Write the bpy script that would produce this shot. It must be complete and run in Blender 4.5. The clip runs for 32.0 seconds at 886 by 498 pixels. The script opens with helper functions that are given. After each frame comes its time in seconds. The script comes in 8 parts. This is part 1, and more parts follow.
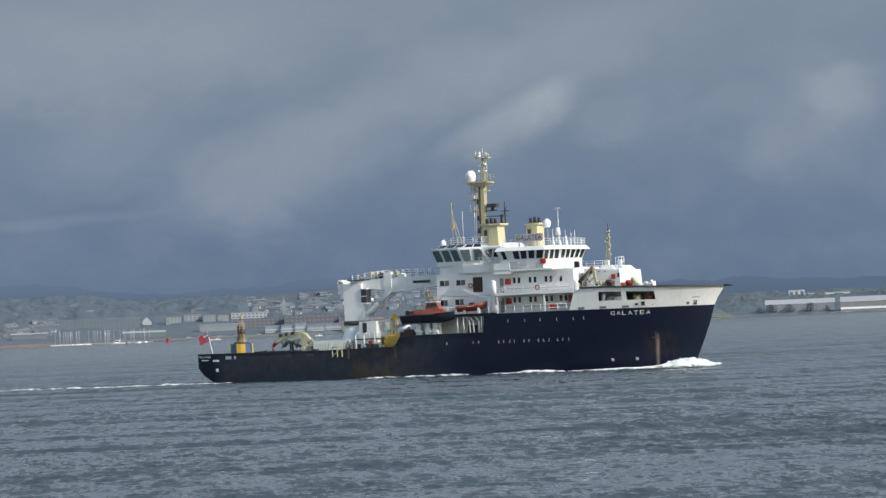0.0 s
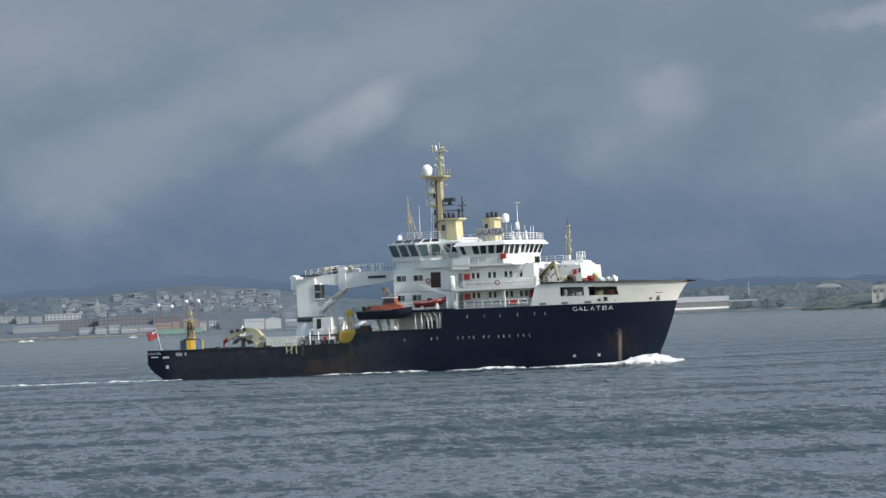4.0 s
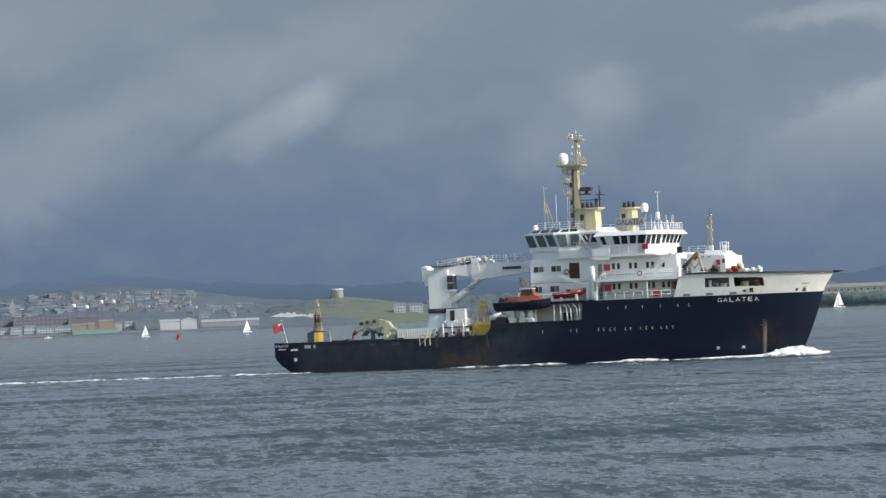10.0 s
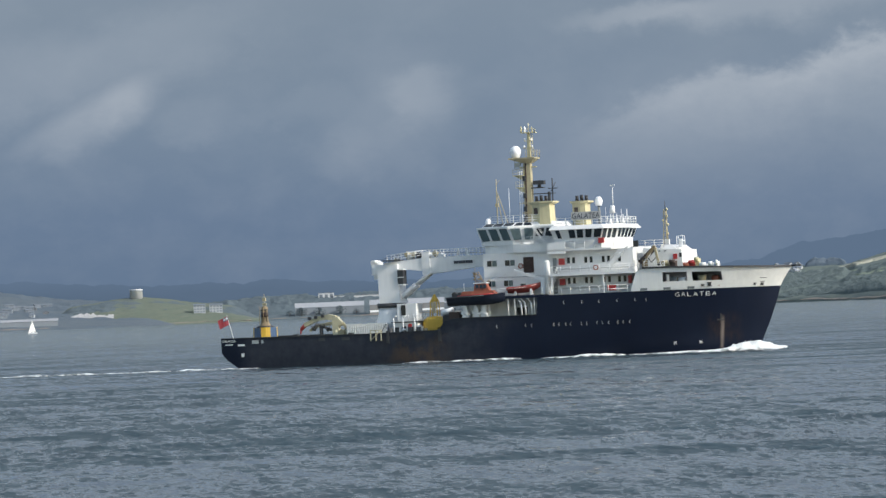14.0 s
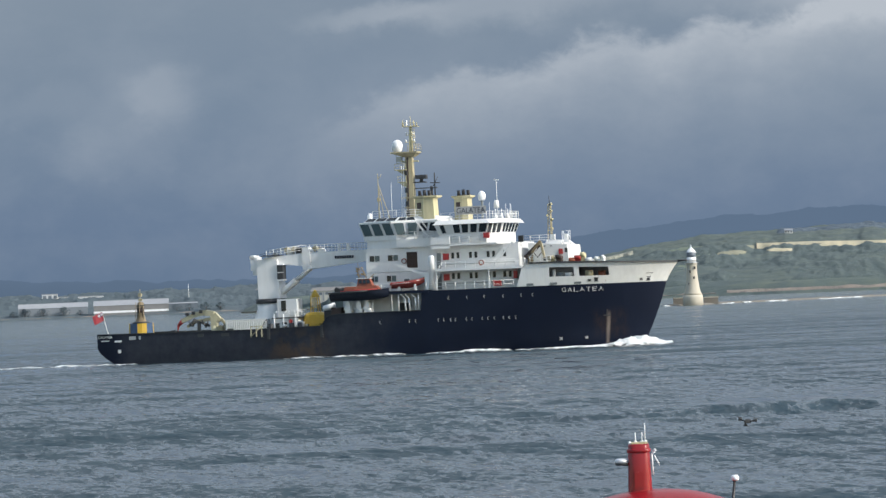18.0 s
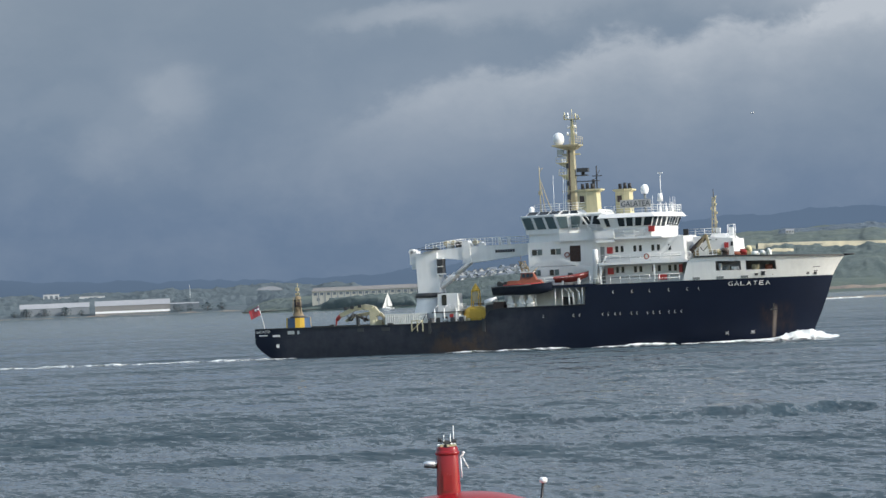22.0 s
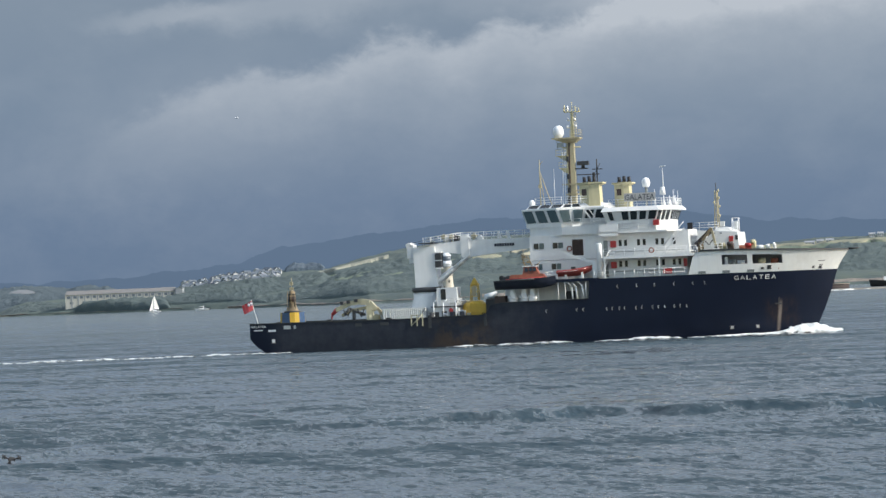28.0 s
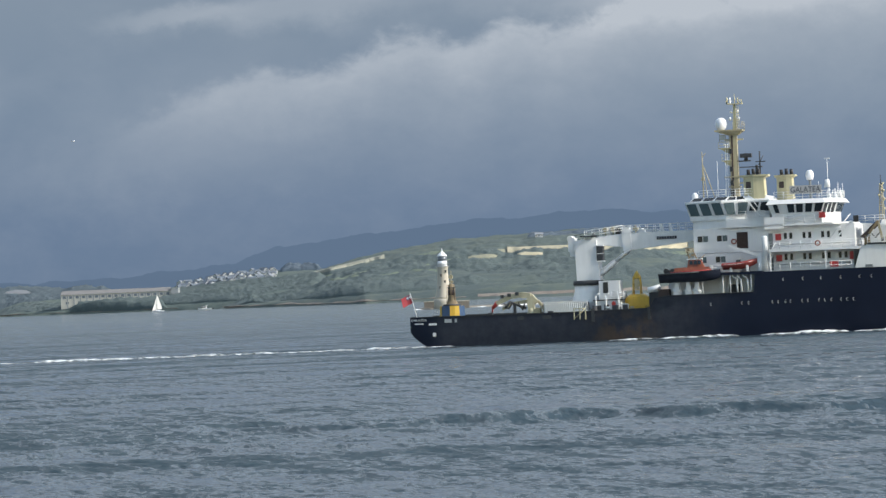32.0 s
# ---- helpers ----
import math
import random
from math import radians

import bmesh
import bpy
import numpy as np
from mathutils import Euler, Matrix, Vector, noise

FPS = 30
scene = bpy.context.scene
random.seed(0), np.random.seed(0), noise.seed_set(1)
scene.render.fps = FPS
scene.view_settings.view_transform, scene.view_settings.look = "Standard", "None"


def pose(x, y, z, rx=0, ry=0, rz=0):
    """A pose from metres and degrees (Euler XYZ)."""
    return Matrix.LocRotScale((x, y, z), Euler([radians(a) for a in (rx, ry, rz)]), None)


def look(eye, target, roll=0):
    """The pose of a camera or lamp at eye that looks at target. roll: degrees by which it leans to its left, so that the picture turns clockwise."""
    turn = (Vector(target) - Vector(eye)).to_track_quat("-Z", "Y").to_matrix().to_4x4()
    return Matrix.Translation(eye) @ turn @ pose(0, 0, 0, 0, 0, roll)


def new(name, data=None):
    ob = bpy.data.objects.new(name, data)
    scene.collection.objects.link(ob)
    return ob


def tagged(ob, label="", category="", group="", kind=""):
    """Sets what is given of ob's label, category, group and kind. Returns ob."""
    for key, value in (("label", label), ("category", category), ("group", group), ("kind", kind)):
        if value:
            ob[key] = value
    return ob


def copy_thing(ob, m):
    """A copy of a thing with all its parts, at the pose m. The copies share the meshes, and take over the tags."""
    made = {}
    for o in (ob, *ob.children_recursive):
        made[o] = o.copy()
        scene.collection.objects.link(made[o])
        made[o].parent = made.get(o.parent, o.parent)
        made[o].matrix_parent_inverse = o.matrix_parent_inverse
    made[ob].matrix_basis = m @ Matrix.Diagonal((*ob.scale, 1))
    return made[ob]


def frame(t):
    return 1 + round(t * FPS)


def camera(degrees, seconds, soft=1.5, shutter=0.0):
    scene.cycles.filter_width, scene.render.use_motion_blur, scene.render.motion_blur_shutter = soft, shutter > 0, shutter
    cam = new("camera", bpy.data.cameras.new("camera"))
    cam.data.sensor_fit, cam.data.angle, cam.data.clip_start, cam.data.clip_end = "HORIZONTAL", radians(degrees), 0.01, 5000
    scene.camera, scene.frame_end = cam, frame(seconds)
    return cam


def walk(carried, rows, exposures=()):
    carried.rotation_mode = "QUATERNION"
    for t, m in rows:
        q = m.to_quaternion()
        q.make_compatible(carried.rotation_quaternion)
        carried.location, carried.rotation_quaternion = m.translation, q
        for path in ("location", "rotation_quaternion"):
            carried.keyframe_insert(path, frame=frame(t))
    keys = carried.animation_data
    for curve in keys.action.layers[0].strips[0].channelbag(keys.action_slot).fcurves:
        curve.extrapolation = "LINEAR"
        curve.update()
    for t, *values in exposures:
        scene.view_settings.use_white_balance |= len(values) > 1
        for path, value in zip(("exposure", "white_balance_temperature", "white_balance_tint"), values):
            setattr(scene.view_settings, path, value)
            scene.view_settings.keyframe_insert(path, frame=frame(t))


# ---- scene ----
LENS = 12.78            # degrees across the picture
EYE = Vector((0.0, 0.0, 8.0))
cam = camera(LENS, 32.0, soft=1.45)


def aim(az, el):
    """Camera pose: bearing from the +y axis towards +x and height over the horizon, in degrees; it leans a little to its right."""
    a, e = radians(az), radians(el)
    way = Vector((math.sin(a) * math.cos(e), math.cos(a) * math.cos(e), math.sin(e)))
    return look(EYE, EYE + way, -2.34)


walk(cam, [(t, aim(az, el)) for t, az, el in [(0, 2.3376, 1.0601), (0.5, 2.3624, 1.0460), (1, 2.5751, 1.0373), (1.5, 3.3149, 1.0202), (2, 4.0519, 0.9524), (2.5, 4.8920, 0.9427), 
    (3, 5.0693, 0.9731), (3.5, 5.0186, 0.9752), (5.5, 5.0186, 0.9752), (6, 5.0186, 0.9752), (6.5, 5.0064, 0.9757), (7, 5.0317, 0.9747), 
    (7.5, 5.0317, 0.9747), (8, 5.0186, 0.9752), (8.5, 5.0562, 0.9737), (9, 5.0816, 0.9726), (9.5, 5.2185, 0.9547), (10, 6.2367, 0.9336), 
    (10.5, 7.2503, 0.8799), (11, 8.4901, 0.8293), (11.5, 9.1918, 0.8006), (12, 9.2051, 0.8247), (12.5, 9.1176, 0.8282), (13, 9.1176, 0.8282), 
    (13.5, 9.1053, 0.8287), (15.5, 9.2921, 0.8088), (16, 9.4183, 0.8291), (16.5, 10.4464, 0.7904), (17, 11.9253, 0.7553), (17.5, 12.6758, 0.6993), 
    (18, 13.1142, 0.6814), (18.5, 13.0136, 0.6855), (19, 12.9324, 0.7044), (19.5, 12.9442, 0.6916), (20, 12.9442, 0.6916), (20.5, 12.9442, 0.6916), 
    (21, 12.9696, 0.6906), (21.5, 13.0453, 0.6998), (22, 13.0947, 0.6855), (22.5, 13.2951, 0.6773), (23, 14.5359, 0.6512), (23.5, 15.5989, 0.5832), 
    (24, 16.4902, 0.5844), (24.5, 16.8397, 0.5571), (25, 16.6163, 0.6039), (25.5, 16.6535, 0.5901), (27.5, 16.6535, 0.5901), (28, 16.6535, 0.5901), 
    (28.5, 16.6535, 0.5901), (29, 16.6530, 0.5778), (29.5, 16.6404, 0.5906), (30, 16.6404, 0.5906), (30.5, 16.6530, 0.5778), (31, 16.6535, 0.5901), 
    (31.5, 16.6535, 0.5901), (32, 16.7156, 0.5875)]], exposures=[(0, 0.29), (12, 0.35), (22, 0.41), (32, 0.44)])

# ---- light ----
SUN_AZ, SUN_EL = 127.0, 32.0
world = bpy.data.worlds.new("world")
scene.world = world
world.use_nodes = True
wn = world.node_tree.nodes
sky = wn.new("ShaderNodeTexSky")
sky.sky_type = "NISHITA"
sky.sun_disc = False
sky.sun_elevation, sky.sun_rotation = radians(SUN_EL), radians(SUN_AZ)
sky.dust_density, sky.air_density = 1.2, 1.3
world.node_tree.links.new(sky.outputs[0], wn["Background"].inputs[0])
wn["Background"].inputs[1].default_value = 0.15
sun = new("sun", bpy.data.lights.new("sun", "SUN"))
sun.data.energy, sun.data.angle, sun.data.color = 3.4, radians(0.6), (1.0, 0.96, 0.89)
sa, se = radians(SUN_AZ), radians(SUN_EL)
sun.matrix_world = look((0, 0, 0), (-math.sin(sa) * math.cos(se), -math.cos(sa) * math.cos(se), -math.sin(se)))


# ---- materials ----
class Nodes:
    """Short hand for building a node tree."""

    def __init__(self, name):
        self.mat = bpy.data.materials.new(name)
        self.mat.use_nodes = True
        self.tree = self.mat.node_tree
        self.n, self.l = self.tree.nodes, self.tree.links
        self.bsdf = self.n["Principled BSDF"]

    def add(self, kind, **values):
        node = self.n.new(kind)
        for key, value in values.items():
            setattr(node, key, value)
        return node

    def put(self, socket, value):
        if hasattr(value, "links"):
            self.l.new(value, socket)
        else:
            socket.default_value = value

    def math(self, op, a, b=0.0, c=0.0, clamp=False):
        node = self.add("ShaderNodeMath", operation=op, use_clamp=clamp)
        for i, v in enumerate((a, b, c)):
            self.put(node.inputs[i], v)
        return node.outputs[0]

    def noise(self, vec, scale, detail=4.0, rough=0.55, distort=0.0):
        node = self.add("ShaderNodeTexNoise")
        if vec is not None:
            self.l.new(vec, node.inputs["Vector"])
        node.inputs["Scale"].default_value = scale
        node.inputs["Detail"].default_value = detail
        node.inputs["Roughness"].default_value = rough
        node.inputs["Distortion"].default_value = distort
        return node.outputs["Fac"]

    def coords(self, which="Object", scale=(1, 1, 1)):
        tc = self.add("ShaderNodeTexCoord")
        mp = self.add("ShaderNodeMapping")
        mp.inputs["Scale"].default_value = scale
        self.l.new(tc.outputs[which], mp.inputs["Vector"])
        return mp.outputs[0]

    def ramp(self, fac, stops):
        node = self.add("ShaderNodeValToRGB")
        el = node.color_ramp.elements
        while len(el) < len(stops):
            el.new(0.5)
        for e, (p, c) in zip(el, stops):
            e.position, e.color = p, (*c, 1) if len(c) == 3 else c
        self.l.new(fac, node.inputs[0])
        return node.outputs[0]

    def mix(self, fac, a, b):
        node = self.add("ShaderNodeMix", data_type="RGBA")
        self.put(node.inputs[0], fac)
        for socket, v in ((node.inputs[6], a), (node.inputs[7], b)):
            self.put(socket, v if hasattr(v, "links") else (*v, 1))
        return node.outputs[2]

    def bump(self, height, strength, distance, normal=None):
        node = self.add("ShaderNodeBump")
        node.inputs["Strength"].default_value = strength
        node.inputs["Distance"].default_value = distance
        self.l.new(height, node.inputs["Height"])
        if normal is not None:
            self.l.new(normal, node.inputs["Normal"])
        return node.outputs[0]

    def finish(self, color=None, rough=0.5, metal=0.0, normal=None):
        if color is not None:
            self.put(self.bsdf.inputs["Base Color"], color if hasattr(color, "links") else (*color, 1))
        self.put(self.bsdf.inputs["Roughness"], rough)
        self.put(self.bsdf.inputs["Metallic"], metal)
        if normal is not None:
            self.l.new(normal, self.bsdf.inputs["Normal"])
        return self.mat


def paint(name, color, rough=0.45, wear=0.12, rust=0.0, scale=1.0, metal=0.0, where="Object"):
    """Weathered paint: broad fading, fine dirt, vertical streaks and, if asked for, rust."""
    k = Nodes(name)
    c = k.coords(where)
    big = k.noise(c, 0.35 * scale, 4)
    streak = k.noise(k.coords(where, (1.2, 1.2, 0.12)), 1.6 * scale, 5, 0.65)
    fine = k.noise(c, 9 * scale, 3)
    dark = tuple(x * (1 - 2.6 * wear) for x in color)
    pale = tuple(min(1, x * (1 + wear) + 0.02 * wear) for x in color)
    f = k.math("ADD", k.math("MULTIPLY", big, 0.5), k.math("MULTIPLY", streak, 0.5))
    col = k.mix(k.math("MULTIPLY_ADD", f, 2.2, -0.6, clamp=True), dark, pale)
    if rust:
        spots = k.math("MULTIPLY_ADD", k.math("MULTIPLY", streak, k.noise(c, 0.8 * scale, 5, 0.7)), 9.0, -9.0 * (0.42 - 0.12 * rust), clamp=True)
        col = k.mix(k.math("MULTIPLY", spots, 0.8), col, (0.19, 0.075, 0.032))
    return k.finish(col, k.math("MULTIPLY_ADD", fine, 0.25, rough - 0.12), metal, k.bump(k.math("ADD", big, k.math("MULTIPLY", fine, 0.15)), 0.25, 0.02))


def plain(name, color, rough=0.5, metal=0.0, vary=0.15, scale=3.0):
    k = Nodes(name)
    f = k.noise(k.coords(), scale, 4)
    info = k.add("ShaderNodeObjectInfo")
    g = k.math("MULTIPLY_ADD", k.math("SUBTRACT", info.outputs["Random"], 0.5), 0.3 * vary / 0.15, f)
    col = k.mix(g, tuple(x * (1 - vary) for x in color), tuple(min(1, x * (1 + vary)) for x in color))
    return k.finish(col, rough, metal)


def glass_dark(name, color=(0.012, 0.016, 0.02), rough=0.08):
    k = Nodes(name)
    f = k.noise(k.coords(), 0.7, 3)
    return k.finish(k.mix(f, color, tuple(x * 2.2 for x in color)), rough)


M_WHITE = paint("white_paint", (0.72, 0.725, 0.715), 0.4, 0.05, 0.25)
M_WHITE2 = paint("bow_white_paint", (0.74, 0.74, 0.71), 0.45, 0.06, 0.1)
M_GREY = paint("grey_deck_paint", (0.2, 0.22, 0.22), 0.7, 0.15)
M_DECK = paint("green_deck_paint", (0.09, 0.14, 0.11), 0.8, 0.2, 0.4)
M_CREAM = paint("cream_paint", (0.56, 0.505, 0.31), 0.5, 0.12, 0.35)
M_BUFF = paint("buff_paint", (0.42, 0.37, 0.235), 0.5, 0.16, 0.7)
M_YELLOW = paint("yellow_paint", (0.6, 0.38, 0.04), 0.45, 0.12, 0.3)
M_BLUE = paint("buoy_blue_paint", (0.045, 0.095, 0.19), 0.45, 0.12)
M_BLACK = plain("black_paint", (0.014, 0.014, 0.016), 0.5)
M_DARK = plain("dark_steel", (0.035, 0.037, 0.04), 0.6)
M_RUBBER = plain("rubber", (0.02, 0.021, 0.022), 0.8)
M_BROWN = paint("brown_buff_paint", (0.24, 0.18, 0.1), 0.6, 0.2, 0.5)
M_ORANGE = paint("orange_paint", (0.27, 0.075, 0.04), 0.55, 0.16)
M_REDP = paint("red_paint", (0.4, 0.03, 0.03), 0.4, 0.1)
M_RADOME = plain("radome", (0.78, 0.79, 0.8), 0.35, vary=0.04)
M_CRANE = paint("buff_crane_paint", (0.5, 0.46, 0.31), 0.5, 0.15, 0.3)
M_STEEL = plain("galvanised_steel", (0.42, 0.44, 0.45), 0.45, 0.5)
M_GLASS = glass_dark("window_glass")
# tinted panes, their colour lifted further to stand in for reflections
M_TEAL = glass_dark("tinted_glass", (0.055, 0.08, 0.088), 0.04)
M_LOUVRE = plain("brown_louvre", (0.06, 0.04, 0.035), 0.7)
M_LETTER = plain("white_letters", (0.75, 0.75, 0.73), 0.5, vary=0.05)
M_LETTERD = plain("dark_letters", (0.02, 0.025, 0.04), 0.5, vary=0.05)
M_HOLE = plain("grey_interior", (0.3, 0.3, 0.33), 0.9)


def hull_paint():
    """Dark blue ship's side with rubbed black and rusty ground round the working deck and a streak under the anchor."""
    k = Nodes("blue_hull_paint")
    c = k.coords()
    sep = k.add("ShaderNodeSeparateXYZ")
    k.l.new(c, sep.inputs[0])
    x, z = sep.outputs[0], sep.outputs[2]
    big = k.noise(c, 0.25, 5)
    fine = k.noise(c, 4.0, 4)
    streak = k.noise(k.coords("Object", (1.0, 1.0, 0.1)), 1.3, 5, 0.65)
    col = k.mix(k.math("MULTIPLY_ADD", big, 2.0, -0.5, clamp=True), (0.0038, 0.0076, 0.02), (0.0058, 0.0108, 0.027))
    worn = k.mix(k.math("MULTIPLY_ADD", k.math("ADD", k.noise(c, 0.9, 5, 0.65), k.math("MULTIPLY", streak, 0.3)), 3.0, -1.4, clamp=True), (0.022, 0.026, 0.038), (0.038, 0.043, 0.054))
    aft = k.math("SUBTRACT", 1.0, k.math("MULTIPLY_ADD", k.math("ADD", x, k.math("MULTIPLY", big, 14.0)), 0.12, -4.9, clamp=True), clamp=True)
    aft = k.math("MULTIPLY", aft, k.math("MULTIPLY_ADD", k.math("ADD", x, k.math("MULTIPLY", fine, 3.0)), 0.35, -0.2, clamp=True))
    col = k.mix(k.math("MULTIPLY", aft, 0.85), col, worn)
    rustzone = k.math("MULTIPLY", k.math("MULTIPLY_ADD", k.math("ABSOLUTE", k.math("SUBTRACT", x, 27.0)), -0.3, 1.75, clamp=True),
                      k.math("MULTIPLY_ADD", z, -0.6, 2.9, clamp=True))
    rust = k.math("MULTIPLY", rustzone, k.math("MULTIPLY_ADD", k.math("ADD", k.math("MULTIPLY", streak, 0.35), k.math("MULTIPLY", k.noise(c, 0.5, 5, 0.6), 1.5)), 4.0, -3.15, clamp=True))
    col = k.mix(k.math("MULTIPLY", rust, 0.7), col, k.mix(fine, (0.055, 0.036, 0.026), (0.09, 0.062, 0.042)))
    patch = k.math("MULTIPLY", k.math("MULTIPLY_ADD", k.math("ABSOLUTE", k.math("SUBTRACT", x, 71.4)), -0.8, 2.1, clamp=True),
                   k.math("MULTIPLY_ADD", k.math("ABSOLUTE", k.math("SUBTRACT", z, 3.4)), -0.8, 2.0, clamp=True))
    col = k.mix(k.math("MULTIPLY", patch, k.math("MULTIPLY_ADD", streak, 2.6, -0.95, clamp=True)), col, (0.03, 0.022, 0.022))
    line = k.math("MULTIPLY", k.math("MULTIPLY_ADD", k.math("ABSOLUTE", k.math("SUBTRACT", k.math("MULTIPLY_ADD", fine, 0.2, k.math("MULTIPLY_ADD", z, -0.16, x)), 70.75)), -4.0, 1.3, clamp=True),
                  k.math("MULTIPLY_ADD", k.math("ABSOLUTE", k.math("SUBTRACT", z, 2.6)), -1.1, 3.0, clamp=True))
    col = k.mix(k.math("MULTIPLY", line, k.math("MULTIPLY_ADD", streak, 1.6, -0.2, clamp=True)), col, (0.22, 0.185, 0.16))
    k.bsdf.inputs["Specular IOR Level"].default_value = 0.22
    return k.finish(col, k.math("MULTIPLY_ADD", fine, 0.2, 0.42), 0.0, k.bump(k.math("ADD", big, k.math("MULTIPLY", fine, 0.1)), 0.3, 0.05))


M_HULL = hull_paint()


# ---- mesh helpers ----
class Mesh:
    """Collects simple solids into one mesh."""

    def __init__(self):
        self.v, self.f, self.s = [], [], []

    def face(self, pts, smooth=False):
        i = len(self.v)
        self.v += [tuple(p) for p in pts]
        self.f.append(tuple(range(i, i + len(pts))))
        self.s.append(smooth)
        return self

    def hexa(self, p):
        """Eight corners: bottom ring, then top ring."""
        i = len(self.v)
        self.v += [tuple(q) for q in p]
        for a in ((3, 2, 1, 0), (4, 5, 6, 7), (0, 1, 5, 4), (1, 2, 6, 5), (2, 3, 7, 6), (3, 0, 4, 7)):
            self.f.append(tuple(i + k for k in a))
            self.s.append(False)
        return self

    def box(self, x0, x1, y0, y1, z0, z1):
        return self.hexa([(x0, y0, z0), (x1, y0, z0), (x1, y1, z0), (x0, y1, z0), (x0, y0, z1), (x1, y0, z1), (x1, y1, z1), (x0, y1, z1)])

    def prism(self, bottom, top):
        """Closed solid between two polygons of the same number of points."""
        n, i = len(bottom), len(self.v)
        self.v += [tuple(p) for p in bottom] + [tuple(p) for p in top]
        self.f.append(tuple(i + k for k in reversed(range(n))))
        self.f.append(tuple(i + n + k for k in range(n)))
        self.s += [False, False]
        for k in range(n):
            m = (k + 1) % n
            self.f.append((i + k, i + m, i + n + m, i + n + k))
            self.s.append(False)
        return self

    def slab(self, poly, z0, z1, grow=0.0):
        cx = sum(p[0] for p in poly) / len(poly)
        cy = sum(p[1] for p in poly) / len(poly)
        out = [(p[0] + grow * (1 if p[0] > cx else -1), p[1] + grow * (1 if p[1] > cy else -1), z1) for p in poly]
        return self.prism([(p[0], p[1], z0) for p in poly], out)

    def tube(self, p0, p1, r0, r1=None, n=6, smooth=True):
        p0, p1 = Vector(p0), Vector(p1)
        r1 = r0 if r1 is None else r1
        d = (p1 - p0).normalized()
        a = d.orthogonal().normalized()
        b = d.cross(a)
        i = len(self.v)
        for p, r in ((p0, r0), (p1, r1)):
            for k in range(n):
                t = 2 * math.pi * k / n
                self.v.append(tuple(p + a * (r * math.cos(t)) + b * (r * math.sin(t))))
        for k in range(n):
            m = (k + 1) % n
            self.f.append((i + k, i + m, i + n + m, i + n + k))
            self.s.append(smooth)
        self.f.append(tuple(i + k for k in reversed(range(n))))
        self.f.append(tuple(i + n + k for k in range(n)))
        self.s += [False, False]
        return self

    def lathe(self, profile, n=12, c=(0, 0), smooth=True):
        """Turned solid: profile of (radius, height) from below upwards, closed at both ends."""
        i = len(self.v)
        for r, z in profile:
            for k in range(n):
                t = 2 * math.pi * k / n
                self.v.append((c[0] + r * math.cos(t), c[1] + r * math.sin(t), z))
        for j in range(len(profile) - 1):
            for k in range(n):
                m = (k + 1) % n
                self.f.append((i + j * n + k, i + j * n + m, i + (j + 1) * n + m, i + (j + 1) * n + k))
                self.s.append(smooth)
        self.f.append(tuple(i + k for k in reversed(range(n))))
        e = i + (len(profile) - 1) * n
        self.f.append(tuple(e + k for k in range(n)))
        self.s += [False, False]
        return self

    def ball(self, c, r, n=10, squash=1.0, low=-1.0):
        prof = []
        for j in range(n // 2 + 1):
            t = math.pi * j / (n // 2) - math.pi / 2
            zz = max(math.sin(t), low)
            prof.append((max(0.01, r * math.cos(t)) if math.sin(t) >= low else max(0.01, r * math.sqrt(1 - low * low)), c[2] + r * squash * zz))
        return self.lathe(prof, n, (c[0], c[1]))

    def grid(self, rows, smooth=True, flip=False, skip=None):
        """Sheet through rows of points."""
        i, w = len(self.v), len(rows[0])
        for r in rows:
            self.v += [tuple(p) for p in r]
        for a in range(len(rows) - 1):
            for b in range(w - 1):
                if skip and skip(a, b):
                    continue
                q = (i + a * w + b, i + a * w + b + 1, i + (a + 1) * w + b + 1, i + (a + 1) * w + b)
                self.f.append(q[::-1] if flip else q)
                self.s.append(smooth)
        return self

    def data(self, name, mat=None):
        me = bpy.data.meshes.new(name)
        me.from_pydata(self.v, [], self.f)
        me.polygons.foreach_set("use_smooth", self.s)
        if mat:
            me.materials.append(mat)
        me.update()
        return me


def part(name, mesh, material, parent, label=""):
    """One mesh object under a thing or part."""
    ob = new(name, mesh.data(name, material) if isinstance(mesh, Mesh) else mesh)
    ob.parent = parent
    return tagged(ob, label)


def thing(name, label, category, mesh=None, material=None, at=None, group="", kind=""):
    ob = new(name, mesh.data(name, material) if mesh is not None else None)
    if at is not None:
        ob.matrix_basis = at
    return tagged(ob, label, category, group, kind)


def words(name, text, material, parent, m, height, width=None, depth=0.02, label="", thin=0.0):
    """Raised letters of the built-in font, as a mesh, standing on a side: m takes letter space (x along, y up) to the parent's space."""
    cu = bpy.data.curves.new(name, "FONT")
    cu.body, cu.size, cu.extrude, cu.resolution_u = text, 1.0, depth, 2
    cu.offset = thin
    tmp = bpy.data.objects.new(name, cu)
    scene.collection.objects.link(tmp)
    bpy.context.view_layer.update()
    me = bpy.data.meshes.new_from_object(tmp)
    bpy.data.objects.remove(tmp)
    xs = [v.co.x for v in me.vertices]
    ys = [v.co.y for v in me.vertices]
    sy = height / (max(ys) - min(ys))
    sx = (width / (max(xs) - min(xs))) if width else sy
    me.transform(Matrix.Diagonal((sx, sy, 1, 1)) @ Matrix.Translation((-min(xs), -min(ys), 0)))
    me.transform(m)
    me.materials.append(material)
    ob = new(name, me)
    ob.parent = parent
    return tagged(ob, label)


F = 7000.0


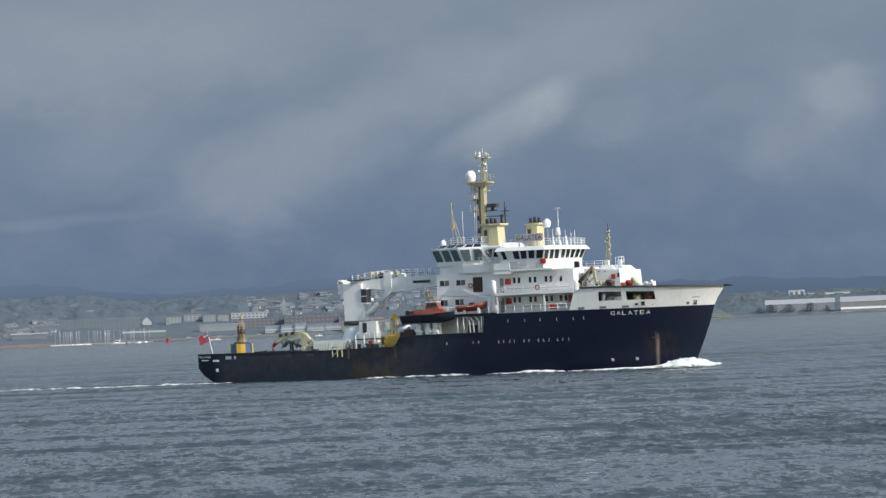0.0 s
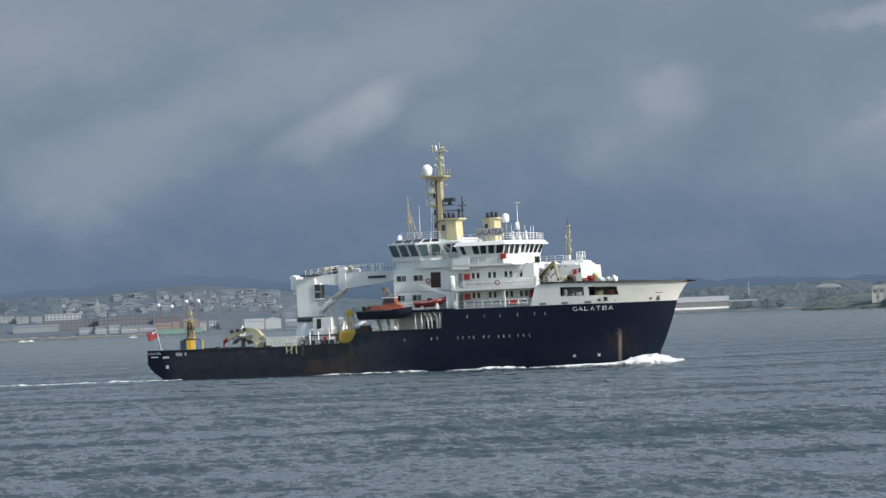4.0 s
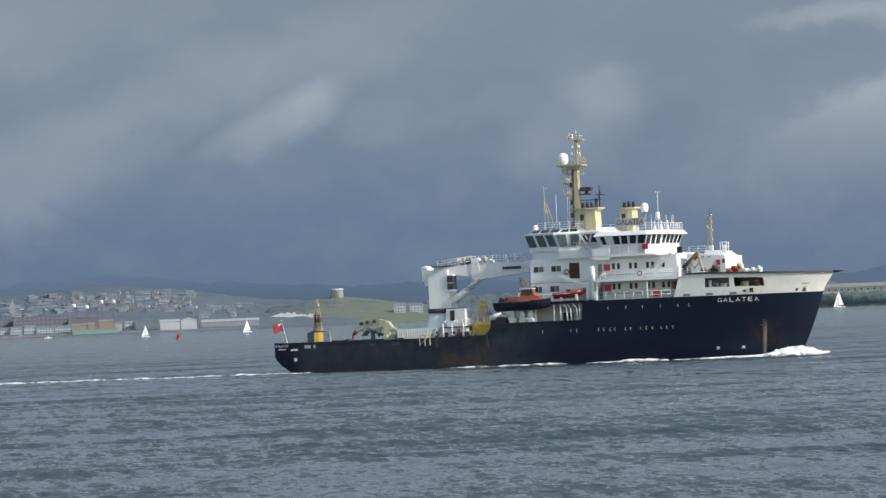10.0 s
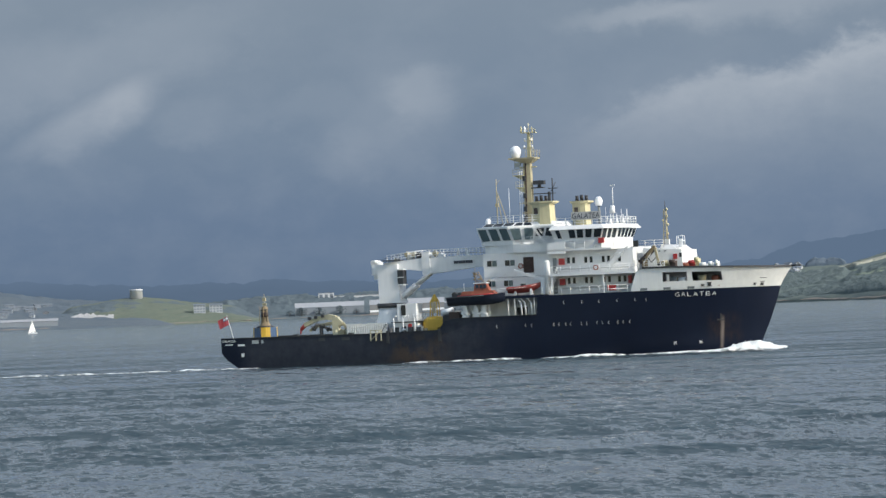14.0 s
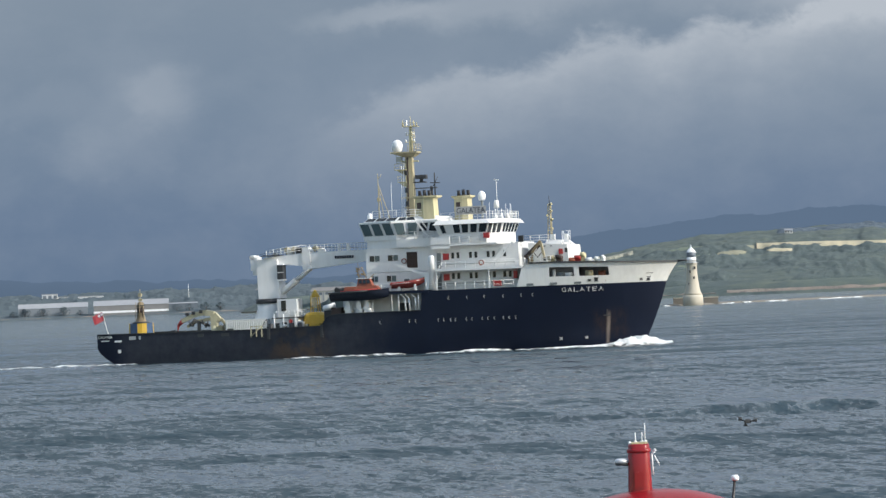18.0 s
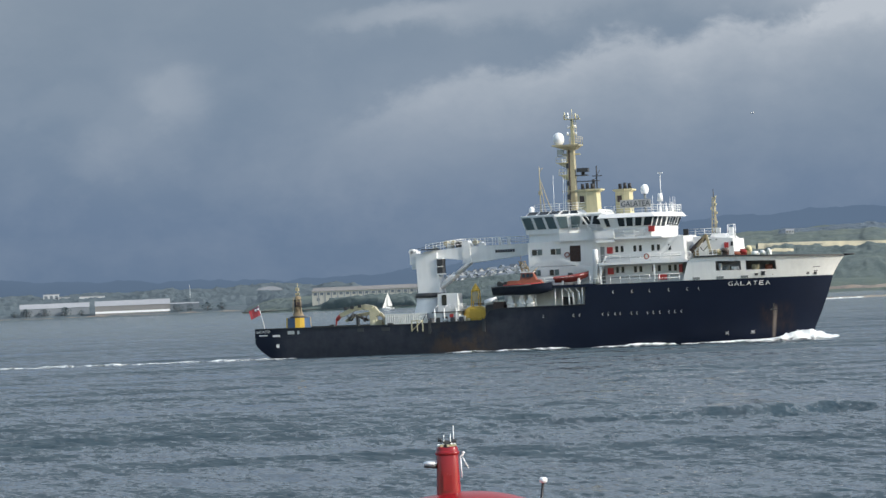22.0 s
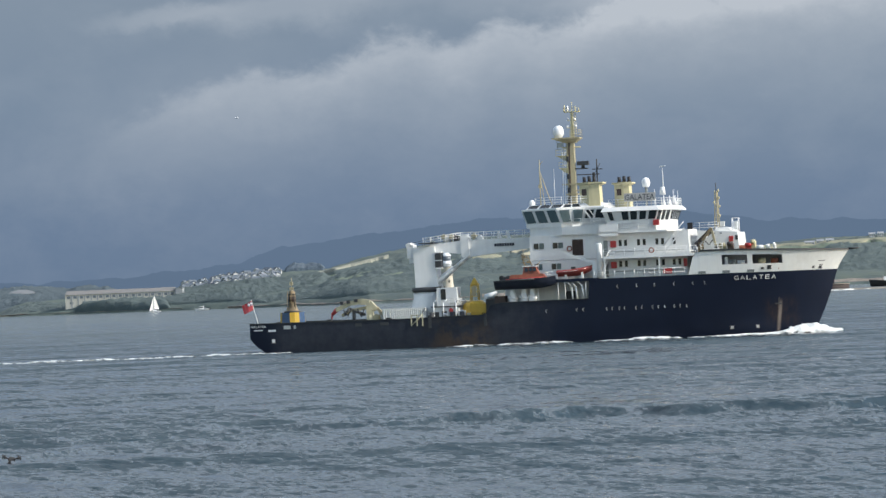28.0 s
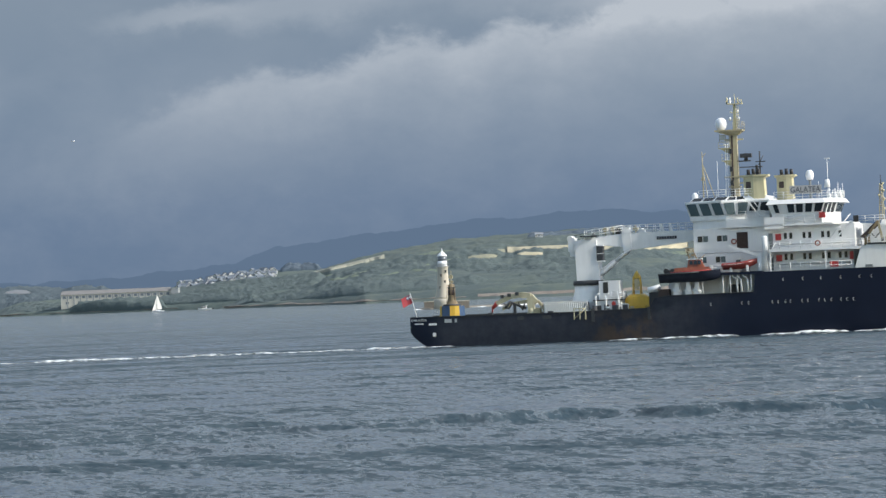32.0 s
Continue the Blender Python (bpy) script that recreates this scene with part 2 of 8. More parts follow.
def spot(u, d, e=None):
    """A place on the chart: u along the panorama in 1/7000 radian, d metres off, at the height that shows e/7000 over the horizon."""
    z = 0.0 if e is None else EYE.z + d * e / F
    return Vector((d * math.sin(u / F), d * math.cos(u / F), z))


def facing(u):
    """Turn about z that points a thing's -y side at the eye."""
    return -math.degrees(u / F)


def curve(points, x):
    """Smooth value from a short table."""
    xs = [p[0] for p in points]
    return float(np.interp(x, xs, [p[1] for p in points]))


# ---- sky beyond the land ----
def sky_material():
    k = Nodes("cloudy_sky")
    tc = k.add("ShaderNodeTexCoord")
    sep = k.add("ShaderNodeSeparateXYZ")
    k.l.new(tc.outputs["Object"], sep.inputs[0])
    x, y, z = sep.outputs
    u = k.math("MULTIPLY", k.math("ARCTAN2", x, y), F)
    r = k.math("SQRT", k.math("ADD", k.math("MULTIPLY", x, x), k.math("MULTIPLY", y, y)))
    v = k.math("MULTIPLY", k.math("DIVIDE", z, r), F)
    com = k.add("ShaderNodeCombineXYZ")
    k.l.new(k.math("MULTIPLY", u, 0.001), com.inputs[0])
    k.l.new(k.math("MULTIPLY", v, 0.0014), com.inputs[1])
    p = com.outputs[0]
    n0 = k.noise(p, 1.3, 3, 0.5)
    n1 = k.noise(p, 4.5, 5, 0.55, 0.3)
    n2 = k.noise(p, 12.0, 5, 0.58, 0.4)
    shift = k.add("ShaderNodeVectorMath", operation="ADD")
    k.l.new(p, shift.inputs[0])
    shift.inputs[1].default_value = (3.7, 1.9, 0.0)
    n3 = k.noise(shift.outputs[0], 7.0, 5, 0.6)
    wob_u = k.math("ADD", k.math("MULTIPLY_ADD", n1, 150.0, -75.0), k.math("MULTIPLY_ADD", n2, 50.0, -25.0))
    wob_v = k.math("ADD", k.math("MULTIPLY_ADD", n3, 120.0, -60.0), k.math("MULTIPLY_ADD", n2, 50.0, -25.0))

    def smooth(f):
        f = k.math("MULTIPLY", f, 1.0, clamp=True)
        return k.math("MULTIPLY", k.math("MULTIPLY", f, f), k.math("MULTIPLY_ADD", f, -2.0, 3.0))

    def puff(cu, cv, half, up, down, tilt, amp, ragged=1.0):
        """Loose heap of cloud: firm above, thinning out below."""
        du = k.math("MULTIPLY_ADD", wob_u, ragged, k.math("SUBTRACT", u, cu))
        dv = k.math("MULTIPLY_ADD", wob_v, ragged, k.math("SUBTRACT", v, cv))
        c, sn = math.cos(radians(tilt)), math.sin(radians(tilt))
        a = k.math("MULTIPLY", k.math("MULTIPLY_ADD", du, c, k.math("MULTIPLY", dv, sn)), 1.0 / half)
        b = k.math("MULTIPLY_ADD", dv, c, k.math("MULTIPLY", du, -sn))
        b = k.math("ADD", k.math("MULTIPLY", k.math("MAXIMUM", b, 0.0), 1.0 / up), k.math("MULTIPLY", k.math("MINIMUM", b, 0.0), 1.0 / down))
        q = k.math("SQRT", k.math("MULTIPLY_ADD", a, a, k.math("MULTIPLY", b, b)))
        return k.math("MULTIPLY", smooth(k.math("MULTIPLY_ADD", q, -0.8, 1.3)), amp)

    # the long bank of cumulus: its upper edge along the panorama, lit from above
    def along(points, span):
        node = k.add("ShaderNodeFloatCurve")
        k.l.new(k.math("MULTIPLY_ADD", u, 1 / 1500.0, -1250 / 1500.0, clamp=True), node.inputs["Value"])
        cv = node.mapping.curves[0]
        while len(cv.points) < len(points):
            cv.points.new(0.5, 0.5)
        for q, (pu, pv) in zip(cv.points, sorted(points)):
            q.location = ((pu - 1250) / 1500.0, pv / span)
        node.mapping.update()
        return k.math("MULTIPLY", node.outputs[0], span)

    top = along([(1250, 280), (1381, 326), (1503, 364), (1610, 398), (1740, 412), (1847, 448), (1925, 458), (2000, 446), (2089, 484), (2165, 472), (2270, 505), (2400, 512), (2750, 530)], 600.0)
    strength = along([(1250, 0.0), (1360, 0.08), (1450, 0.3), (1600, 0.55), (1850, 0.82), (2200, 0.95), (2750, 0.95)], 1.0)
    rough = k.math("ADD", k.math("MULTIPLY_ADD", n1, 70.0, -35.0), k.math("ADD", k.math("MULTIPLY_ADD", n2, 70.0, -35.0), k.math("MULTIPLY_ADD", k.noise(p, 30.0, 4, 0.6), 30.0, -15.0)))
    d = k.math("SUBTRACT", k.math("ADD", top, rough), v)
    rise = smooth(k.math("MULTIPLY_ADD", d, 1 / 52.0, 0.2))
    fade = k.math("EXPONENT", k.math("MULTIPLY", k.math("MAXIMUM", k.math("ADD", d, -18.0), 0.0), -1.0 / 88.0))
    lumps = k.math("MULTIPLY_ADD", k.math("ADD", n3, n2), 0.55, 0.45)
    cloud = k.math("MULTIPLY", k.math("MULTIPLY", rise, fade), k.math("MULTIPLY", strength, lumps))
    for spec in [(515, 358, 120, 26, 42, 25, 0.32, 0.45), (575, 385, 44, 26, 40, 25, 0.16, 0.45), (514, 450, 270, 62, 70, 14, 0.2), (90, 290, 190, 72, 90, 20, 0.26, 0.9),
                 (-185, 494, 360, 90, 90, 5, 0.2), (-297, 203, 150, 11, 9, 3, 0.09, 0.2), (-200, 320, 130, 60, 60, 10, 0.12), (1090, 386, 56, 34, 60, 20, 0.2, 0.8), (1040, 330, 120, 85, 90, 35, 0.17),
                 (700, 343, 70, 32, 36, 10, 0.1), (880, 370, 70, 30, 40, 20, 0.08), (1690, 514, 210, 22, 34, 3, 0.34, 0.6), (1480, 500, 110, 16, 16, 4, 0.2, 0.6), (1480, 300, 260, 90, 110, 14, 0.1), (2420, 545, 320, 70, 80, 3, 0.5)]:
        cloud = k.math("ADD", cloud, puff(*spec))
    h = k.math("MULTIPLY", v, 1 / 560.0)
    h = k.math("MULTIPLY_ADD", k.math("SUBTRACT", n0, 0.5), 0.3, h)
    base = k.ramp(k.math("MULTIPLY", h, 0.25), [(0.0, (0.098, 0.144, 0.218)), (0.07, (0.112, 0.16, 0.238)), (0.15, (0.145, 0.194, 0.262)), (0.25, (0.172, 0.218, 0.276)), (0.44, (0.2, 0.25, 0.32)), (0.66, (0.32, 0.39, 0.48)), (1.0, (0.48, 0.555, 0.65))])
    veil = k.math("MULTIPLY_ADD", k.math("ADD", n1, n3), 0.22, -0.2, clamp=True)
    body = k.math("MINIMUM", k.math("ADD", cloud, veil), 1.0)
    col = k.mix(body, base, (0.36, 0.395, 0.44))
    em = k.add("ShaderNodeEmission")
    k.l.new(col, em.inputs[0])
    k.l.new(em.outputs[0], k.n["Material Output"].inputs[0])
    return k.mat


def build_sky():
    m = Mesh()
    rows = []
    for j in range(15):
        z = -300 + 2600 * j / 8 if j < 9 else 2300 + 1100 * (j - 8)
        d = 4980 if j < 9 else 4980 - 45 * (j - 8) ** 2
        rows.append([(d * math.sin(a), d * math.cos(a), z) for a in [radians(-60 + 2.0 * i) for i in range(71)]])
    m.grid(rows, True, False, lambda a, b: a >= 8 and b > 50)
    return thing("sky_backdrop", "grey-blue rain clouds with pale sunlit edges", "sky", m, sky_material(), Matrix.Translation((0, 0, EYE.z)), kind="structure")


sky_backdrop = build_sky()


# ---- sea ----
def sea_material():
    """Wind-ruffled water: ripples too small for the sheet lean the surface every way, in patches of more and less wind."""
    k = Nodes("sea_water")

    def lean(vec, scale, detail, amount, normal):
        n = k.add("ShaderNodeTexNoise")
        k.l.new(vec, n.inputs["Vector"])
        n.inputs["Scale"].default_value, n.inputs["Detail"].default_value, n.inputs["Roughness"].default_value = scale, detail, 0.6
        off = k.add("ShaderNodeVectorMath", operation="SUBTRACT")
        k.l.new(n.outputs["Color"], off.inputs[0])
        off.inputs[1].default_value = (0.5, 0.5, 0.5)
        mul = k.add("ShaderNodeVectorMath", operation="MULTIPLY")
        k.l.new(off.outputs[0], mul.inputs[0])
        if hasattr(amount, "links"):
            com = k.add("ShaderNodeCombineXYZ")
            k.l.new(amount, com.inputs[0])
            k.l.new(amount, com.inputs[1])
            k.l.new(com.outputs[0], mul.inputs[1])
        else:
            mul.inputs[1].default_value = (amount, amount, 0)
        tot = k.add("ShaderNodeVectorMath", operation="ADD")
        k.l.new(normal, tot.inputs[0])
        k.l.new(mul.outputs[0], tot.inputs[1])
        return tot.outputs[0]

    gust = k.noise(k.coords("Object", (0.45, 1.0, 1.0)), 0.011, 4, 0.6)
    band = k.noise(k.coords("Object", (0.3, 1.0, 1.0)), 0.055, 4, 0.6, 0.4)
    geo = k.add("ShaderNodeNewGeometry")
    n = geo.outputs["Normal"]
    # seen from low down the steep faces of the waves hide their backs
    face = k.add("ShaderNodeCombineXYZ")
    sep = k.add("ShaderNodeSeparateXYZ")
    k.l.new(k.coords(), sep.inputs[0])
    # mask that grows with distance along y
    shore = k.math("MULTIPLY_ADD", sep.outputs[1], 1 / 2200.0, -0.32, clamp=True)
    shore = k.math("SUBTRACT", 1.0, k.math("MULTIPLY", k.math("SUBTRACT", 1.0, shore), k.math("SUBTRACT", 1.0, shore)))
    wind = k.math("MULTIPLY_ADD", k.math("ADD", band, k.math("MULTIPLY", gust, 0.35)), -1.7, 0.885)
    k.l.new(k.math("MULTIPLY", wind, k.math("MULTIPLY_ADD", shore, -0.5, 1.0)), face.inputs[1])
    tilt = k.add("ShaderNodeVectorMath", operation="ADD")
    k.l.new(n, tilt.inputs[0])
    k.l.new(face.outputs[0], tilt.inputs[1])
    n = tilt.outputs[0]
    n = lean(k.coords("Object", (0.8, 0.6, 1.0)), 5.2, 3, 1.1, n)
    n = lean(k.coords("Object", (0.8, 0.33, 1.0)), 2.7, 3, 1.1, n)
    n = lean(k.coords("Object", (0.85, 0.17, 1.0)), 1.3, 3, 1.05, n)
    n = lean(k.coords("Object", (1.0, 0.085, 1.0)), 0.6, 3, 0.9, n)
    norm = k.add("ShaderNodeVectorMath", operation="NORMALIZE")
    k.l.new(n, norm.inputs[0])
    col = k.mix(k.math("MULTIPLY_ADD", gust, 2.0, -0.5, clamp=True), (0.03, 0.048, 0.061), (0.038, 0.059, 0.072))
    # base colour painted paler with distance, standing in for the brighter far sea
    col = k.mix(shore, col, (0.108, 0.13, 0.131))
    k.bsdf.inputs["IOR"].default_value = 1.33
    return k.finish(col, 0.08, 0.0, norm.outputs[0])


def swell(x, y, fine):
    """Height of the sea over its level: a wind sea of many wave trains, the short ones only where the sheet is fine enough, and the long wash of a passing boat."""
    rng = np.random.RandomState(4)
    z = np.zeros_like(x)
    for k in range(52):
        length = 1.1 * 1.042 ** k
        ang = rng.normal(0.25, 0.7)
        phase = rng.uniform(0, 6.28)
        amp = 0.0048 * length ** 0.4
        w = 2 * math.pi / length
        keep = np.clip((length / fine - 2.2) / 2.0, 0, 1)
        z += amp * keep * np.sin(w * (x * math.sin(ang) + y * math.cos(ang)) + phase + 0.8 * np.sin(w * 0.13 * (x * math.cos(ang) - y * math.sin(ang)) + phase * 2))
    r = np.hypot(x - 7.9, y - 19.25)
    az = np.degrees(np.arctan2(x - 7.9, y - 19.25))
    for off, amp, a0 in ((0.0, 0.7, 13.5), (13.0, 0.22, 10.0), (-24.0, 0.26, 6.0), (-9.0, 0.16, 12.0)):
        q = r - (236.0 + off + 2.2 * np.sin(az * 1.1 + off) + 1.0 * np.sin(az * 2.7 + 1))
        side = np.where(q < 0, 1.5, 4.5)
        z += amp * np.exp(-(q / side) ** 2) * (0.88 + 0.12 * np.sin(az * 1.9 + off)) * (0.3 + 0.7 * np.clip((az - a0) / 4.0, 0, 1))
    return z


def build_sea():
    rad = np.concatenate([np.geomspace(0.02, 120, 24)[:-1], np.geomspace(120, 225, 270)[:-1], np.geomspace(225, 262, 190)[:-1], np.geomspace(262, 420, 240)[:-1], np.geomspace(420, 1200, 260)[:-1], np.geomspace(1200, 6500, 60)])
    az = np.concatenate([np.linspace(-180, -9, 30)[:-1], np.linspace(-9, 29, 560)[:-1], np.linspace(29, 180, 28)])
    a, r = np.meshgrid(np.radians(az), rad)
    x, y = r * np.sin(a), r * np.cos(a)
    z = swell(x, y, np.maximum(np.gradient(rad)[:, None], r * radians(0.068))) * np.clip((r - 20) / 100, 0, 1)
    h, w = x.shape
    co = np.stack([x, y, z], -1).reshape(-1, 3)
    i = np.arange(h * w).reshape(h, w)
    quads = np.stack([i[:-1, :-1], i[:-1, 1:], i[1:, 1:], i[1:, :-1]], -1)[..., ::-1].reshape(-1, 4)
    me = bpy.data.meshes.new("water")
    me.vertices.add(len(co))
    me.vertices.foreach_set("co", co.ravel())
    me.loops.add(quads.size)
    me.loops.foreach_set("vertex_index", quads.ravel())
    me.polygons.add(len(quads))
    me.polygons.foreach_set("loop_start", np.arange(0, quads.size, 4))
    me.polygons.foreach_set("use_smooth", np.ones(len(quads), bool))
    me.update()
    me.validate()
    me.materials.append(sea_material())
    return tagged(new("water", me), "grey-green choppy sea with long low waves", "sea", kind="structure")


water = build_sea()


# ---- land ----
def ground_material(name, a, b, c, scale=0.012):
    k = Nodes(name)
    co = k.coords()
    n1 = k.noise(co, scale, 6, 0.65)
    n2 = k.noise(co, scale * 6, 5, 0.65)
    col = k.mix(k.math("MULTIPLY_ADD", n1, 3.4, -1.2, clamp=True), a, b)
    col = k.mix(k.math("MULTIPLY_ADD", n2, 4.0, -1.8, clamp=True), col, c)
    return k.finish(col, 0.95, 0.0, k.bump(n2, 0.6, 3.0))


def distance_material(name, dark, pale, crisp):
    """Plain glowing far backdrop: haze painted into the hills' colour, tops paling to the sky's, clearer towards the
    open sea.
    """
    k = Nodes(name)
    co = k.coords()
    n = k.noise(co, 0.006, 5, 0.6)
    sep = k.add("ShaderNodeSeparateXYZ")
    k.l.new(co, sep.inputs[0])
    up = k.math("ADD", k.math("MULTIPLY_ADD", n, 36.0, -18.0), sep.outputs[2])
    # painted haze: the hill colour pales upward into the sky colour
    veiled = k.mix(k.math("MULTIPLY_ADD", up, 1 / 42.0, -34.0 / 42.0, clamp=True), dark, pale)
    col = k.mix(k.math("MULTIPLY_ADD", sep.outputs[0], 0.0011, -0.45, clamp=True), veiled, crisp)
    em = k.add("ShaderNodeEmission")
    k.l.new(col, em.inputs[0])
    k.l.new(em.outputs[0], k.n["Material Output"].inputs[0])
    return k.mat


M_FARHILL = distance_material("haze_painted_hills", (0.08, 0.118, 0.176), (0.104, 0.151, 0.226), (0.088, 0.13, 0.196))
# town ground dark and blue: cloud shade and distance haze mixed into its colour
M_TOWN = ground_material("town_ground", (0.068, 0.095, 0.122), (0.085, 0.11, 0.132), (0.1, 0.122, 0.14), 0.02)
# scrub greens muted and cooled, some distance haze mixed into the colour
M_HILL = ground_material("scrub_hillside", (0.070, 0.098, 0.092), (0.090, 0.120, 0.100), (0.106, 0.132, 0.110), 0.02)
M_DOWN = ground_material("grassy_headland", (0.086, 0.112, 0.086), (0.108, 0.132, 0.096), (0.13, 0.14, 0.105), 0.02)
M_SHORE = ground_material("rocky_shore", (0.210, 0.175, 0.147), (0.266, 0.231, 0.196), (0.140, 0.126, 0.119), 0.03)
M_CLIFF = ground_material("pale_cliff", (0.38, 0.375, 0.37), (0.55, 0.54, 0.53), (0.26, 0.27, 0.27), 0.05)
M_FIELD = ground_material("ripe_field", (0.24, 0.235, 0.165), (0.28, 0.27, 0.19), (0.2, 0.21, 0.15), 0.02)
M_RIPE = ground_material("ripe_corn", (0.42, 0.375, 0.255), (0.47, 0.42, 0.29), (0.38, 0.35, 0.24), 0.02)
M_PASTURE = ground_material("green_pasture", (0.13, 0.165, 0.115), (0.155, 0.188, 0.13), (0.118, 0.148, 0.108), 0.02)
# slope and wood greens shifted to blue for the haze of distance
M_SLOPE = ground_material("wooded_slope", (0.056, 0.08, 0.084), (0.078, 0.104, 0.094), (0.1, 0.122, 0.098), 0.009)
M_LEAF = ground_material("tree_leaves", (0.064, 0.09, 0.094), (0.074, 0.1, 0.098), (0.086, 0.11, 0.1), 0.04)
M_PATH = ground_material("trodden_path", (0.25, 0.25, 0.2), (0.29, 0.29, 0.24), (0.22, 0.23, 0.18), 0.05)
# far trees blued and low in contrast, distance haze painted into the leaf colours
M_BELT = ground_material("hazed_belt_leaves", (0.072, 0.1, 0.118), (0.08, 0.108, 0.124), (0.088, 0.115, 0.128), 0.04)
M_LEAFFAR = ground_material("hazed_far_leaves", (0.072, 0.1, 0.13), (0.08, 0.108, 0.136), (0.088, 0.116, 0.142), 0.04)


def far_hills():
    """The hills at the back: one plain silhouette far behind everything else."""
    crest = [(-1500, 80), (-700, 92), (-420, 96), (-250, 70), (-100, 74), (0, 80), (160, 92), (330, 74), (600, 56), (800, 58), (1000, 50), (1300, 42), (1480, 44), (1640, 58), (1750, 86), (1900, 104), (2107, 122), (2360, 132), (2600, 104), (2900, 88), (3300, 80), (4200, 60)]
    m = Mesh()
    rows = [[], [], []]
    for u in np.arange(-1500, 4200, 5.0):
        d = 4900
        x, y = d * math.sin(u / F), d * math.cos(u / F)
        top = EYE.z + d * curve(crest, u) / F + 4.5 * noise.fractal(Vector((u * 0.014, 0, 0)), 0.8, 2.2, 5)
        rows[0].append((x, y, -2))
        rows[1].append((x, y, top * 0.6))
        rows[2].append((x * 1.006, y * 1.006, top))
    m.grid(rows, True, True)
    return thing("hills_backdrop", "dim blue far hills with distance haze painted into their glow", "hills", m, M_FARHILL, kind="structure")


far_hills()

LAND = {}
SPAN = {}


def height(key, u, s):
    """Distance and height of a point of the country `key`: s from 0 at the shore to 1 at the crest."""
    crest, near, far, shape, sill, rough = LAND[key]
    n, f = curve(near, u), curve(far, u)
    top = EYE.z + f * curve(crest, u) / F
    d = n + (f - n) * s
    v = Vector((d * math.sin(u / F), d * math.cos(u / F), 0))
    nz = noise.fractal(v * 0.008, 0.9, 2.2, 5) + 0.4 * noise.fractal(v * 0.05 + Vector((0, 0, 5)), 0.8, 2.2, 3) - 1.0 * max(0.0, noise.fractal(Vector((u * 0.02, s * 1.5, 3.0)), 0.9, 2.2, 3)) * min(1.0, 4.0 * s * (1.0 - s))
    return d, sill + (top - sill) * s ** shape + rough * nz * min(1, 0.2 + s * 2.0)


def find(key, u, e):
    """Where country `key` shows at height e over the horizon."""
    last = None
    for i in range(0, 121):
        d, z = height(key, u, i / 120)
        got = (z - EYE.z) / d * F
        if last is None and got >= e:
            break
        if last and last[0] <= e <= got:
            k = (e - last[0]) / max(1e-6, got - last[0])
            d, z = last[1] + (d - last[1]) * k, last[2] + (z - last[2]) * k
            break
        if last is None or got > last[0]:
            last = (got, d, z)
    else:
        d, z = last[1], last[2]
    return Vector((d * math.sin(u / F), d * math.cos(u / F), z)), d


def land(key, name, label, material, u0, u1, crest, near, far, step=5.0, rough=3.0, rows=16, shape=0.7, sill=1.5):
    near = near if isinstance(near, list) else [(0, near)]
    far = far if isinstance(far, list) else [(0, far)]
    LAND[key] = (crest, near, far, shape, sill, rough)
    SPAN[key] = (u0, u1)
    m = Mesh()
    us = np.arange(u0, u1 + step, step)
    grid = []
    for j in range(-1, rows + 3):
        line = []
        for u in us:
            d, z = height(key, u, min(max(j, 0) / rows, 1))
            edge = max(0.0, min(1.0, (u - u0) / 60.0, (u1 - u) / 60.0))
            if j < 0:
                d, z = d - 6 - 8 * noise.noise(Vector((u * 0.05, 3, 0))), -1.5
            if j > rows:
                d, z = d + 60 * (j - rows), z - 22 * (j - rows)
            line.append((d * math.sin(u / F), d * math.cos(u / F), -1.5 + (z + 1.5) * (edge ** 0.5)))
        grid.append(line)
    m.grid(grid, True, True)
    return thing(name, label, "land", m, material, kind="structure")


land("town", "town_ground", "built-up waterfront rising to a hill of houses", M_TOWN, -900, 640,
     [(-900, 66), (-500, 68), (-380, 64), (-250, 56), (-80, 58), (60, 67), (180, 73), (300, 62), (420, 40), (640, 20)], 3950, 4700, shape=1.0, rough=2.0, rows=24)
land("point", "headland_ground", "low green headland with a round tower on top", M_DOWN, 395, 800,
     [(395, 2), (450, 24), (520, 34), (571, 38), (640, 30), (720, 20), (800, 6)], 4150, 4330, rough=1.5, shape=0.6)
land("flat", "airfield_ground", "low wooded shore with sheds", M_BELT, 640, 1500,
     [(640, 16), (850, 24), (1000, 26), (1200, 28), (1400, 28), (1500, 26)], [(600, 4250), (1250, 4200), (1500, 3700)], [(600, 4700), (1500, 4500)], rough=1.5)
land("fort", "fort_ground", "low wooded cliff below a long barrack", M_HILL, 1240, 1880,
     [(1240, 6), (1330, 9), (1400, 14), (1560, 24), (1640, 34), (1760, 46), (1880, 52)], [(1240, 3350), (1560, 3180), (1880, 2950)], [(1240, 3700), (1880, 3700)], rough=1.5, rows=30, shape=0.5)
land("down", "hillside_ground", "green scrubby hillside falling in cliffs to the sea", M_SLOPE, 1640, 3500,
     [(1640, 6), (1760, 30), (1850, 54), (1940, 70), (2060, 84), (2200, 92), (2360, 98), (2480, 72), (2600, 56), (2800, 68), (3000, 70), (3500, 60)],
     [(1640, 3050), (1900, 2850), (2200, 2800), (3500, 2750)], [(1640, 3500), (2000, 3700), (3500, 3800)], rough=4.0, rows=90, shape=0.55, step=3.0)


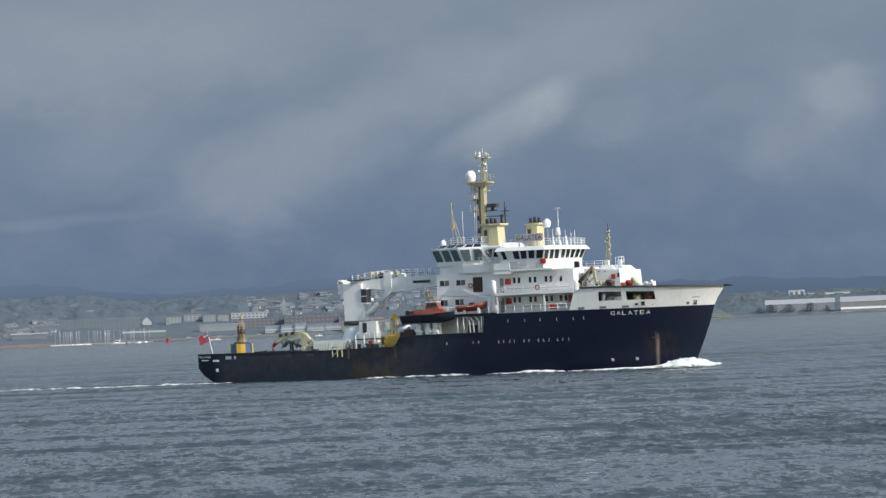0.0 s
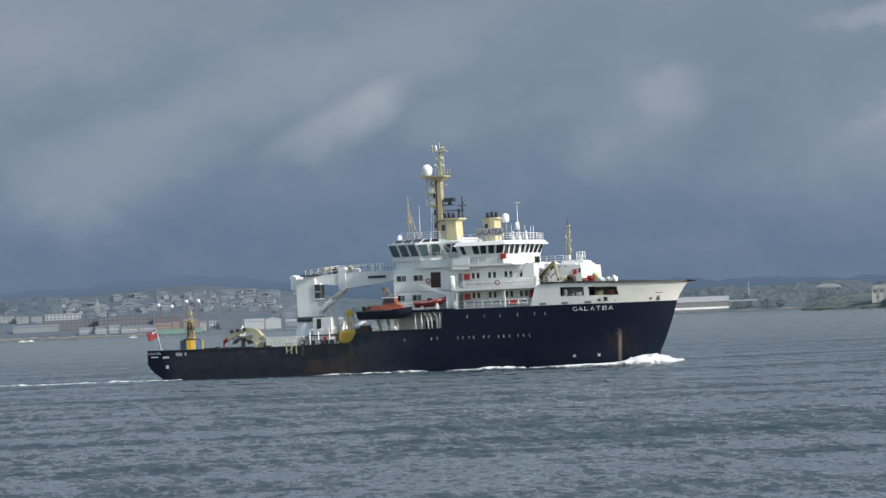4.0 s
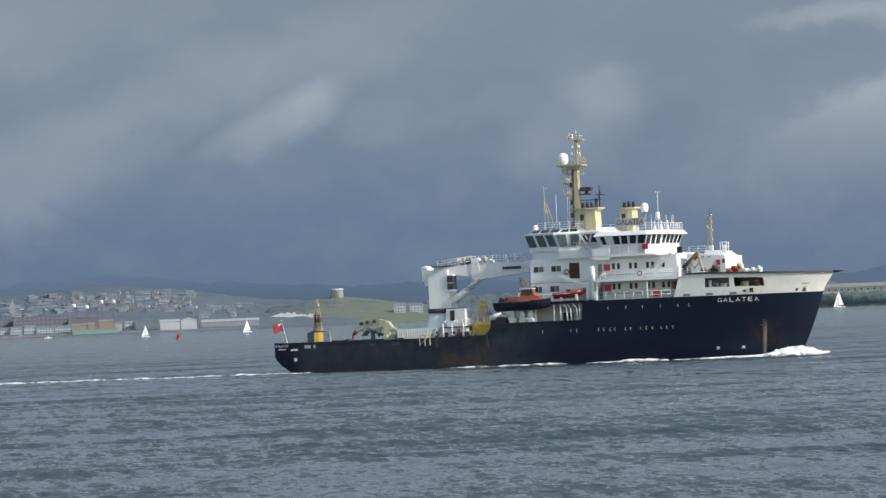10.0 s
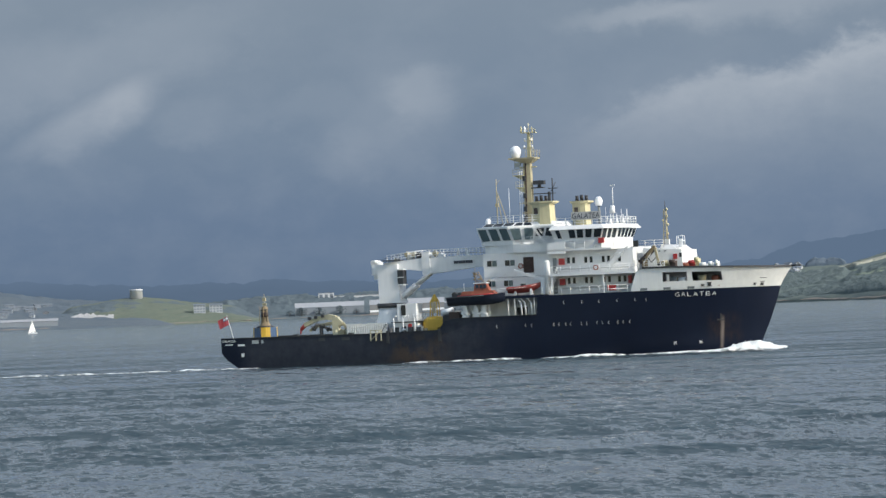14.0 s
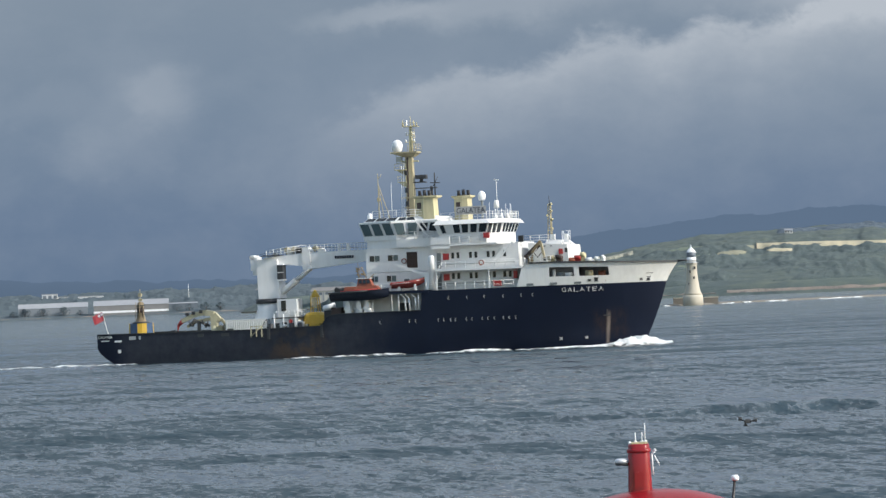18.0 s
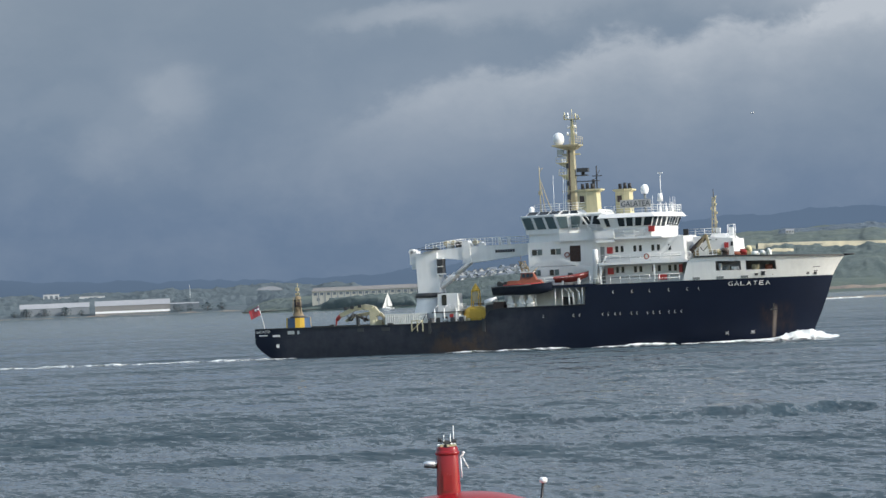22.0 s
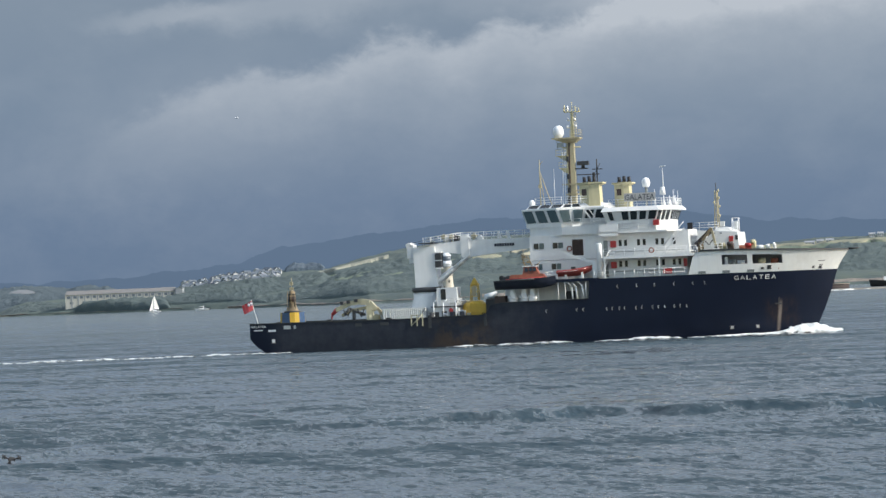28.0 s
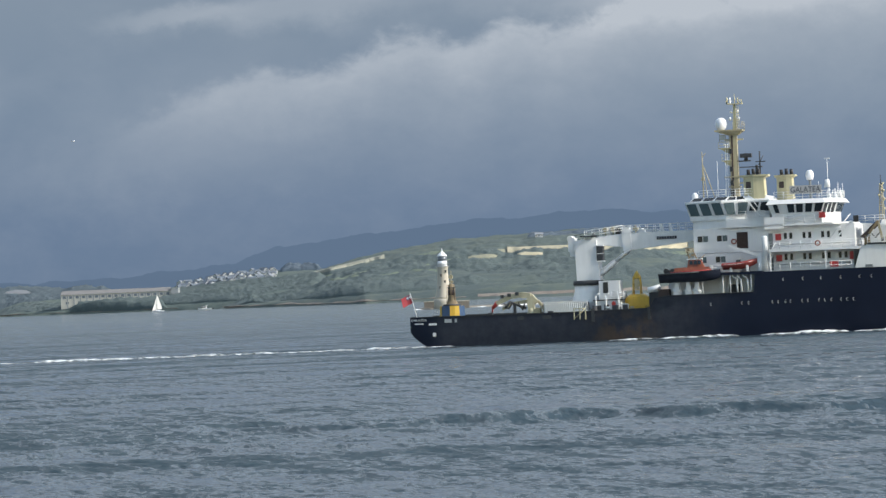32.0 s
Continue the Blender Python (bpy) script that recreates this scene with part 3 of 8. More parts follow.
def strip(name, label, material, key, pts, lift=1.0, category="field"):
    """A field or path lying on country `key`: quads through (u, e low, e high)."""
    m = Mesh()
    rows = [[] for _ in range(7)]
    for u, lo, hi in pts:
        for j in range(7):
            p, d = find(key, u, lo + (hi - lo) * j / 6)
            rows[j].append(p + Vector((0, 0, lift if 0 < j < 6 else -0.8)))
    m.grid(rows, True, True)
    return thing(name, label, category, m, material, kind="structure")


strip("ripe_field", "pale ripe cornfield on the hill", M_RIPE, "down", [(2156 + 6 * i, 53 + 0.06 * i + min(0, i - 3) * -2.0, 71 - 0.08 * i + 1.2 * math.sin(i * 0.12)) for i in range(54)])
strip("stubble_field", "yellow-green field on the hill", M_FIELD, "down", [(2086 + 6 * i, 50 + i * 0.3, 70 - 0.2 * i) for i in range(12)])
strip("path", "pale path along the ridge", M_PATH, "down", [(1785 + 3 * i, 31 + 0.57 * i, 34 + 0.6 * i) for i in range(52)], 1.4, "path")
strip("ridge_grass", "rough sunlit grass below the ridge path", M_PASTURE, "down", [(1800 + 5 * i, 20 + 0.25 * i + 3 * math.sin(i * 0.4), min(28 + 0.95 * i, 66 + 0.1 * i)) for i in range(56)], 0.8)
strip("pasture", "green clifftop pasture above dark wooded slopes", M_PASTURE, "down", [(2425 + 6 * i, 44 - 27 * min(1.0, i / 16) + 0.58 * i + 2.5 * math.sin(i * 0.35), 50 + 0.12 * i) for i in range(70)])
strip("hay_field", "pale mown field along the clifftop", M_FIELD, "down", [(2470 + 6 * i, 44 + 0.16 * i + 1.5 * math.sin(i * 0.5), 51 + 0.14 * i) for i in range(60)], 1.6)
for u0, n, hi in ((1240, 34, -13), (1650, 44, -13)):
    strip("shore_rocks", "pale rocks along the tide line", M_SHORE, "fort" if u0 < 1300 else "down", [(u0 + 10 * i, -20, hi + 5 * noise.noise(Vector((i * 0.3, u0, 0)))) for i in range(n)], 0.2, "rocks")
for key, u0, u1 in (("town", -880, 420), ("point", 400, 780), ("flat", 660, 1250), ("down", 2100, 3400)):
    strip("shore_rocks", "pale rocks and shingle along the tide line", M_SHORE, key, [(u, -16, -9 + 3 * noise.noise(Vector((u * 0.03, u0, 0)))) for u in range(u0, u1, 12)], 0.1, "rocks")
strip("cliff", "white quarried cliff on the headland", M_CLIFF, "point", [(446 + 4 * i, -10, 4 + 10 * math.sin(min(1.0, i / 14) * 2.6) + 5 * noise.noise(Vector((i * 0.7, 7, 0)))) for i in range(22)], 1.5, "cliff")


def canopy(label, key, material, u0, u1, s0, s1, h, cover, seed, step=2.5, rows=44):
    """Woods and scrub that nobody could count: one uneven roof of leaves on country `key`, sinking into the ground at its clearings."""
    m = Mesh()
    us = np.arange(u0, u1 + step, step)
    grid = []
    for j in range(rows + 1):
        f = j / rows
        line = []
        for u in us:
            d, z = height(key, u, s0 + (s1 - s0) * f)
            p = Vector((d * math.sin(u / F), d * math.cos(u / F), seed * 10.0))
            ends = max(0.0, min(1.0, (u - SPAN[key][0]) / 60.0, (SPAN[key][1] - u) / 60.0)) ** 0.5
            z = -1.5 + (z + 1.5) * ends
            edge = max(0.0, min(1.0, 8 * f, 8 * (1 - f) + 0.3, (u - u0) / 18.0, (u1 - u) / 18.0)) ** 0.4 * ends
            lump = cover + 0.9 * noise.fractal(p * 0.011, 0.9, 2.1, 3) + 0.45 * noise.fractal(p * 0.06, 0.8, 2.1, 3) + 0.22 * noise.noise(p * 0.23)
            z += h * min(1.6, max(-0.4, lump)) * edge - 1.0 * (1 - edge) - 0.2 - (4.0 if j == 0 else 0.0)
            line.append((p.x, p.y, z))
        grid.append(line)
    m.grid(grid, True, True)
    return thing("woodland", label, "trees", m, material, kind="stuff")


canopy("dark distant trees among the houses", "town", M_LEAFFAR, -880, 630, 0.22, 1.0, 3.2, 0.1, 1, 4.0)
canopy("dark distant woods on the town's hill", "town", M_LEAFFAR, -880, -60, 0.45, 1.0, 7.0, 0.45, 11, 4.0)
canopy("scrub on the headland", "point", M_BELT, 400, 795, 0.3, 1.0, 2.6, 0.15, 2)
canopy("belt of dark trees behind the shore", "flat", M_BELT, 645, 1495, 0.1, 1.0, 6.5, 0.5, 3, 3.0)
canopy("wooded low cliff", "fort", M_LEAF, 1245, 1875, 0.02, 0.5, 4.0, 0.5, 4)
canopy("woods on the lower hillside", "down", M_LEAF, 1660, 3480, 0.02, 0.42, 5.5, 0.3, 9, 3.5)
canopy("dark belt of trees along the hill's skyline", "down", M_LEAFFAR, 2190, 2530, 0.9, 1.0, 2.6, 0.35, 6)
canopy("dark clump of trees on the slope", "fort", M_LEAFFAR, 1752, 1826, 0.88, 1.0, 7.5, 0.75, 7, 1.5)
canopy("trees along the foot of the barrack", "fort", M_LEAF, 1380, 1548, 0.0, 0.12, 5.0, 0.8, 14)


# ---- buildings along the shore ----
# most walls dulled to blue-grey, distance haze mixed into their colours
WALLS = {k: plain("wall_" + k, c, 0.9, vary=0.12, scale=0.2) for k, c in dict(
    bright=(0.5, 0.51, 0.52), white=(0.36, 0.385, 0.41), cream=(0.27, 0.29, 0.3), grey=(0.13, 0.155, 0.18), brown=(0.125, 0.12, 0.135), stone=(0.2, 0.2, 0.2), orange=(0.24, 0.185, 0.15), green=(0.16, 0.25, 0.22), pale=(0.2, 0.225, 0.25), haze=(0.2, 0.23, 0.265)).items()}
# roofs lifted and blued the same way, to lower their contrast as haze does
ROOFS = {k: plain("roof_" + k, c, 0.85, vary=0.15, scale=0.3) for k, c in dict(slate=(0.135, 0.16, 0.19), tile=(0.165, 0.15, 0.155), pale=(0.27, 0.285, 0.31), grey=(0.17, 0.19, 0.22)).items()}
# panes pale instead of dark: haze painted into the far windows
M_PANE = plain("hazed_window", (0.13, 0.155, 0.185), 0.3)
PX = 1 / F


def house_mesh(w, dp, h):
    return Mesh().box(-w / 2, w / 2, 0, dp, -3, h)


def gable(w, dp, h, rise):
    return Mesh().prism([(-w / 2 - 0.3, -0.4, h), (w / 2 + 0.3, -0.4, h), (w / 2 + 0.3, dp + 0.4, h), (-w / 2 - 0.3, dp + 0.4, h)],
                        [(-w / 2 - 0.3, dp / 2 - 0.1, h + rise), (w / 2 + 0.3, dp / 2 - 0.1, h + rise), (w / 2 + 0.3, dp / 2 + 0.1, h + rise), (-w / 2 - 0.3, dp / 2 + 0.1, h + rise)])


def end_gable(w, dp, h, rise):
    return Mesh().prism([(-w / 2 - 0.3, -0.4, h), (w / 2 + 0.3, -0.4, h), (w / 2 + 0.3, dp, h), (-w / 2 - 0.3, dp, h)],
                        [(-0.1, -0.4, h + rise), (0.1, -0.4, h + rise), (0.1, dp, h + rise), (-0.1, dp, h + rise)])


def building(name, label, category, w, h, dp=12.0, wall="white", roof="slate", rise=0.0, storeys=0, bays=0, at=None, group="", end=False, band=None):
    """A building whose front looks along -y, its foot at the origin."""
    ob = thing(name, label, category, at=at, group=group)
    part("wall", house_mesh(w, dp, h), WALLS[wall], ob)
    if end:
        part("gable_wall", Mesh().prism([(-w / 2, 0.02, h), (w / 2, 0.02, h), (w / 2, 0.3, h), (-w / 2, 0.3, h)], [(-0.05, 0.02, h + rise), (0.05, 0.02, h + rise), (0.05, 0.3, h + rise), (-0.05, 0.3, h + rise)]), WALLS[wall], ob)
        m = Mesh()
        for s in (-1, 1):
            m.prism([(s * (w / 2 + 0.5), -0.5, h - 0.4), (0, -0.5, h + rise), (0, dp, h + rise), (s * (w / 2 + 0.5), dp, h - 0.4)], [(s * (w / 2 + 0.5), -0.5, h - 0.1), (0, -0.5, h + rise + 0.4), (0, dp, h + rise + 0.4), (s * (w / 2 + 0.5), dp, h - 0.1)])
        part("roof", m, ROOFS[roof], ob)
    elif rise:
        part("roof", gable(w, dp, h, rise), ROOFS[roof], ob)
    else:
        part("roof", Mesh().box(-w / 2 - 0.3, w / 2 + 0.3, -0.3, dp + 0.3, h, h + 0.5), ROOFS[roof], ob)
    if band:
        part("band", Mesh().box(-w / 2, w / 2, -0.25, 0, band[0], band[1]), M_RADOME, ob)
    if storeys:
        sh = h / storeys
        pw = w / bays
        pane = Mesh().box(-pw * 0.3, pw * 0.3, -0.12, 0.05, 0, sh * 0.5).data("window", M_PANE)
        for j in range(storeys):
            for i in range(bays):
                q = part("window", pane, None, ob)
                q.location = (-w / 2 + pw * (i + 0.5), 0, sh * (j + 0.3))
    return ob


def site(key, u, e, turn=0.0):
    p, d = find(key, u, e)
    return Matrix.Translation(p) @ pose(0, 0, 0, 0, 0, facing(u) + turn), d


def place(key, name, label, category, u0, u1, e, hpx, **more):
    """A building that fills u0 to u1 and stands hpx high, both in 1/7000 radian, with its foot at e."""
    m, d = site(key, (u0 + u1) / 2, e)
    return building(name, label, category, (u1 - u0) * d * PX, hpx * d * PX, at=m, **more)


place("town", "apartment_block", "long grey glazed apartment block behind the marina", "building", -402, -254, 14, 16, wall="grey", roof="grey", storeys=4, bays=22)
place("town", "apartment_block", "stepped grey apartment block by the water", "building", -440, -395, 10, 13, wall="grey", roof="pale", storeys=3, bays=7)
place("town", "boat_shed", "long low shed with a pale roof", "shed", -286, -210, -4, 7, wall="grey", roof="pale", rise=2.0)
place("town", "boat_shed", "grey quay shed with a pale roof", "shed", -480, -418, 0, 8, wall="grey", roof="pale", rise=1.5)
place("town", "chapel", "white chapel with a steep front gable", "chapel", -250, -234, 17, 6, wall="white", roof="slate", rise=5.0, end=True)
for u0, u1, h in ((-208, -182, 13), (-176, -146, 16), (-143, -121, 14), (-117, -98, 13)):
    place("town", "flats", "cream rendered block of flats", "flats", u0, u1, 16, h, wall="cream", roof="slate", storeys=4, bays=4, group="waterfront flats")
place("town", "flats", "white-topped block of flats", "flats", -93, -30, 21, 10, wall="white", roof="pale", storeys=2, bays=9, group="waterfront flats")
place("town", "warehouse", "long brown brick warehouse", "warehouse", -95, 0, 3, 17, wall="brown", roof="slate", storeys=3, bays=12)
place("town", "warehouse", "long brown brick warehouse", "warehouse", 2, 96, 3, 20, wall="brown", roof="slate", storeys=3, bays=12)
place("town", "warehouse", "grey-white pitched quayside warehouse", "warehouse", -150, -70, 1, 10, wall="pale", roof="grey", rise=1.5)
for i, (u0, u1, h) in enumerate(((-34, -8, 10), (-6, 16, 11), (18, 38, 13), (40, 70, 9), (72, 100, 10))):
    place("town", "terrace", "white quayside terrace with dark windows", "house", u0, u1, -6, h, wall="white", roof="slate", rise=1.5, storeys=2, bays=6, group="quayside terraces")
for u0, u1, w, h in ((102, 128, "orange", 13), (131, 142, "orange", 14), (150, 176, "orange", 18), (178, 190, "cream", 14)):
    place("town", "factory_building", "rust-orange brick factory building", "factory", u0, u1, -8, h, wall=w, roof="tile", rise=2.0)
place("town", "factory_building", "low green metal factory shed", "factory", 104, 182, -11, 8, wall="green", roof="grey")
place("town", "factory_building", "dark brown brick mill block", "factory", 100, 150, 2, 16, wall="brown", roof="slate")
for u, e0, e1 in ((107, 4, 37), (130, 4, 34), (156, 8, 42), (177, 8, 42)):
    m, d = site("town", u, e0)
    h = (e1 - e0) * d * PX
    ob = thing("chimney_stack", "dark square stack with a white top", "chimney", at=m, group="factory stacks")
    part("shaft", Mesh().prism([(-2, -2, -3), (2, -2, -3), (2, 2, -3), (-2, 2, -3)], [(-1.3, -1.3, h), (1.3, -1.3, h), (1.3, 1.3, h), (-1.3, 1.3, h)]), WALLS["brown"], ob)
    part("cap", Mesh().lathe([(1.9, h), (1.9, h + 3.0), (1.5, h + 3.4)], 8), M_RADOME, ob)
m, d = site("town", 0, 24)
ob = thing("church_spire", "pale grey church tower with a spire", "church", at=m)
part("tower", Mesh().box(-2.2, 2.2, 0, 4.4, -3, 11), WALLS["pale"], ob)
part("spire", Mesh().prism([(-2.0, 0.2, 11), (2.0, 0.2, 11), (2.0, 4.2, 11), (-2.0, 4.2, 11)], [(-0.1, 2.1, 20), (0.1, 2.1, 20), (0.1, 2.3, 20), (-0.1, 2.3, 20)]), WALLS["pale"], ob)
place("town", "shed", "white pitched boatyard shed", "shed", 257, 292, -9, 14, wall="white", roof="pale", rise=2.5)
place("town", "shed", "white boatyard shed with a wide door", "shed", 294, 322, -9, 17, wall="white", roof="pale", rise=2.0, end=True)
place("town", "shed", "long white-roofed boat shed", "shed", 330, 432, -7, 9, wall="pale", roof="pale", rise=2.5)
place("town", "house", "white slate-roofed harbour house", "house", 195, 212, -6, 15, wall="white", roof="slate", storeys=2, bays=3)
place("town", "shed", "grey-blue slate-roofed harbour store", "shed", 215, 252, -7, 16, wall="grey", roof="slate")

# hillside houses: a few kinds, copied along the streets
kinds = []
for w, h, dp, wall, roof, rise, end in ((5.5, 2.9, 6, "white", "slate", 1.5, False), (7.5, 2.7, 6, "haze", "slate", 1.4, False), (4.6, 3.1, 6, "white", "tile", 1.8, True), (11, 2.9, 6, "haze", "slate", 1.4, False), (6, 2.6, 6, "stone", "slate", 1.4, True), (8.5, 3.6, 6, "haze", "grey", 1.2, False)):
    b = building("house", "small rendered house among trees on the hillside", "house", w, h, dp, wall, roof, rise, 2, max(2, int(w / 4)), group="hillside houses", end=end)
    kinds.append(b)
rnd = random.Random(5)
spots = []
for _ in range(190):
    u = rnd.uniform(-60, 320)
    spots.append(("town", u, rnd.choice((28, 33, 38, 43, 48, 53, 58)) + rnd.uniform(-1.5, 1.5) - 0.03 * abs(u - 150)))
for _ in range(60):
    spots.append(("town", rnd.uniform(-560, -400), rnd.choice((4, 10, 16, 22, 28, 34, 42)) + rnd.uniform(-1.5, 1.5)))
for _ in range(16):
    spots.append(("town", rnd.uniform(-400, -80), rnd.uniform(24, 62)))
for _ in range(16):
    spots.append(("town", rnd.uniform(300, 420), rnd.uniform(8, 28)))
used = set()
for key, u, e in spots:
    m, d = site(key, u, e, rnd.uniform(-14, 14))
    i = rnd.randrange(len(kinds))
    if i not in used:
        used.add(i)
        kinds[i].matrix_basis = m
    else:
        copy_thing(kinds[i], m)

# headland and airfield
m, d = site("point", 571, 36)
ob = thing("round_tower", "squat round stone gun tower on the headland", "tower", at=m)
part("drum", Mesh().lathe([(7.2, -2), (6.8, 8.2), (7.0, 8.3), (7.0, 9.6)], 20), WALLS["bright"], ob)
part("parapet", Mesh().lathe([(7.3, 8.0), (7.3, 8.5)], 20), WALLS["white"], ob)
for u0, u1, h in ((671, 692, 14), (699, 722, 13)):
    place("point", "house", "white seaside house beside trees", "house", u0, u1, 5, h, wall="white", roof="slate", rise=1.5, storeys=3, bays=4, group="white seaside houses")
place("flat", "hall", "long flat pale-roofed hall", "hall", 630, 702, 16, 5, wall="pale", roof="pale")
place("flat", "clubhouse", "white modern building with a dark window band", "building", 892, 920, 20, 11, wall="bright", roof="pale", storeys=1, bays=3)
place("flat", "clubhouse", "low white flat-roofed annexe", "building", 918, 940, 20, 5, wall="bright", roof="pale")
place("flat", "hangar", "long low pale hangar behind bushes", "hangar", 850, 972, -6, 13, wall="pale", roof="pale", rise=5.0)
place("flat", "hangar", "big pale flying-boat hangar with a white band", "hangar", 982, 1114, -8, 15, wall="stone", roof="pale", rise=5.5, band=(1.2, 3.4))
place("flat", "tank_house", "pale box building on the slope", "building", 955, 1000, 18, 7, wall="bright", roof="pale")
place("flat", "shed", "low grey shed with a pale roof", "shed", 1114, 1165, -4, 10, wall="grey", roof="pale", rise=1.2)
m, d = site("flat", 1290, 19)
ob = thing("vaulted_hall", "white hall with a curved vaulted roof", "hall", at=m)
part("wall", Mesh().box(-14, 14, 0, 20, -3, 2.5), WALLS["pale"], ob)
mm = Mesh()
arc = [(14.6 * math.cos(math.pi * i / 14), 2.5 + 4.6 * math.sin(math.pi * i / 14)) for i in range(15)]
mm.prism([(x, -0.5, z) for x, z in arc], [(x, 20, z) for x, z in arc])
part("roof", mm, ROOFS["pale"], ob)
def broad_tree(u, e, w, h, seed):
    """Tree on the flat shore: tapered trunk, a few limbs and a loose crown of leaf clumps."""
    rnd = random.Random(seed)
    m, d = site("flat", u, e)
    ob = thing("tree", "broad dark tree in front of the hangars", "tree", at=m, group="shore trees")
    part("trunk", Mesh().tube((0, 0, -1), (0.2, 0, h * 0.5), 0.45, 0.25, 7).tube((0.1, 0, h * 0.35), (w * 0.25, 0, h * 0.6), 0.22, 0.1, 5).tube((0.1, 0, h * 0.3), (-w * 0.25, 0.3, h * 0.55), 0.22, 0.1, 5), M_LOUVRE, ob)
    c = Mesh()
    for _ in range(90):
        a, q, zz = rnd.uniform(0, 6.28), rnd.random() ** 0.6, rnd.uniform(0.08, 1.0)
        rr = w / 2 * q * math.sqrt(max(0.05, 1 - (2 * zz - 0.9) ** 2))
        r = rnd.uniform(0.5, 1.1) * h * 0.09
        c.ball((rr * math.cos(a), rr * math.sin(a), h * zz), r, 6, rnd.uniform(0.6, 0.95))
    part("crown", c, M_BELT, ob)


for i, (u, w, h) in enumerate(((861, 15, 8.5), (893, 14, 8), (929, 16, 9), (840, 10, 6), (958, 8, 5), (1128, 13, 7.5), (1150, 12, 7), (1180, 15, 8.5), (1205, 12, 7.5))):
    broad_tree(u, -7, w, h, 60 + i)
for u in (1150,):
    m, d = site("flat", u, 12)
    ob = thing("flagpole", "thin white pole by the sheds", "pole", at=m)
    part("pole", Mesh().tube((0, 0, -2), (0, 0, 17), 0.22, 0.12, 6), M_RADOME, ob)

# long barrack on the low cliff
bar = thing("barrack", "long white two-storey barrack with a row of dark windows", "building", at=Matrix.Translation(spot(1462, 3290, 0.5)) @ pose(0, 0, 0, 0, 0, facing(1466) - 8))
W = 92.0
part("wall", Mesh().box(-W / 2, W / 2, 0, 12, -9, 8.0), plain("barrack_render", (0.46, 0.45, 0.4), 0.9, vary=0.1, scale=0.3), bar)
part("roof", Mesh().prism([(-W / 2 - 0.5, -0.6, 8.0), (W / 2 + 0.5, -0.6, 8.0), (W / 2 + 0.5, 12.6, 8.0), (-W / 2 - 0.5, 12.6, 8.0)], [(-W / 2 + 1, 4, 11.2), (W / 2 - 1, 4, 11.2), (W / 2 - 1, 8, 11.2), (-W / 2 + 1, 8, 11.2)]), plain("barrack_roof", (0.2, 0.197, 0.195), 0.9, scale=0.3), bar)
part("end_pavilion", Mesh().box(W / 2, W / 2 + 6, -1.5, 12, -9, 10).box(W / 2 - 0.2, W / 2 + 6.2, -1.7, 12.2, 10, 10.5), WALLS["cream"], bar)
pane = Mesh().box(-1.3, 1.3, -0.15, 0.1, -0.4, 1.7).data("window", M_PANE)
pier = Mesh().box(-0.5, 0.5, -0.3, 0.05, -7, 7.4).data("pier", WALLS["cream"])
for i in range(17):
    x = -W / 2 + W * (i + 0.5) / 17
    for z in (5.2,):
        part("window", pane, None, bar).location = (x, 0, z)
    part("pier", pier, None, bar).location = (x + W / 34, 0, 0)
for i in range(9):
    part("window", pane, None, bar).location = (-W / 2 + W * (2 * i + 1.0) / 18, 0, 0.6)

# white estate on the slope
estate = []
for w, h, dp, roof, end in ((5.2, 3.2, 6, "slate", True), (6.8, 3.0, 6, "slate", False), (4.8, 3.6, 6, "grey", True)):
    estate.append(building("house", "white gabled house on the estate above the cliff", "house", w, h, dp, "bright", roof, 1.9, 1, 2, group="white estate houses", end=end))
rnd = random.Random(8)
n = 0
for row in range(4):
    for i in range(17):
        u = 1572 + i * 10.6 + rnd.uniform(-3, 3)
        e = 16 + 0.09 * (u - 1572) + row * 4.0 + rnd.uniform(-1, 1)
        if row == 3 and i < 6:
            continue
        m, d = site("fort", u, e, rnd.uniform(-30, 30))
        k = rnd.randrange(3)
        if n < 3:
            estate[n].matrix_basis = m
        else:
            copy_thing(estate[k], m)
        n += 1

# farms on the hill
for u0, u1, e, w in ((2206, 2220, 86, "white"), (2404, 2414, 65, "bright"), (2417, 2432, 63, "bright"), (2673, 2690, 52, "white"), (2694, 2706, 54, "white"), (2710, 2724, 55, "white"), (2786, 2797, 62, "white"), (2801, 2811, 63, "white")):
    place("down", "farmhouse", "white farmhouse on the hill", "house", u0, u1, e, 5, dp=8, wall="bright", roof="pale", rise=1.5, storeys=1, bays=3, group="hill farms")


# ---- breakwater and its lighthouse ----
M_STONE = paint("weathered_granite", (0.5, 0.46, 0.38), 0.8, 0.1, 0.0, 0.3)
M_WALL = paint("wet_breakwater_stone", (0.2, 0.18, 0.15), 0.8, 0.15, 0.0, 0.3)


def foam_material():
    """Broken white water: solid on the crests, lacy with holes towards its edges."""
    k = Nodes("sea_foam")
    co = k.coords()
    sep = k.add("ShaderNodeSeparateXYZ")
    k.l.new(co, sep.inputs[0])
    n = k.noise(k.coords("Object", (0.55, 1.0, 1.6)), 1.5, 5, 0.7, 0.3)
    solid = k.math("MULTIPLY_ADD", sep.outputs[2], 3.2, k.math("MULTIPLY_ADD", n, 5.5, -2.6), clamp=True)
    k.l.new(solid, k.bsdf.inputs["Alpha"])
    return k.finish(k.mix(n, (0.66, 0.72, 0.74), (0.86, 0.87, 0.87)), 0.75, 0.0, k.bump(n, 0.8, 0.3))


M_FOAM = foam_material()


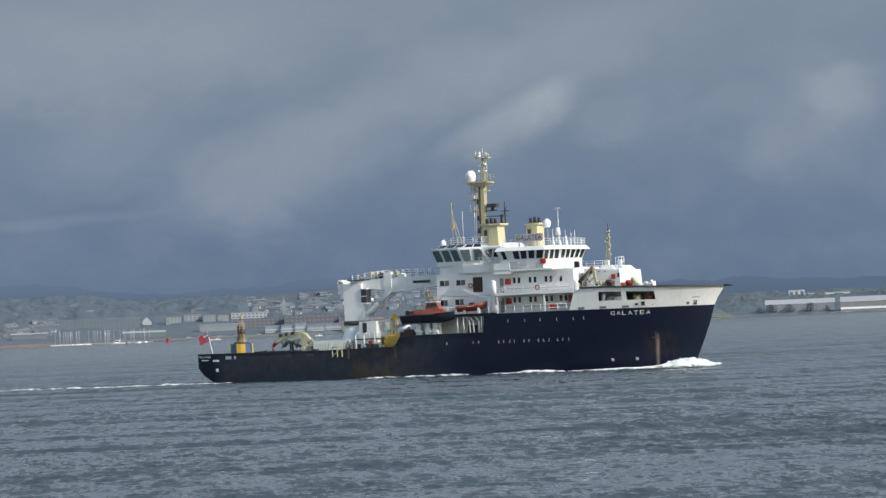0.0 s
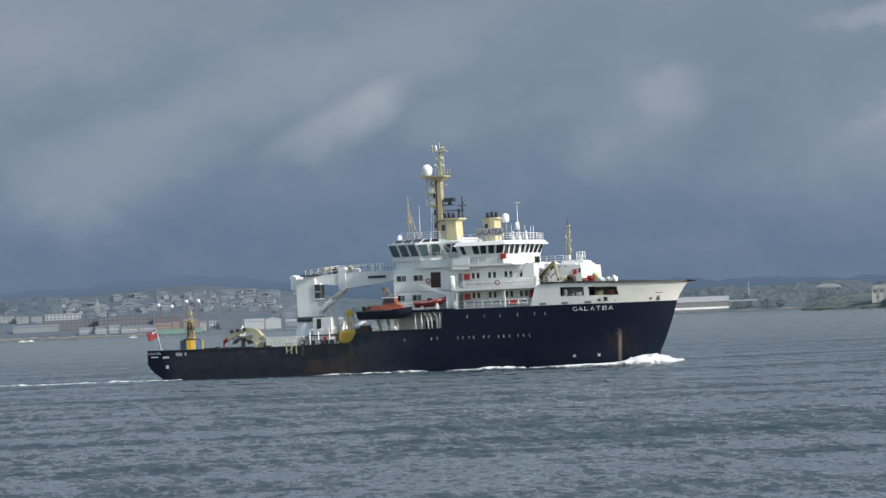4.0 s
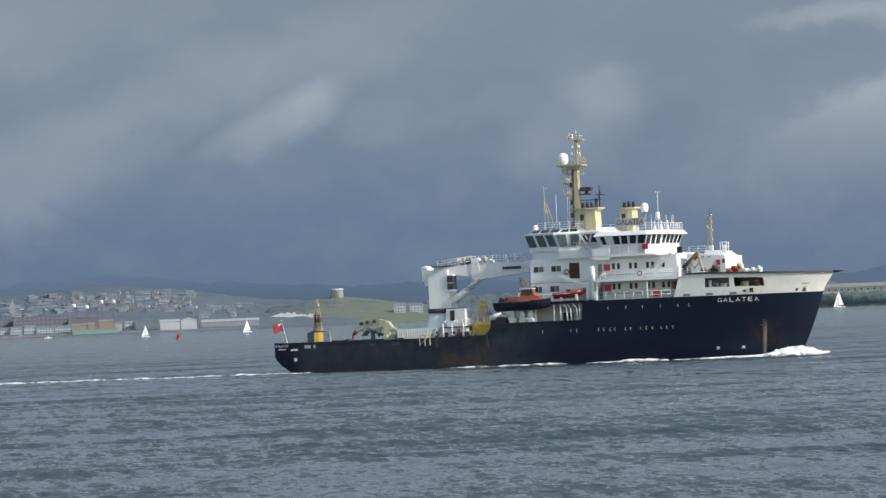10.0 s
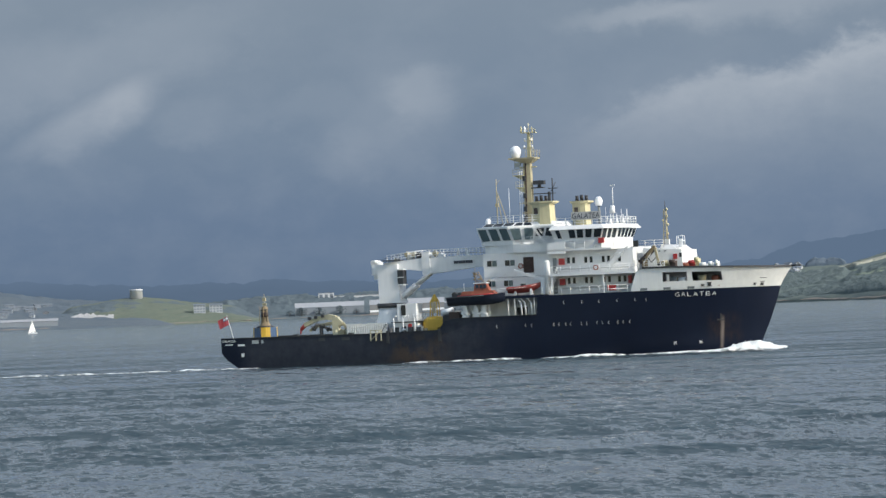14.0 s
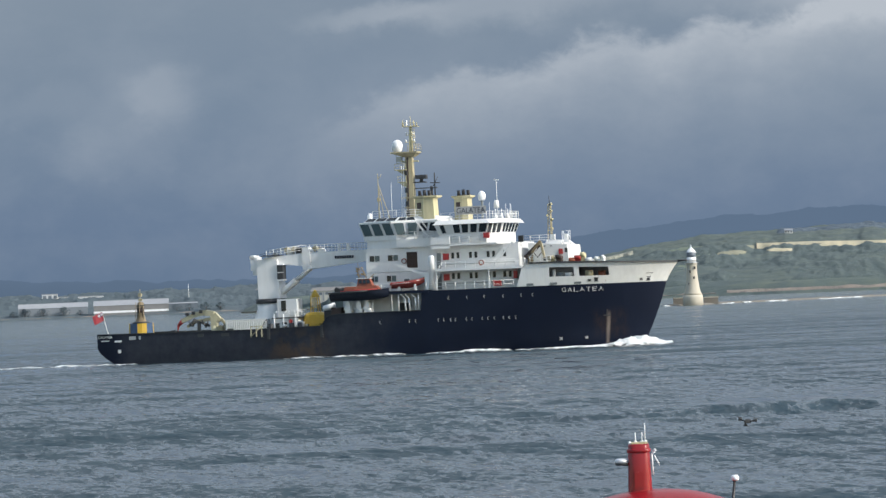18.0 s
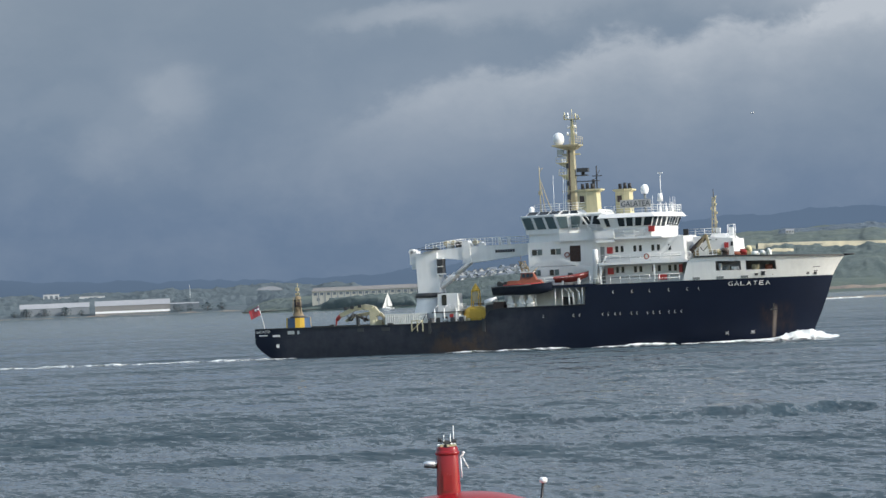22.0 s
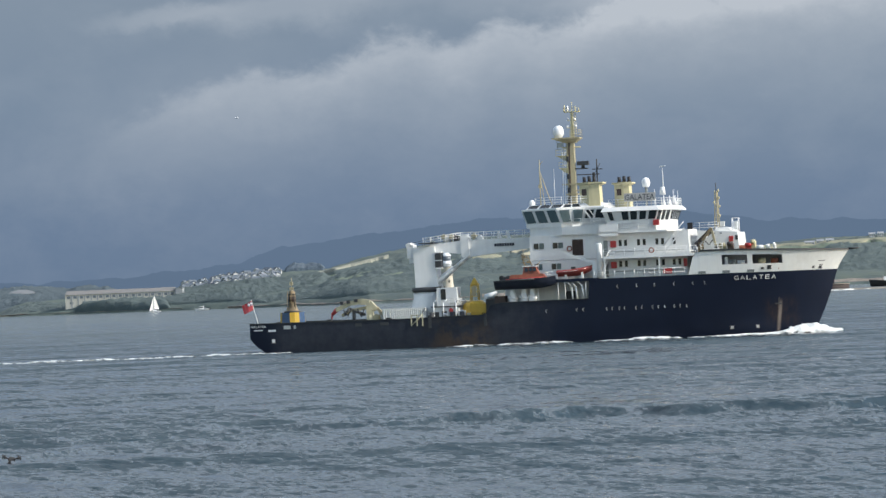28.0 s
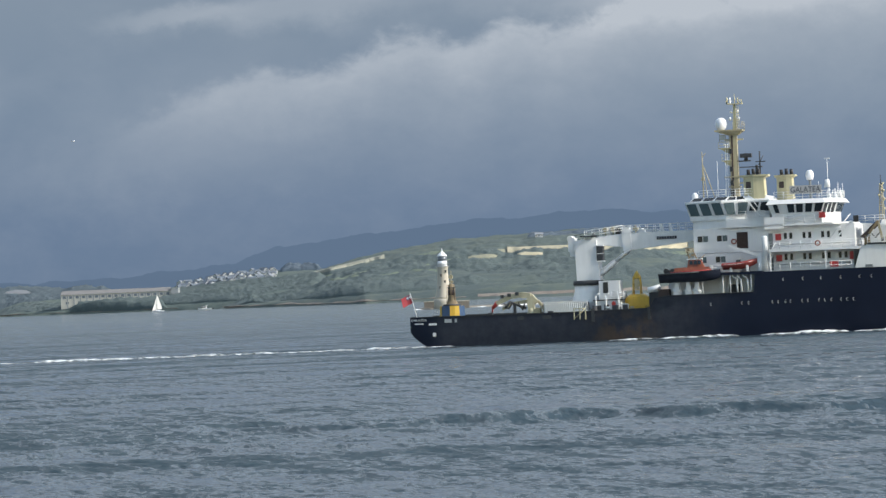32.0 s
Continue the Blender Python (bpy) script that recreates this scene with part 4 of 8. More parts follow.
def foam(name, label, path, width, rise, at=None, step=0.6, seed=1, ragged=0.9, category="foam"):
    """Broken water along a path of (x, y): a lumpy ridge with ragged edges."""
    m = Mesh()
    pts = [Vector((x, y, 0)) for x, y in path]
    total = sum((b - a).length for a, b in zip(pts[:-1], pts[1:]))
    n = max(6, int(total / step))
    rows = []
    acc, seg = 0.0, 0
    for i in range(n + 1):
        want = total * i / n
        while seg < len(pts) - 2 and acc + (pts[seg + 1] - pts[seg]).length < want:
            acc += (pts[seg + 1] - pts[seg]).length
            seg += 1
        d = (pts[seg + 1] - pts[seg])
        p = pts[seg] + d * min(1, (want - acc) / d.length)
        side = Vector((-d.y, d.x, 0)).normalized()
        f = i / n
        w = width(f) if callable(width) else width
        h = rise(f) if callable(rise) else rise
        h *= max(0.0, 0.85 + ragged * noise.fractal(Vector((want * 0.18, seed * 7.3, 0)), 0.8, 2.0, 3))
        line = []
        for j in range(9):
            q = j / 8 * 2 - 1
            bump = 0.75 + 0.45 * noise.fractal(Vector((want * 0.9, q * 2.2 + seed, seed)), 0.7, 2.1, 3)
            z = h * max(0.0, 1 - q * q) ** 0.7 * bump + 0.05 - 0.5 * abs(q) ** 4
            line.append(tuple(p + side * (q * w * (0.8 + 0.4 * noise.noise(Vector((want * 0.5, q, seed))))) + Vector((0, 0, z))))
        rows.append(line)
    m.grid(rows, True, True)
    return thing(name, label, category, m, M_FOAM, at)


def lighthouse():
    base = spot(2040, 1633)
    m = Matrix.Translation(base) @ pose(0, 0, 0, 0, 0, facing(2040)) @ Matrix.Diagonal((0.88, 0.88, 0.93, 1))
    ob = thing("lighthouse", "pale granite lighthouse with white lantern on the breakwater", "lighthouse", at=m)
    part("plinth", Mesh().lathe([(4.9, -1), (4.7, 3.2), (4.6, 4.6)], 24), M_STONE, ob)
    part("tower", Mesh().lathe([(4.3, 4.6), (3.9, 5.6), (3.3, 7.5), (2.9, 10.5), (2.55, 14), (2.35, 17.6), (2.6, 18.2), (2.9, 18.7)], 24), M_STONE, ob)
    part("gallery", Mesh().lathe([(3.1, 18.7), (3.1, 19.0)], 24), M_STEEL, ob)
    part("gallery_rail", Mesh().lathe([(3.0, 20.0), (3.05, 20.05), (3.0, 20.1), (2.95, 20.05)], 20), M_STEEL, ob)
    part("murette", Mesh().lathe([(2.2, 19.0), (2.2, 21.3)], 20), M_RADOME, ob, "white lantern base")
    part("lantern", Mesh().lathe([(2.05, 21.3), (2.05, 23.4)], 16), M_PANE, ob, "glazed lantern")
    part("cupola", Mesh().lathe([(2.4, 23.4), (2.2, 23.8), (1.2, 24.9), (0.35, 25.5), (0.3, 26.2), (0.05, 27.0)], 16), M_RADOME, ob, "white domed lantern roof")
    for x, z in ((-0.9, 15.0), (0.9, 12.2), (1.4, 16.6), (-1.5, 9.5)):
        r = 3.0
        part("window", Mesh().box(x - 0.35, x + 0.35, -3.0 + abs(x) * 0.3 - 0.1, -2.0, z - 0.6, z + 0.6), M_DARK, ob)


lighthouse()


def breakwater():
    m = Mesh()
    rows = [[], [], [], []]
    for i in range(121):
        u = 1985 + i * 13
        d = 1633 + (u - 1985) * 0.36
        n = noise.noise(Vector((i * 0.8, 2, 0)))
        for j, (off, z) in enumerate(((-8, -1), (-4, 0.5 + 0.25 * n), (4, 0.8 + 0.25 * n), (8, -1))):
            q = spot(u, d + off)
            rows[j].append((q.x, q.y, z if 0 < i else -1))
    m.grid(rows, True, True)
    thing("breakwater", "long low dark stone breakwater awash with surf", "breakwater", m, M_WALL, kind="structure")
    for i, (u0, u1, h) in enumerate(((1988, 1998, 1.0), (2090, 2112, 0.9), (2128, 2141, 0.9), (2168, 2205, 1.2), (2262, 2336, 1.0), (2392, 2410, 0.8), (2524, 2539, 0.8), (2558, 2600, 1.0), (2619, 2631, 0.8), (2658, 2756, 1.0), (2776, 2783, 0.8), (2860, 2990, 0.9))):
        path = [(spot(u, 1633 + (u - 1985) * 0.36 - 9.5)[0], spot(u, 1633 + (u - 1985) * 0.36 - 9.5)[1]) for u in np.linspace(u0, u1, 6)]
        foam("surf", "white surf breaking on the breakwater", path, 1.3, h * 0.45, None, 1.2, i + 3)
    for u, w, h in ((2017, 5.6, 2.4), (2072, 6.0, 2.2)):
        d = 1633 + (u - 1985) * 0.36 - 3
        at = Matrix.Translation(spot(u, d)) @ pose(0, 0, 0.6, 0, 0, facing(u))
        ob = thing("stone_hut", "low dark stone hut on the breakwater", "hut", at=at)
        part("wall", Mesh().box(-w / 2, w / 2, 0, 5, -2.4, h), M_WALL, ob)
        part("roof", Mesh().box(-w / 2 - 0.2, w / 2 + 0.2, -0.2, 5.2, h, h + 0.35), M_STONE, ob)
    d = 1950
    at = Matrix.Translation(spot(2714, d)) @ pose(0, 0, 0, 0, 0, facing(2714))
    ob = thing("sea_fort", "low round rust-brown sea fort", "fort", at=at)
    brown = paint("rusty_fort_wall", (0.055, 0.04, 0.038), 0.8, 0.15, 0.4, 0.3)
    part("drum", Mesh().lathe([(9.6, -1), (9.4, 2.9), (9.0, 3.3)], 28), brown, ob)
    part("parapet", Mesh().lathe([(9.8, 2.8), (9.8, 3.2)], 28), M_WALL, ob)
    part("roof_house", Mesh().box(-2.4, 2.2, -2, 2, 3.2, 4.7).box(-4.0, -2.6, -2, 1, 3.2, 4.1), brown, ob)
    for u, d, w in ((2562, 2030, 5.6), (1985, 2950, 7.5)):
        at = Matrix.Translation(spot(u, d))
        ob = thing("mooring_buoy", "big yellow drum mooring buoy", "buoy", at=at, group="yellow mooring buoys")
        part("drum", Mesh().lathe([(w / 2, -0.8), (w / 2, 2.4), (w / 2 - 0.3, 2.7)], 20), M_YELLOW, ob)
        part("fender", Mesh().lathe([(w / 2 + 0.2, 0.2), (w / 2 + 0.25, 0.6), (w / 2 + 0.2, 1.0)], 20), M_YELLOW, ob)
        part("mooring_ring", Mesh().tube((-0.6, 0, 2.7), (0.6, 0, 3.1), 0.15), M_DARK, ob)


breakwater()


# ---- the ship: x forward from the stern mark, y to port, z up from the waterline ----
def ship_at(t):
    """Place and heading of the ship at t seconds."""
    s = t - 16.0
    a = radians(27.83 + 0.0134 * s)
    lead = 0.4 * max(0.0, (12.0 - t) / 10.0)
    sink = -0.3 * max(0.0, min(1.0, (t - 12.0) / 16.0))
    off = 0.3 * (t - 15.0)
    side = off * math.tan(radians(2.8 + 0.5 * t))
    return Matrix.Translation((side + 76.36 + (5.888 * s + lead) * math.cos(a), off + 576.80 - (5.888 * s + lead) * math.sin(a), sink)) @ pose(0, 0, 0, 0, 0, -(27.83 + 0.0268 * s))


SHIP_TIMES = (0, 4, 8, 12, 16, 20, 24, 28, 32)
RIDERS = []          # things that sail with the ship, each with its own place in ship space


def sails(ob, m=None):
    RIDERS.append((ob, m or Matrix.Identity(4)))
    return ob


ship = sails(thing("buoy_tender_ship", "dark blue and white buoy tender under way on choppy sea", "ship"))


def stem(z):
    return 75.4 + 0.47 * z - 0.65 * math.exp(-((z - 9.8) / 3.3) ** 2)


def half_breadth(x, z):
    """Half the ship's width at x and height z."""
    a = 46.0 + 1.25 * z
    b = 8.25
    if x > a:
        q = min(1.0, (x - a) / (stem(z) - a))
        b *= max(0.0, 1 - q ** (1.75 + 0.09 * z)) ** 0.92
    if x < 1.5:
        b *= 1 - 0.05 * ((1.5 - x) / 5.0) ** 2
    if z < 2.0 and x < 60:
        b *= 1 - 0.015 * (2.0 - z)
    return max(b, 0.03)


def hull_top(x):
    return curve([(-3.3, 4.5), (19.9, 4.4), (22.4, 4.45), (30.6, 4.55), (31.4, 5.9), (33, 6.15), (45.2, 6.2), (45.5, 8.95), (59, 9.0), (70, 8.95), (90, 8.9)], x)


def capping(line, z0, z1, half):
    """One continuous bar along a line of (x, y) or (x, y, height)."""
    ring = []
    for q in line:
        b = q[2] if len(q) > 2 else 0.0
        ring.append([(q[0], q[1] - half, b + z0), (q[0], q[1] + half, b + z0), (q[0], q[1] + half, b + z1), (q[0], q[1] - half, b + z1), (q[0], q[1] - half, b + z0)])
    m = Mesh().grid(ring, False)
    m.face(ring[0][:4])
    m.face(ring[-1][:4][::-1])
    return m


def build_hull():
    xs = [-3.3, -2.9, -2.2, -1.0, 1, 4, 8, 12, 16, 19.9, 22.4, 26, 30.6, 31.4, 33, 37, 41, 45.2, 45.5] + [48 + 1.5 * i for i in range(18)]
    m = Mesh()
    levels = [0.0, 0.14, 0.3, 0.5, 0.75, 1.0]

    def column(x, side):
        out = []
        for f in levels:
            top = hull_top(x)
            z = -1.2 + (top + 1.2) * f
            xx = x
            if x < 1:
                # the counter rises aft
                low = curve([(-3.3, 2.5), (-2.9, 1.9), (-2.2, 1.2), (-0.9, 0.3), (1, -1.2)], x)
                z = low + (top - low) * f
            out.append((xx, side * half_breadth(xx, z), z))
        return out

    for side in (-1, 1):
        m.grid([column(x, side) for x in xs], True, side > 0)
        # fore part: columns that follow the raked stem
        fore = []
        for i in range(9):
            s = i / 8
            col = []
            for f in levels:
                z = -1.2 + (8.95 + 1.2) * f
                x = 73.5 + (stem(z) - 73.5) * s
                col.append((x, side * half_breadth(x, z), z))
            fore.append(col)
        m.grid(fore, True, side > 0)
    m.grid([[(-3.3, y * half_breadth(-3.3, 3), z) for z in (2.5, 3, 3.8, 4.5)] for y in (-1, -0.5, 0, 0.5, 1)], True, True)
    m.grid([[(x, y * half_breadth(x, 0), curve([(-3.3, 2.5), (-2.9, 1.9), (-2.2, 1.2), (-0.9, 0.3), (1, -1.2)], x)) for y in (-1, 0, 1)] for x in (-3.3, -2.9, -2.2, -1.0, 1)], True, True)
    part("hull", m, M_HULL, ship, "dark blue hull, black and rusty along the working deck")
    # capping along the bulwark
    for side in (-1, 1):
        line = [(x, side * half_breadth(x, hull_top(x)), hull_top(x)) for x in xs if x < 45.3]
        m = capping(line, 0.0, 0.1, 0.12)
        part("bulwark_rail", m, M_DARK, ship)
    m = Mesh()
    for a, b in ((-3.2, 10), (10, 22), (22, 36), (36, 46)):
        m.box(a, b, -7.9, 7.9, 3.1, 3.3)
    part("working_deck", m, M_DECK, ship, "worn green steel working deck")
    m = Mesh()
    rows = [[(x, -half_breadth(x, 8.9) + 0.05, 8.9), (x, 0, 8.92), (x, half_breadth(x, 8.9) - 0.05, 8.9)] for x in [34 + 2 * i for i in range(20)] + [73, 75, 77, 79]]
    m.grid(rows, False, False)
    part("main_deck", m, M_GREY, ship)


def sheer(x, z):
    """Height of the bow plating: its upper edge drops a little towards the stem."""
    return 9.0 + (z - 9.0) * (1 - 0.16 * max(0.0, min(1.0, (x - 65.0) / 15.0)))


def build_bow():
    """White upper bow with the two mooring openings in each side."""
    xs = [59.3, 60.2, 61.1, 62.3, 63.2, 64.0, 65.1, 66.3, 67.45, 68.15, 69.4, 70.7, 72.1, 73.8, 75.6]
    zs = [9.0, 9.5, 10.2, 10.9, 11.5, 12.15]
    for side in (-1, 1):
        m = Mesh()
        rows = []
        for x in xs:
            rows.append([(max(x, 59.3 + 0.3 * (z - 9.0)) if x < 60.3 else x, side * half_breadth(x, z), sheer(x, z) if x > 61 or z < 11.7 else 11.72) for z in zs])
        hole = lambda a, b: (5 <= a < 8 or 9 <= a < 12) and 2 <= b < 4
        m.grid(rows, True, side > 0, hole)
        fore = []
        for i in range(9):
            s = i / 8
            fore.append([(75.6 + (stem(z) - 75.6) * s, side * half_breadth(75.6 + (stem(z) - 75.6) * s, z), sheer(75.6 + (stem(z) - 75.6) * s, z)) for z in zs])
        m.grid(fore, True, side > 0)
        part("upper_bow", m, M_WHITE2, ship, "white upper bow plating")
        # inner lining behind the openings
        m = Mesh()
        for x0, x1 in ((63.6, 67.7), (67.8, 72.5)):
            y = side * (half_breadth(x1, 10) - 1.3)
            m.hexa([(x0, y, 9.6), (x1, y, 9.6), (x1, y + side * 0.1, 9.6), (x0, y + side * 0.1, 9.6), (x0, y, 11.8), (x1, y, 11.8), (x1, y + side * 0.1, 11.8), (x0, y + side * 0.1, 11.8)])
        part("mooring_bay", m, M_HOLE, ship)
        line = [(x, side * half_breadth(x, 12.15), sheer(x, 12.15) - 12.15) for x in xs[2:] + [75.6 + (stem(12.15) - 75.6) * i / 8 for i in range(1, 9)]]
        m = capping(line, 12.1, 12.34, 0.17)
        part("bow_rail", m, M_DARK, ship, "dark rubbing rail along the bow")
    m = Mesh().tube((80.6, 0, 11.75), (82.1, 0, 11.78), 0.18, 0.1)
    part("stemhead", m, M_DARK, ship)
    m = Mesh()
    m.grid([[(x, y * (half_breadth(x, 12) - 0.06), sheer(x, 12.05)) for y in (-1, 0, 1)] for x in (60.5, 64, 67, 70, 73, 75, 77, 79, 80.2)], False)
    part("forecastle_deck", m, M_DECK, ship)
    # closing wall aft of the forecastle
    part("forecastle_bulkhead", Mesh().box(60.3, 60.6, -7.9, 7.9, 9.0, 12.0), M_WHITE2, ship)


build_hull()
build_bow()

BRIDGE = [(48.0, -7.0), (54.9, -7.0), (56.4, -4.2), (56.4, 4.2), (54.9, 7.0), (48.0, 7.0)]
AFTHOUSE = [(36.3, -4.6), (41.6, -6.6), (44.4, -5.3), (47.6, -5.3), (47.6, 5.3), (44.4, 5.3), (41.6, 6.6), (36.3, 4.6)]


def quad_pane(name, p, parent, material, out=0.05, label=""):
    """Window pane set a little proud of a wall: four corners, counted so that the normal faces outward."""
    a, b, c, d = [Vector(q) for q in p]
    n = (b - a).cross(d - a).normalized()
    m = Mesh().hexa([q - n * 0.05 for q in (a, b, c, d)] + [q + n * out for q in (a, b, c, d)])
    return part(name, m, material, parent, label)


def wall_panes(poly, i, z0, z1, grow0, grow1, spans, parent, material, out=0.05):
    """Panes along edge i of a leaning polygonal wall."""
    n = len(poly)
    cx, cy = sum(p[0] for p in poly) / n, sum(p[1] for p in poly) / n

    def at(k, g, z):
        p = poly[k % n]
        return Vector((p[0] + g * (1 if p[0] > cx else -1), p[1] + g * (1 if p[1] > cy else -1), z))

    a0, b0, a1, b1 = at(i, grow0, z0), at(i + 1, grow0, z0), at(i, grow1, z1), at(i + 1, grow1, z1)
    for s, e in spans:
        quad_pane("window", (a0.lerp(b0, s), a0.lerp(b0, e), a1.lerp(b1, e), a1.lerp(b1, s)), parent, material, out)


POST = Mesh().tube((0, 0, 0), (0, 0, 1.05), 0.05, n=4).data("post", M_WHITE)


def railing(points, parent, material=None, gap=1.4, rails=(0.35, 0.7, 1.05), post=None):
    posts, r = [], None
    for a, b in zip(points[:-1], points[1:]):
        a, b = Vector(a), Vector(b)
        for h in rails:
            bar = Mesh().tube(a + Vector((0, 0, h)), b + Vector((0, 0, h)), 0.04, n=4)
            q = part("railing" if r is None else "rail", bar, material or M_WHITE, r or parent)
            r = r or q
        k = max(1, round((b - a).length / gap))
        posts += [a.lerp(b, i / k) for i in range(k)]
    posts.append(Vector(points[-1]))
    for p in posts:
        q = part("post", post or POST, None, r)
        q.location = p
    return r


def build_superstructure():
    # tiers of the deckhouse
    m = Mesh().box(36.9, 59.0, -6.0, 6.0, 8.95, 11.75)
    lower = part("lower_deckhouse", m, M_WHITE, ship, "white steel deckhouse with paired oblong windows")
    m = Mesh().box(36.9, 59.2, -6.0, 6.0, 11.8, 15.2)
    upper = part("upper_deckhouse", m, M_WHITE, ship, "white steel deckhouse with paired oblong windows")
    for x in (49.65, 50.41, 52.23, 53.02, 54.8, 55.6, 57.2):
        quad_pane("window", ((x - 0.2, -6, 13.35), (x + 0.2, -6, 13.35), (x + 0.2, -6, 14.2), (x - 0.2, -6, 14.2)), upper, M_GLASS)
    for x in (49.62, 50.4, 52.2, 52.97, 54.8, 55.6, 57.1, 57.9):
        quad_pane("window", ((x - 0.2, -6, 10.45), (x + 0.2, -6, 10.45), (x + 0.2, -6, 11.3), (x - 0.2, -6, 11.3)), lower, M_GLASS)
    for x0, x1, z0, z1, p in ((37.45, 38.9, 13.4, 14.2, upper), (40.15, 41.6, 13.4, 14.2, upper), (37.45, 38.57, 10.5, 11.3, lower), (39.88, 41.22, 10.5, 11.3, lower)):
        quad_pane("window", ((x0, -6, z0), ((x0 + x1) / 2 - 0.05, -6, z0), ((x0 + x1) / 2 - 0.05, -6, z1), (x0, -6, z1)), p, M_GLASS)
        quad_pane("window", (((x0 + x1) / 2 + 0.05, -6, z0), (x1, -6, z0), (x1, -6, z1), ((x0 + x1) / 2 + 0.05, -6, z1)), p, M_TEAL)
    quad_pane("louvre_door", ((42.9, -6, 12.3), (44.45, -6, 12.3), (44.45, -6, 14.55), (42.9, -6, 14.55)), upper, M_LOUVRE, 0.06, "brown louvred vent panel")
    for z in [12.45 + 0.18 * i for i in range(12)]:
        part("slat", Mesh().hexa([(42.95, -6.1, z), (44.4, -6.1, z), (44.4, -6.06, z), (42.95, -6.06, z), (42.95, -6.14, z + 0.1), (44.4, -6.14, z + 0.1), (44.4, -6.06, z + 0.12), (42.95, -6.06, z + 0.12)]), M_LOUVRE, upper)
    # promenade deck over the side passage
    m = Mesh()
    m.box(47.5, 60.1, -8.25, 8.25, 11.6, 11.95)
    part("promenade_deck", m, M_WHITE, ship)
    for x in (47.7, 55.3):
        for y in (-8.1, 8.1):
            part("stanchion", Mesh().box(x - 0.1, x + 0.1, y - 0.08, y + 0.08, 8.95, 11.6), M_WHITE, ship)
    railing([(47.6, -8.1, 11.95), (60.6, -8.1, 11.95)], ship)
    railing([(47.6, 8.1, 11.95), (60.6, 8.1, 11.95)], ship)
    railing([(47.6, -8.1, 8.95), (58.8, -8.1, 8.95)], ship, rails=(0.55, 1.1))
    # bridge deck
    m = Mesh().slab([(46.8, -7.4), (56.4, -7.4), (59.0, -4.4), (59.0, 4.4), (56.4, 7.4), (46.8, 7.4)], 15.15, 15.4)
    part("bridge_deck", m, M_WHITE, ship)
    m = Mesh().box(46.8, 49.6, -7.4, -7.2, 14.75, 16.4).box(46.8, 47.0, -7.4, -6.0, 14.75, 16.4)
    part("wing_bulwark", m, M_WHITE, ship)
    railing([(49.6, -7.3, 15.4), (56.8, -7.3, 15.4)], ship)
    # wheelhouse
    m = Mesh().slab(BRIDGE, 15.4, 16.75)
    m.slab(BRIDGE, 16.75, 18.15, 0.5)
    wheel = part("wheelhouse", m, M_WHITE, ship, "white wheelhouse with outward-leaning windows")
    wall_panes(BRIDGE, 0, 16.95, 18.1, 0.07, 0.48, [(0.09, 0.17), (0.34, 0.46), (0.5, 0.62), (0.67, 0.79), (0.84, 0.98)], wheel, M_GLASS)
    wall_panes(BRIDGE, 1, 16.8, 18.1, 0.02, 0.48, [(0.04, 0.26), (0.36, 0.56), (0.66, 0.88)], wheel, M_GLASS)
    wall_panes(BRIDGE, 2, 16.9, 18.1, 0.05, 0.48, [(0.03 + 0.2 * i, 0.16 + 0.2 * i) for i in range(5)], wheel, M_GLASS)
    wall_panes(BRIDGE, 3, 16.9, 18.1, 0.05, 0.48, [(0.03 + 0.2 * i, 0.2 + 0.2 * i) for i in range(5)], wheel, M_GLASS)
    m = Mesh().slab([(47.3, -7.7), (55.6, -7.8), (57.7, -4.4), (57.7, 4.4), (55.6, 7.8), (47.3, 7.7)], 18.15, 18.75, -0.45)
    part("wheelhouse_roof", m, M_WHITE, ship)
    railing([(48.4, -6.9, 18.75), (55.0, -6.9, 18.75), (57.0, -4.0, 18.75), (57.0, 4.0, 18.75), (55.0, 6.9, 18.75)], ship)
    board = part("name_board", Mesh().hexa([(50.6, -7.15, 19.5), (55.0, -7.15, 19.5), (55.0, -7.05, 19.5), (50.6, -7.05, 19.5), (50.6, -7.0, 20.6), (55.0, -7.0, 20.6), (55.0, -6.9, 20.6), (50.6, -6.9, 20.6)]).tube((51.2, -7.05, 18.7), (51.2, -7.05, 19.6), 0.05).tube((54.4, -7.05, 18.7), (54.4, -7.05, 19.6), 0.05), plain("pale_board", (0.34, 0.34, 0.33), 0.6), ship, "grey board with the ship's name")
    words("lettering", "GALATEA", M_LETTERD, board, Matrix.Translation((50.75, -7.13, 19.65)) @ pose(0, 0, 0, 82), 0.78, 4.1, 0.015)
    # control house looking aft over the working deck
    m = Mesh().slab([(36.7, -4.4), (41.6, -6.5), (47.6, -6.5), (47.6, 6.5), (41.6, 6.5), (36.7, 4.4)], 15.2, 16.35, 0.0)
    part("control_deck", m, M_WHITE, ship)
    m = Mesh().slab(AFTHOUSE, 16.35, 16.95)
    m.slab(AFTHOUSE, 16.95, 18.85, 0.55)
    aft = part("aft_control_house", m, M_WHITE, ship, "white control house with tall tinted windows")
    wall_panes(AFTHOUSE, 0, 17.05, 18.7, 0.03, 0.52, [(0.04, 0.29), (0.38, 0.63), (0.72, 0.96)], aft, M_TEAL)
    wall_panes(AFTHOUSE, 1, 17.05, 18.7, 0.03, 0.52, [(0.08, 0.43), (0.58, 0.92)], aft, M_TEAL, 0.2)
    wall_panes(AFTHOUSE, 2, 17.4, 18.6, 0.13, 0.49, [(0.05, 0.4), (0.5, 0.95)], aft, M_GLASS)
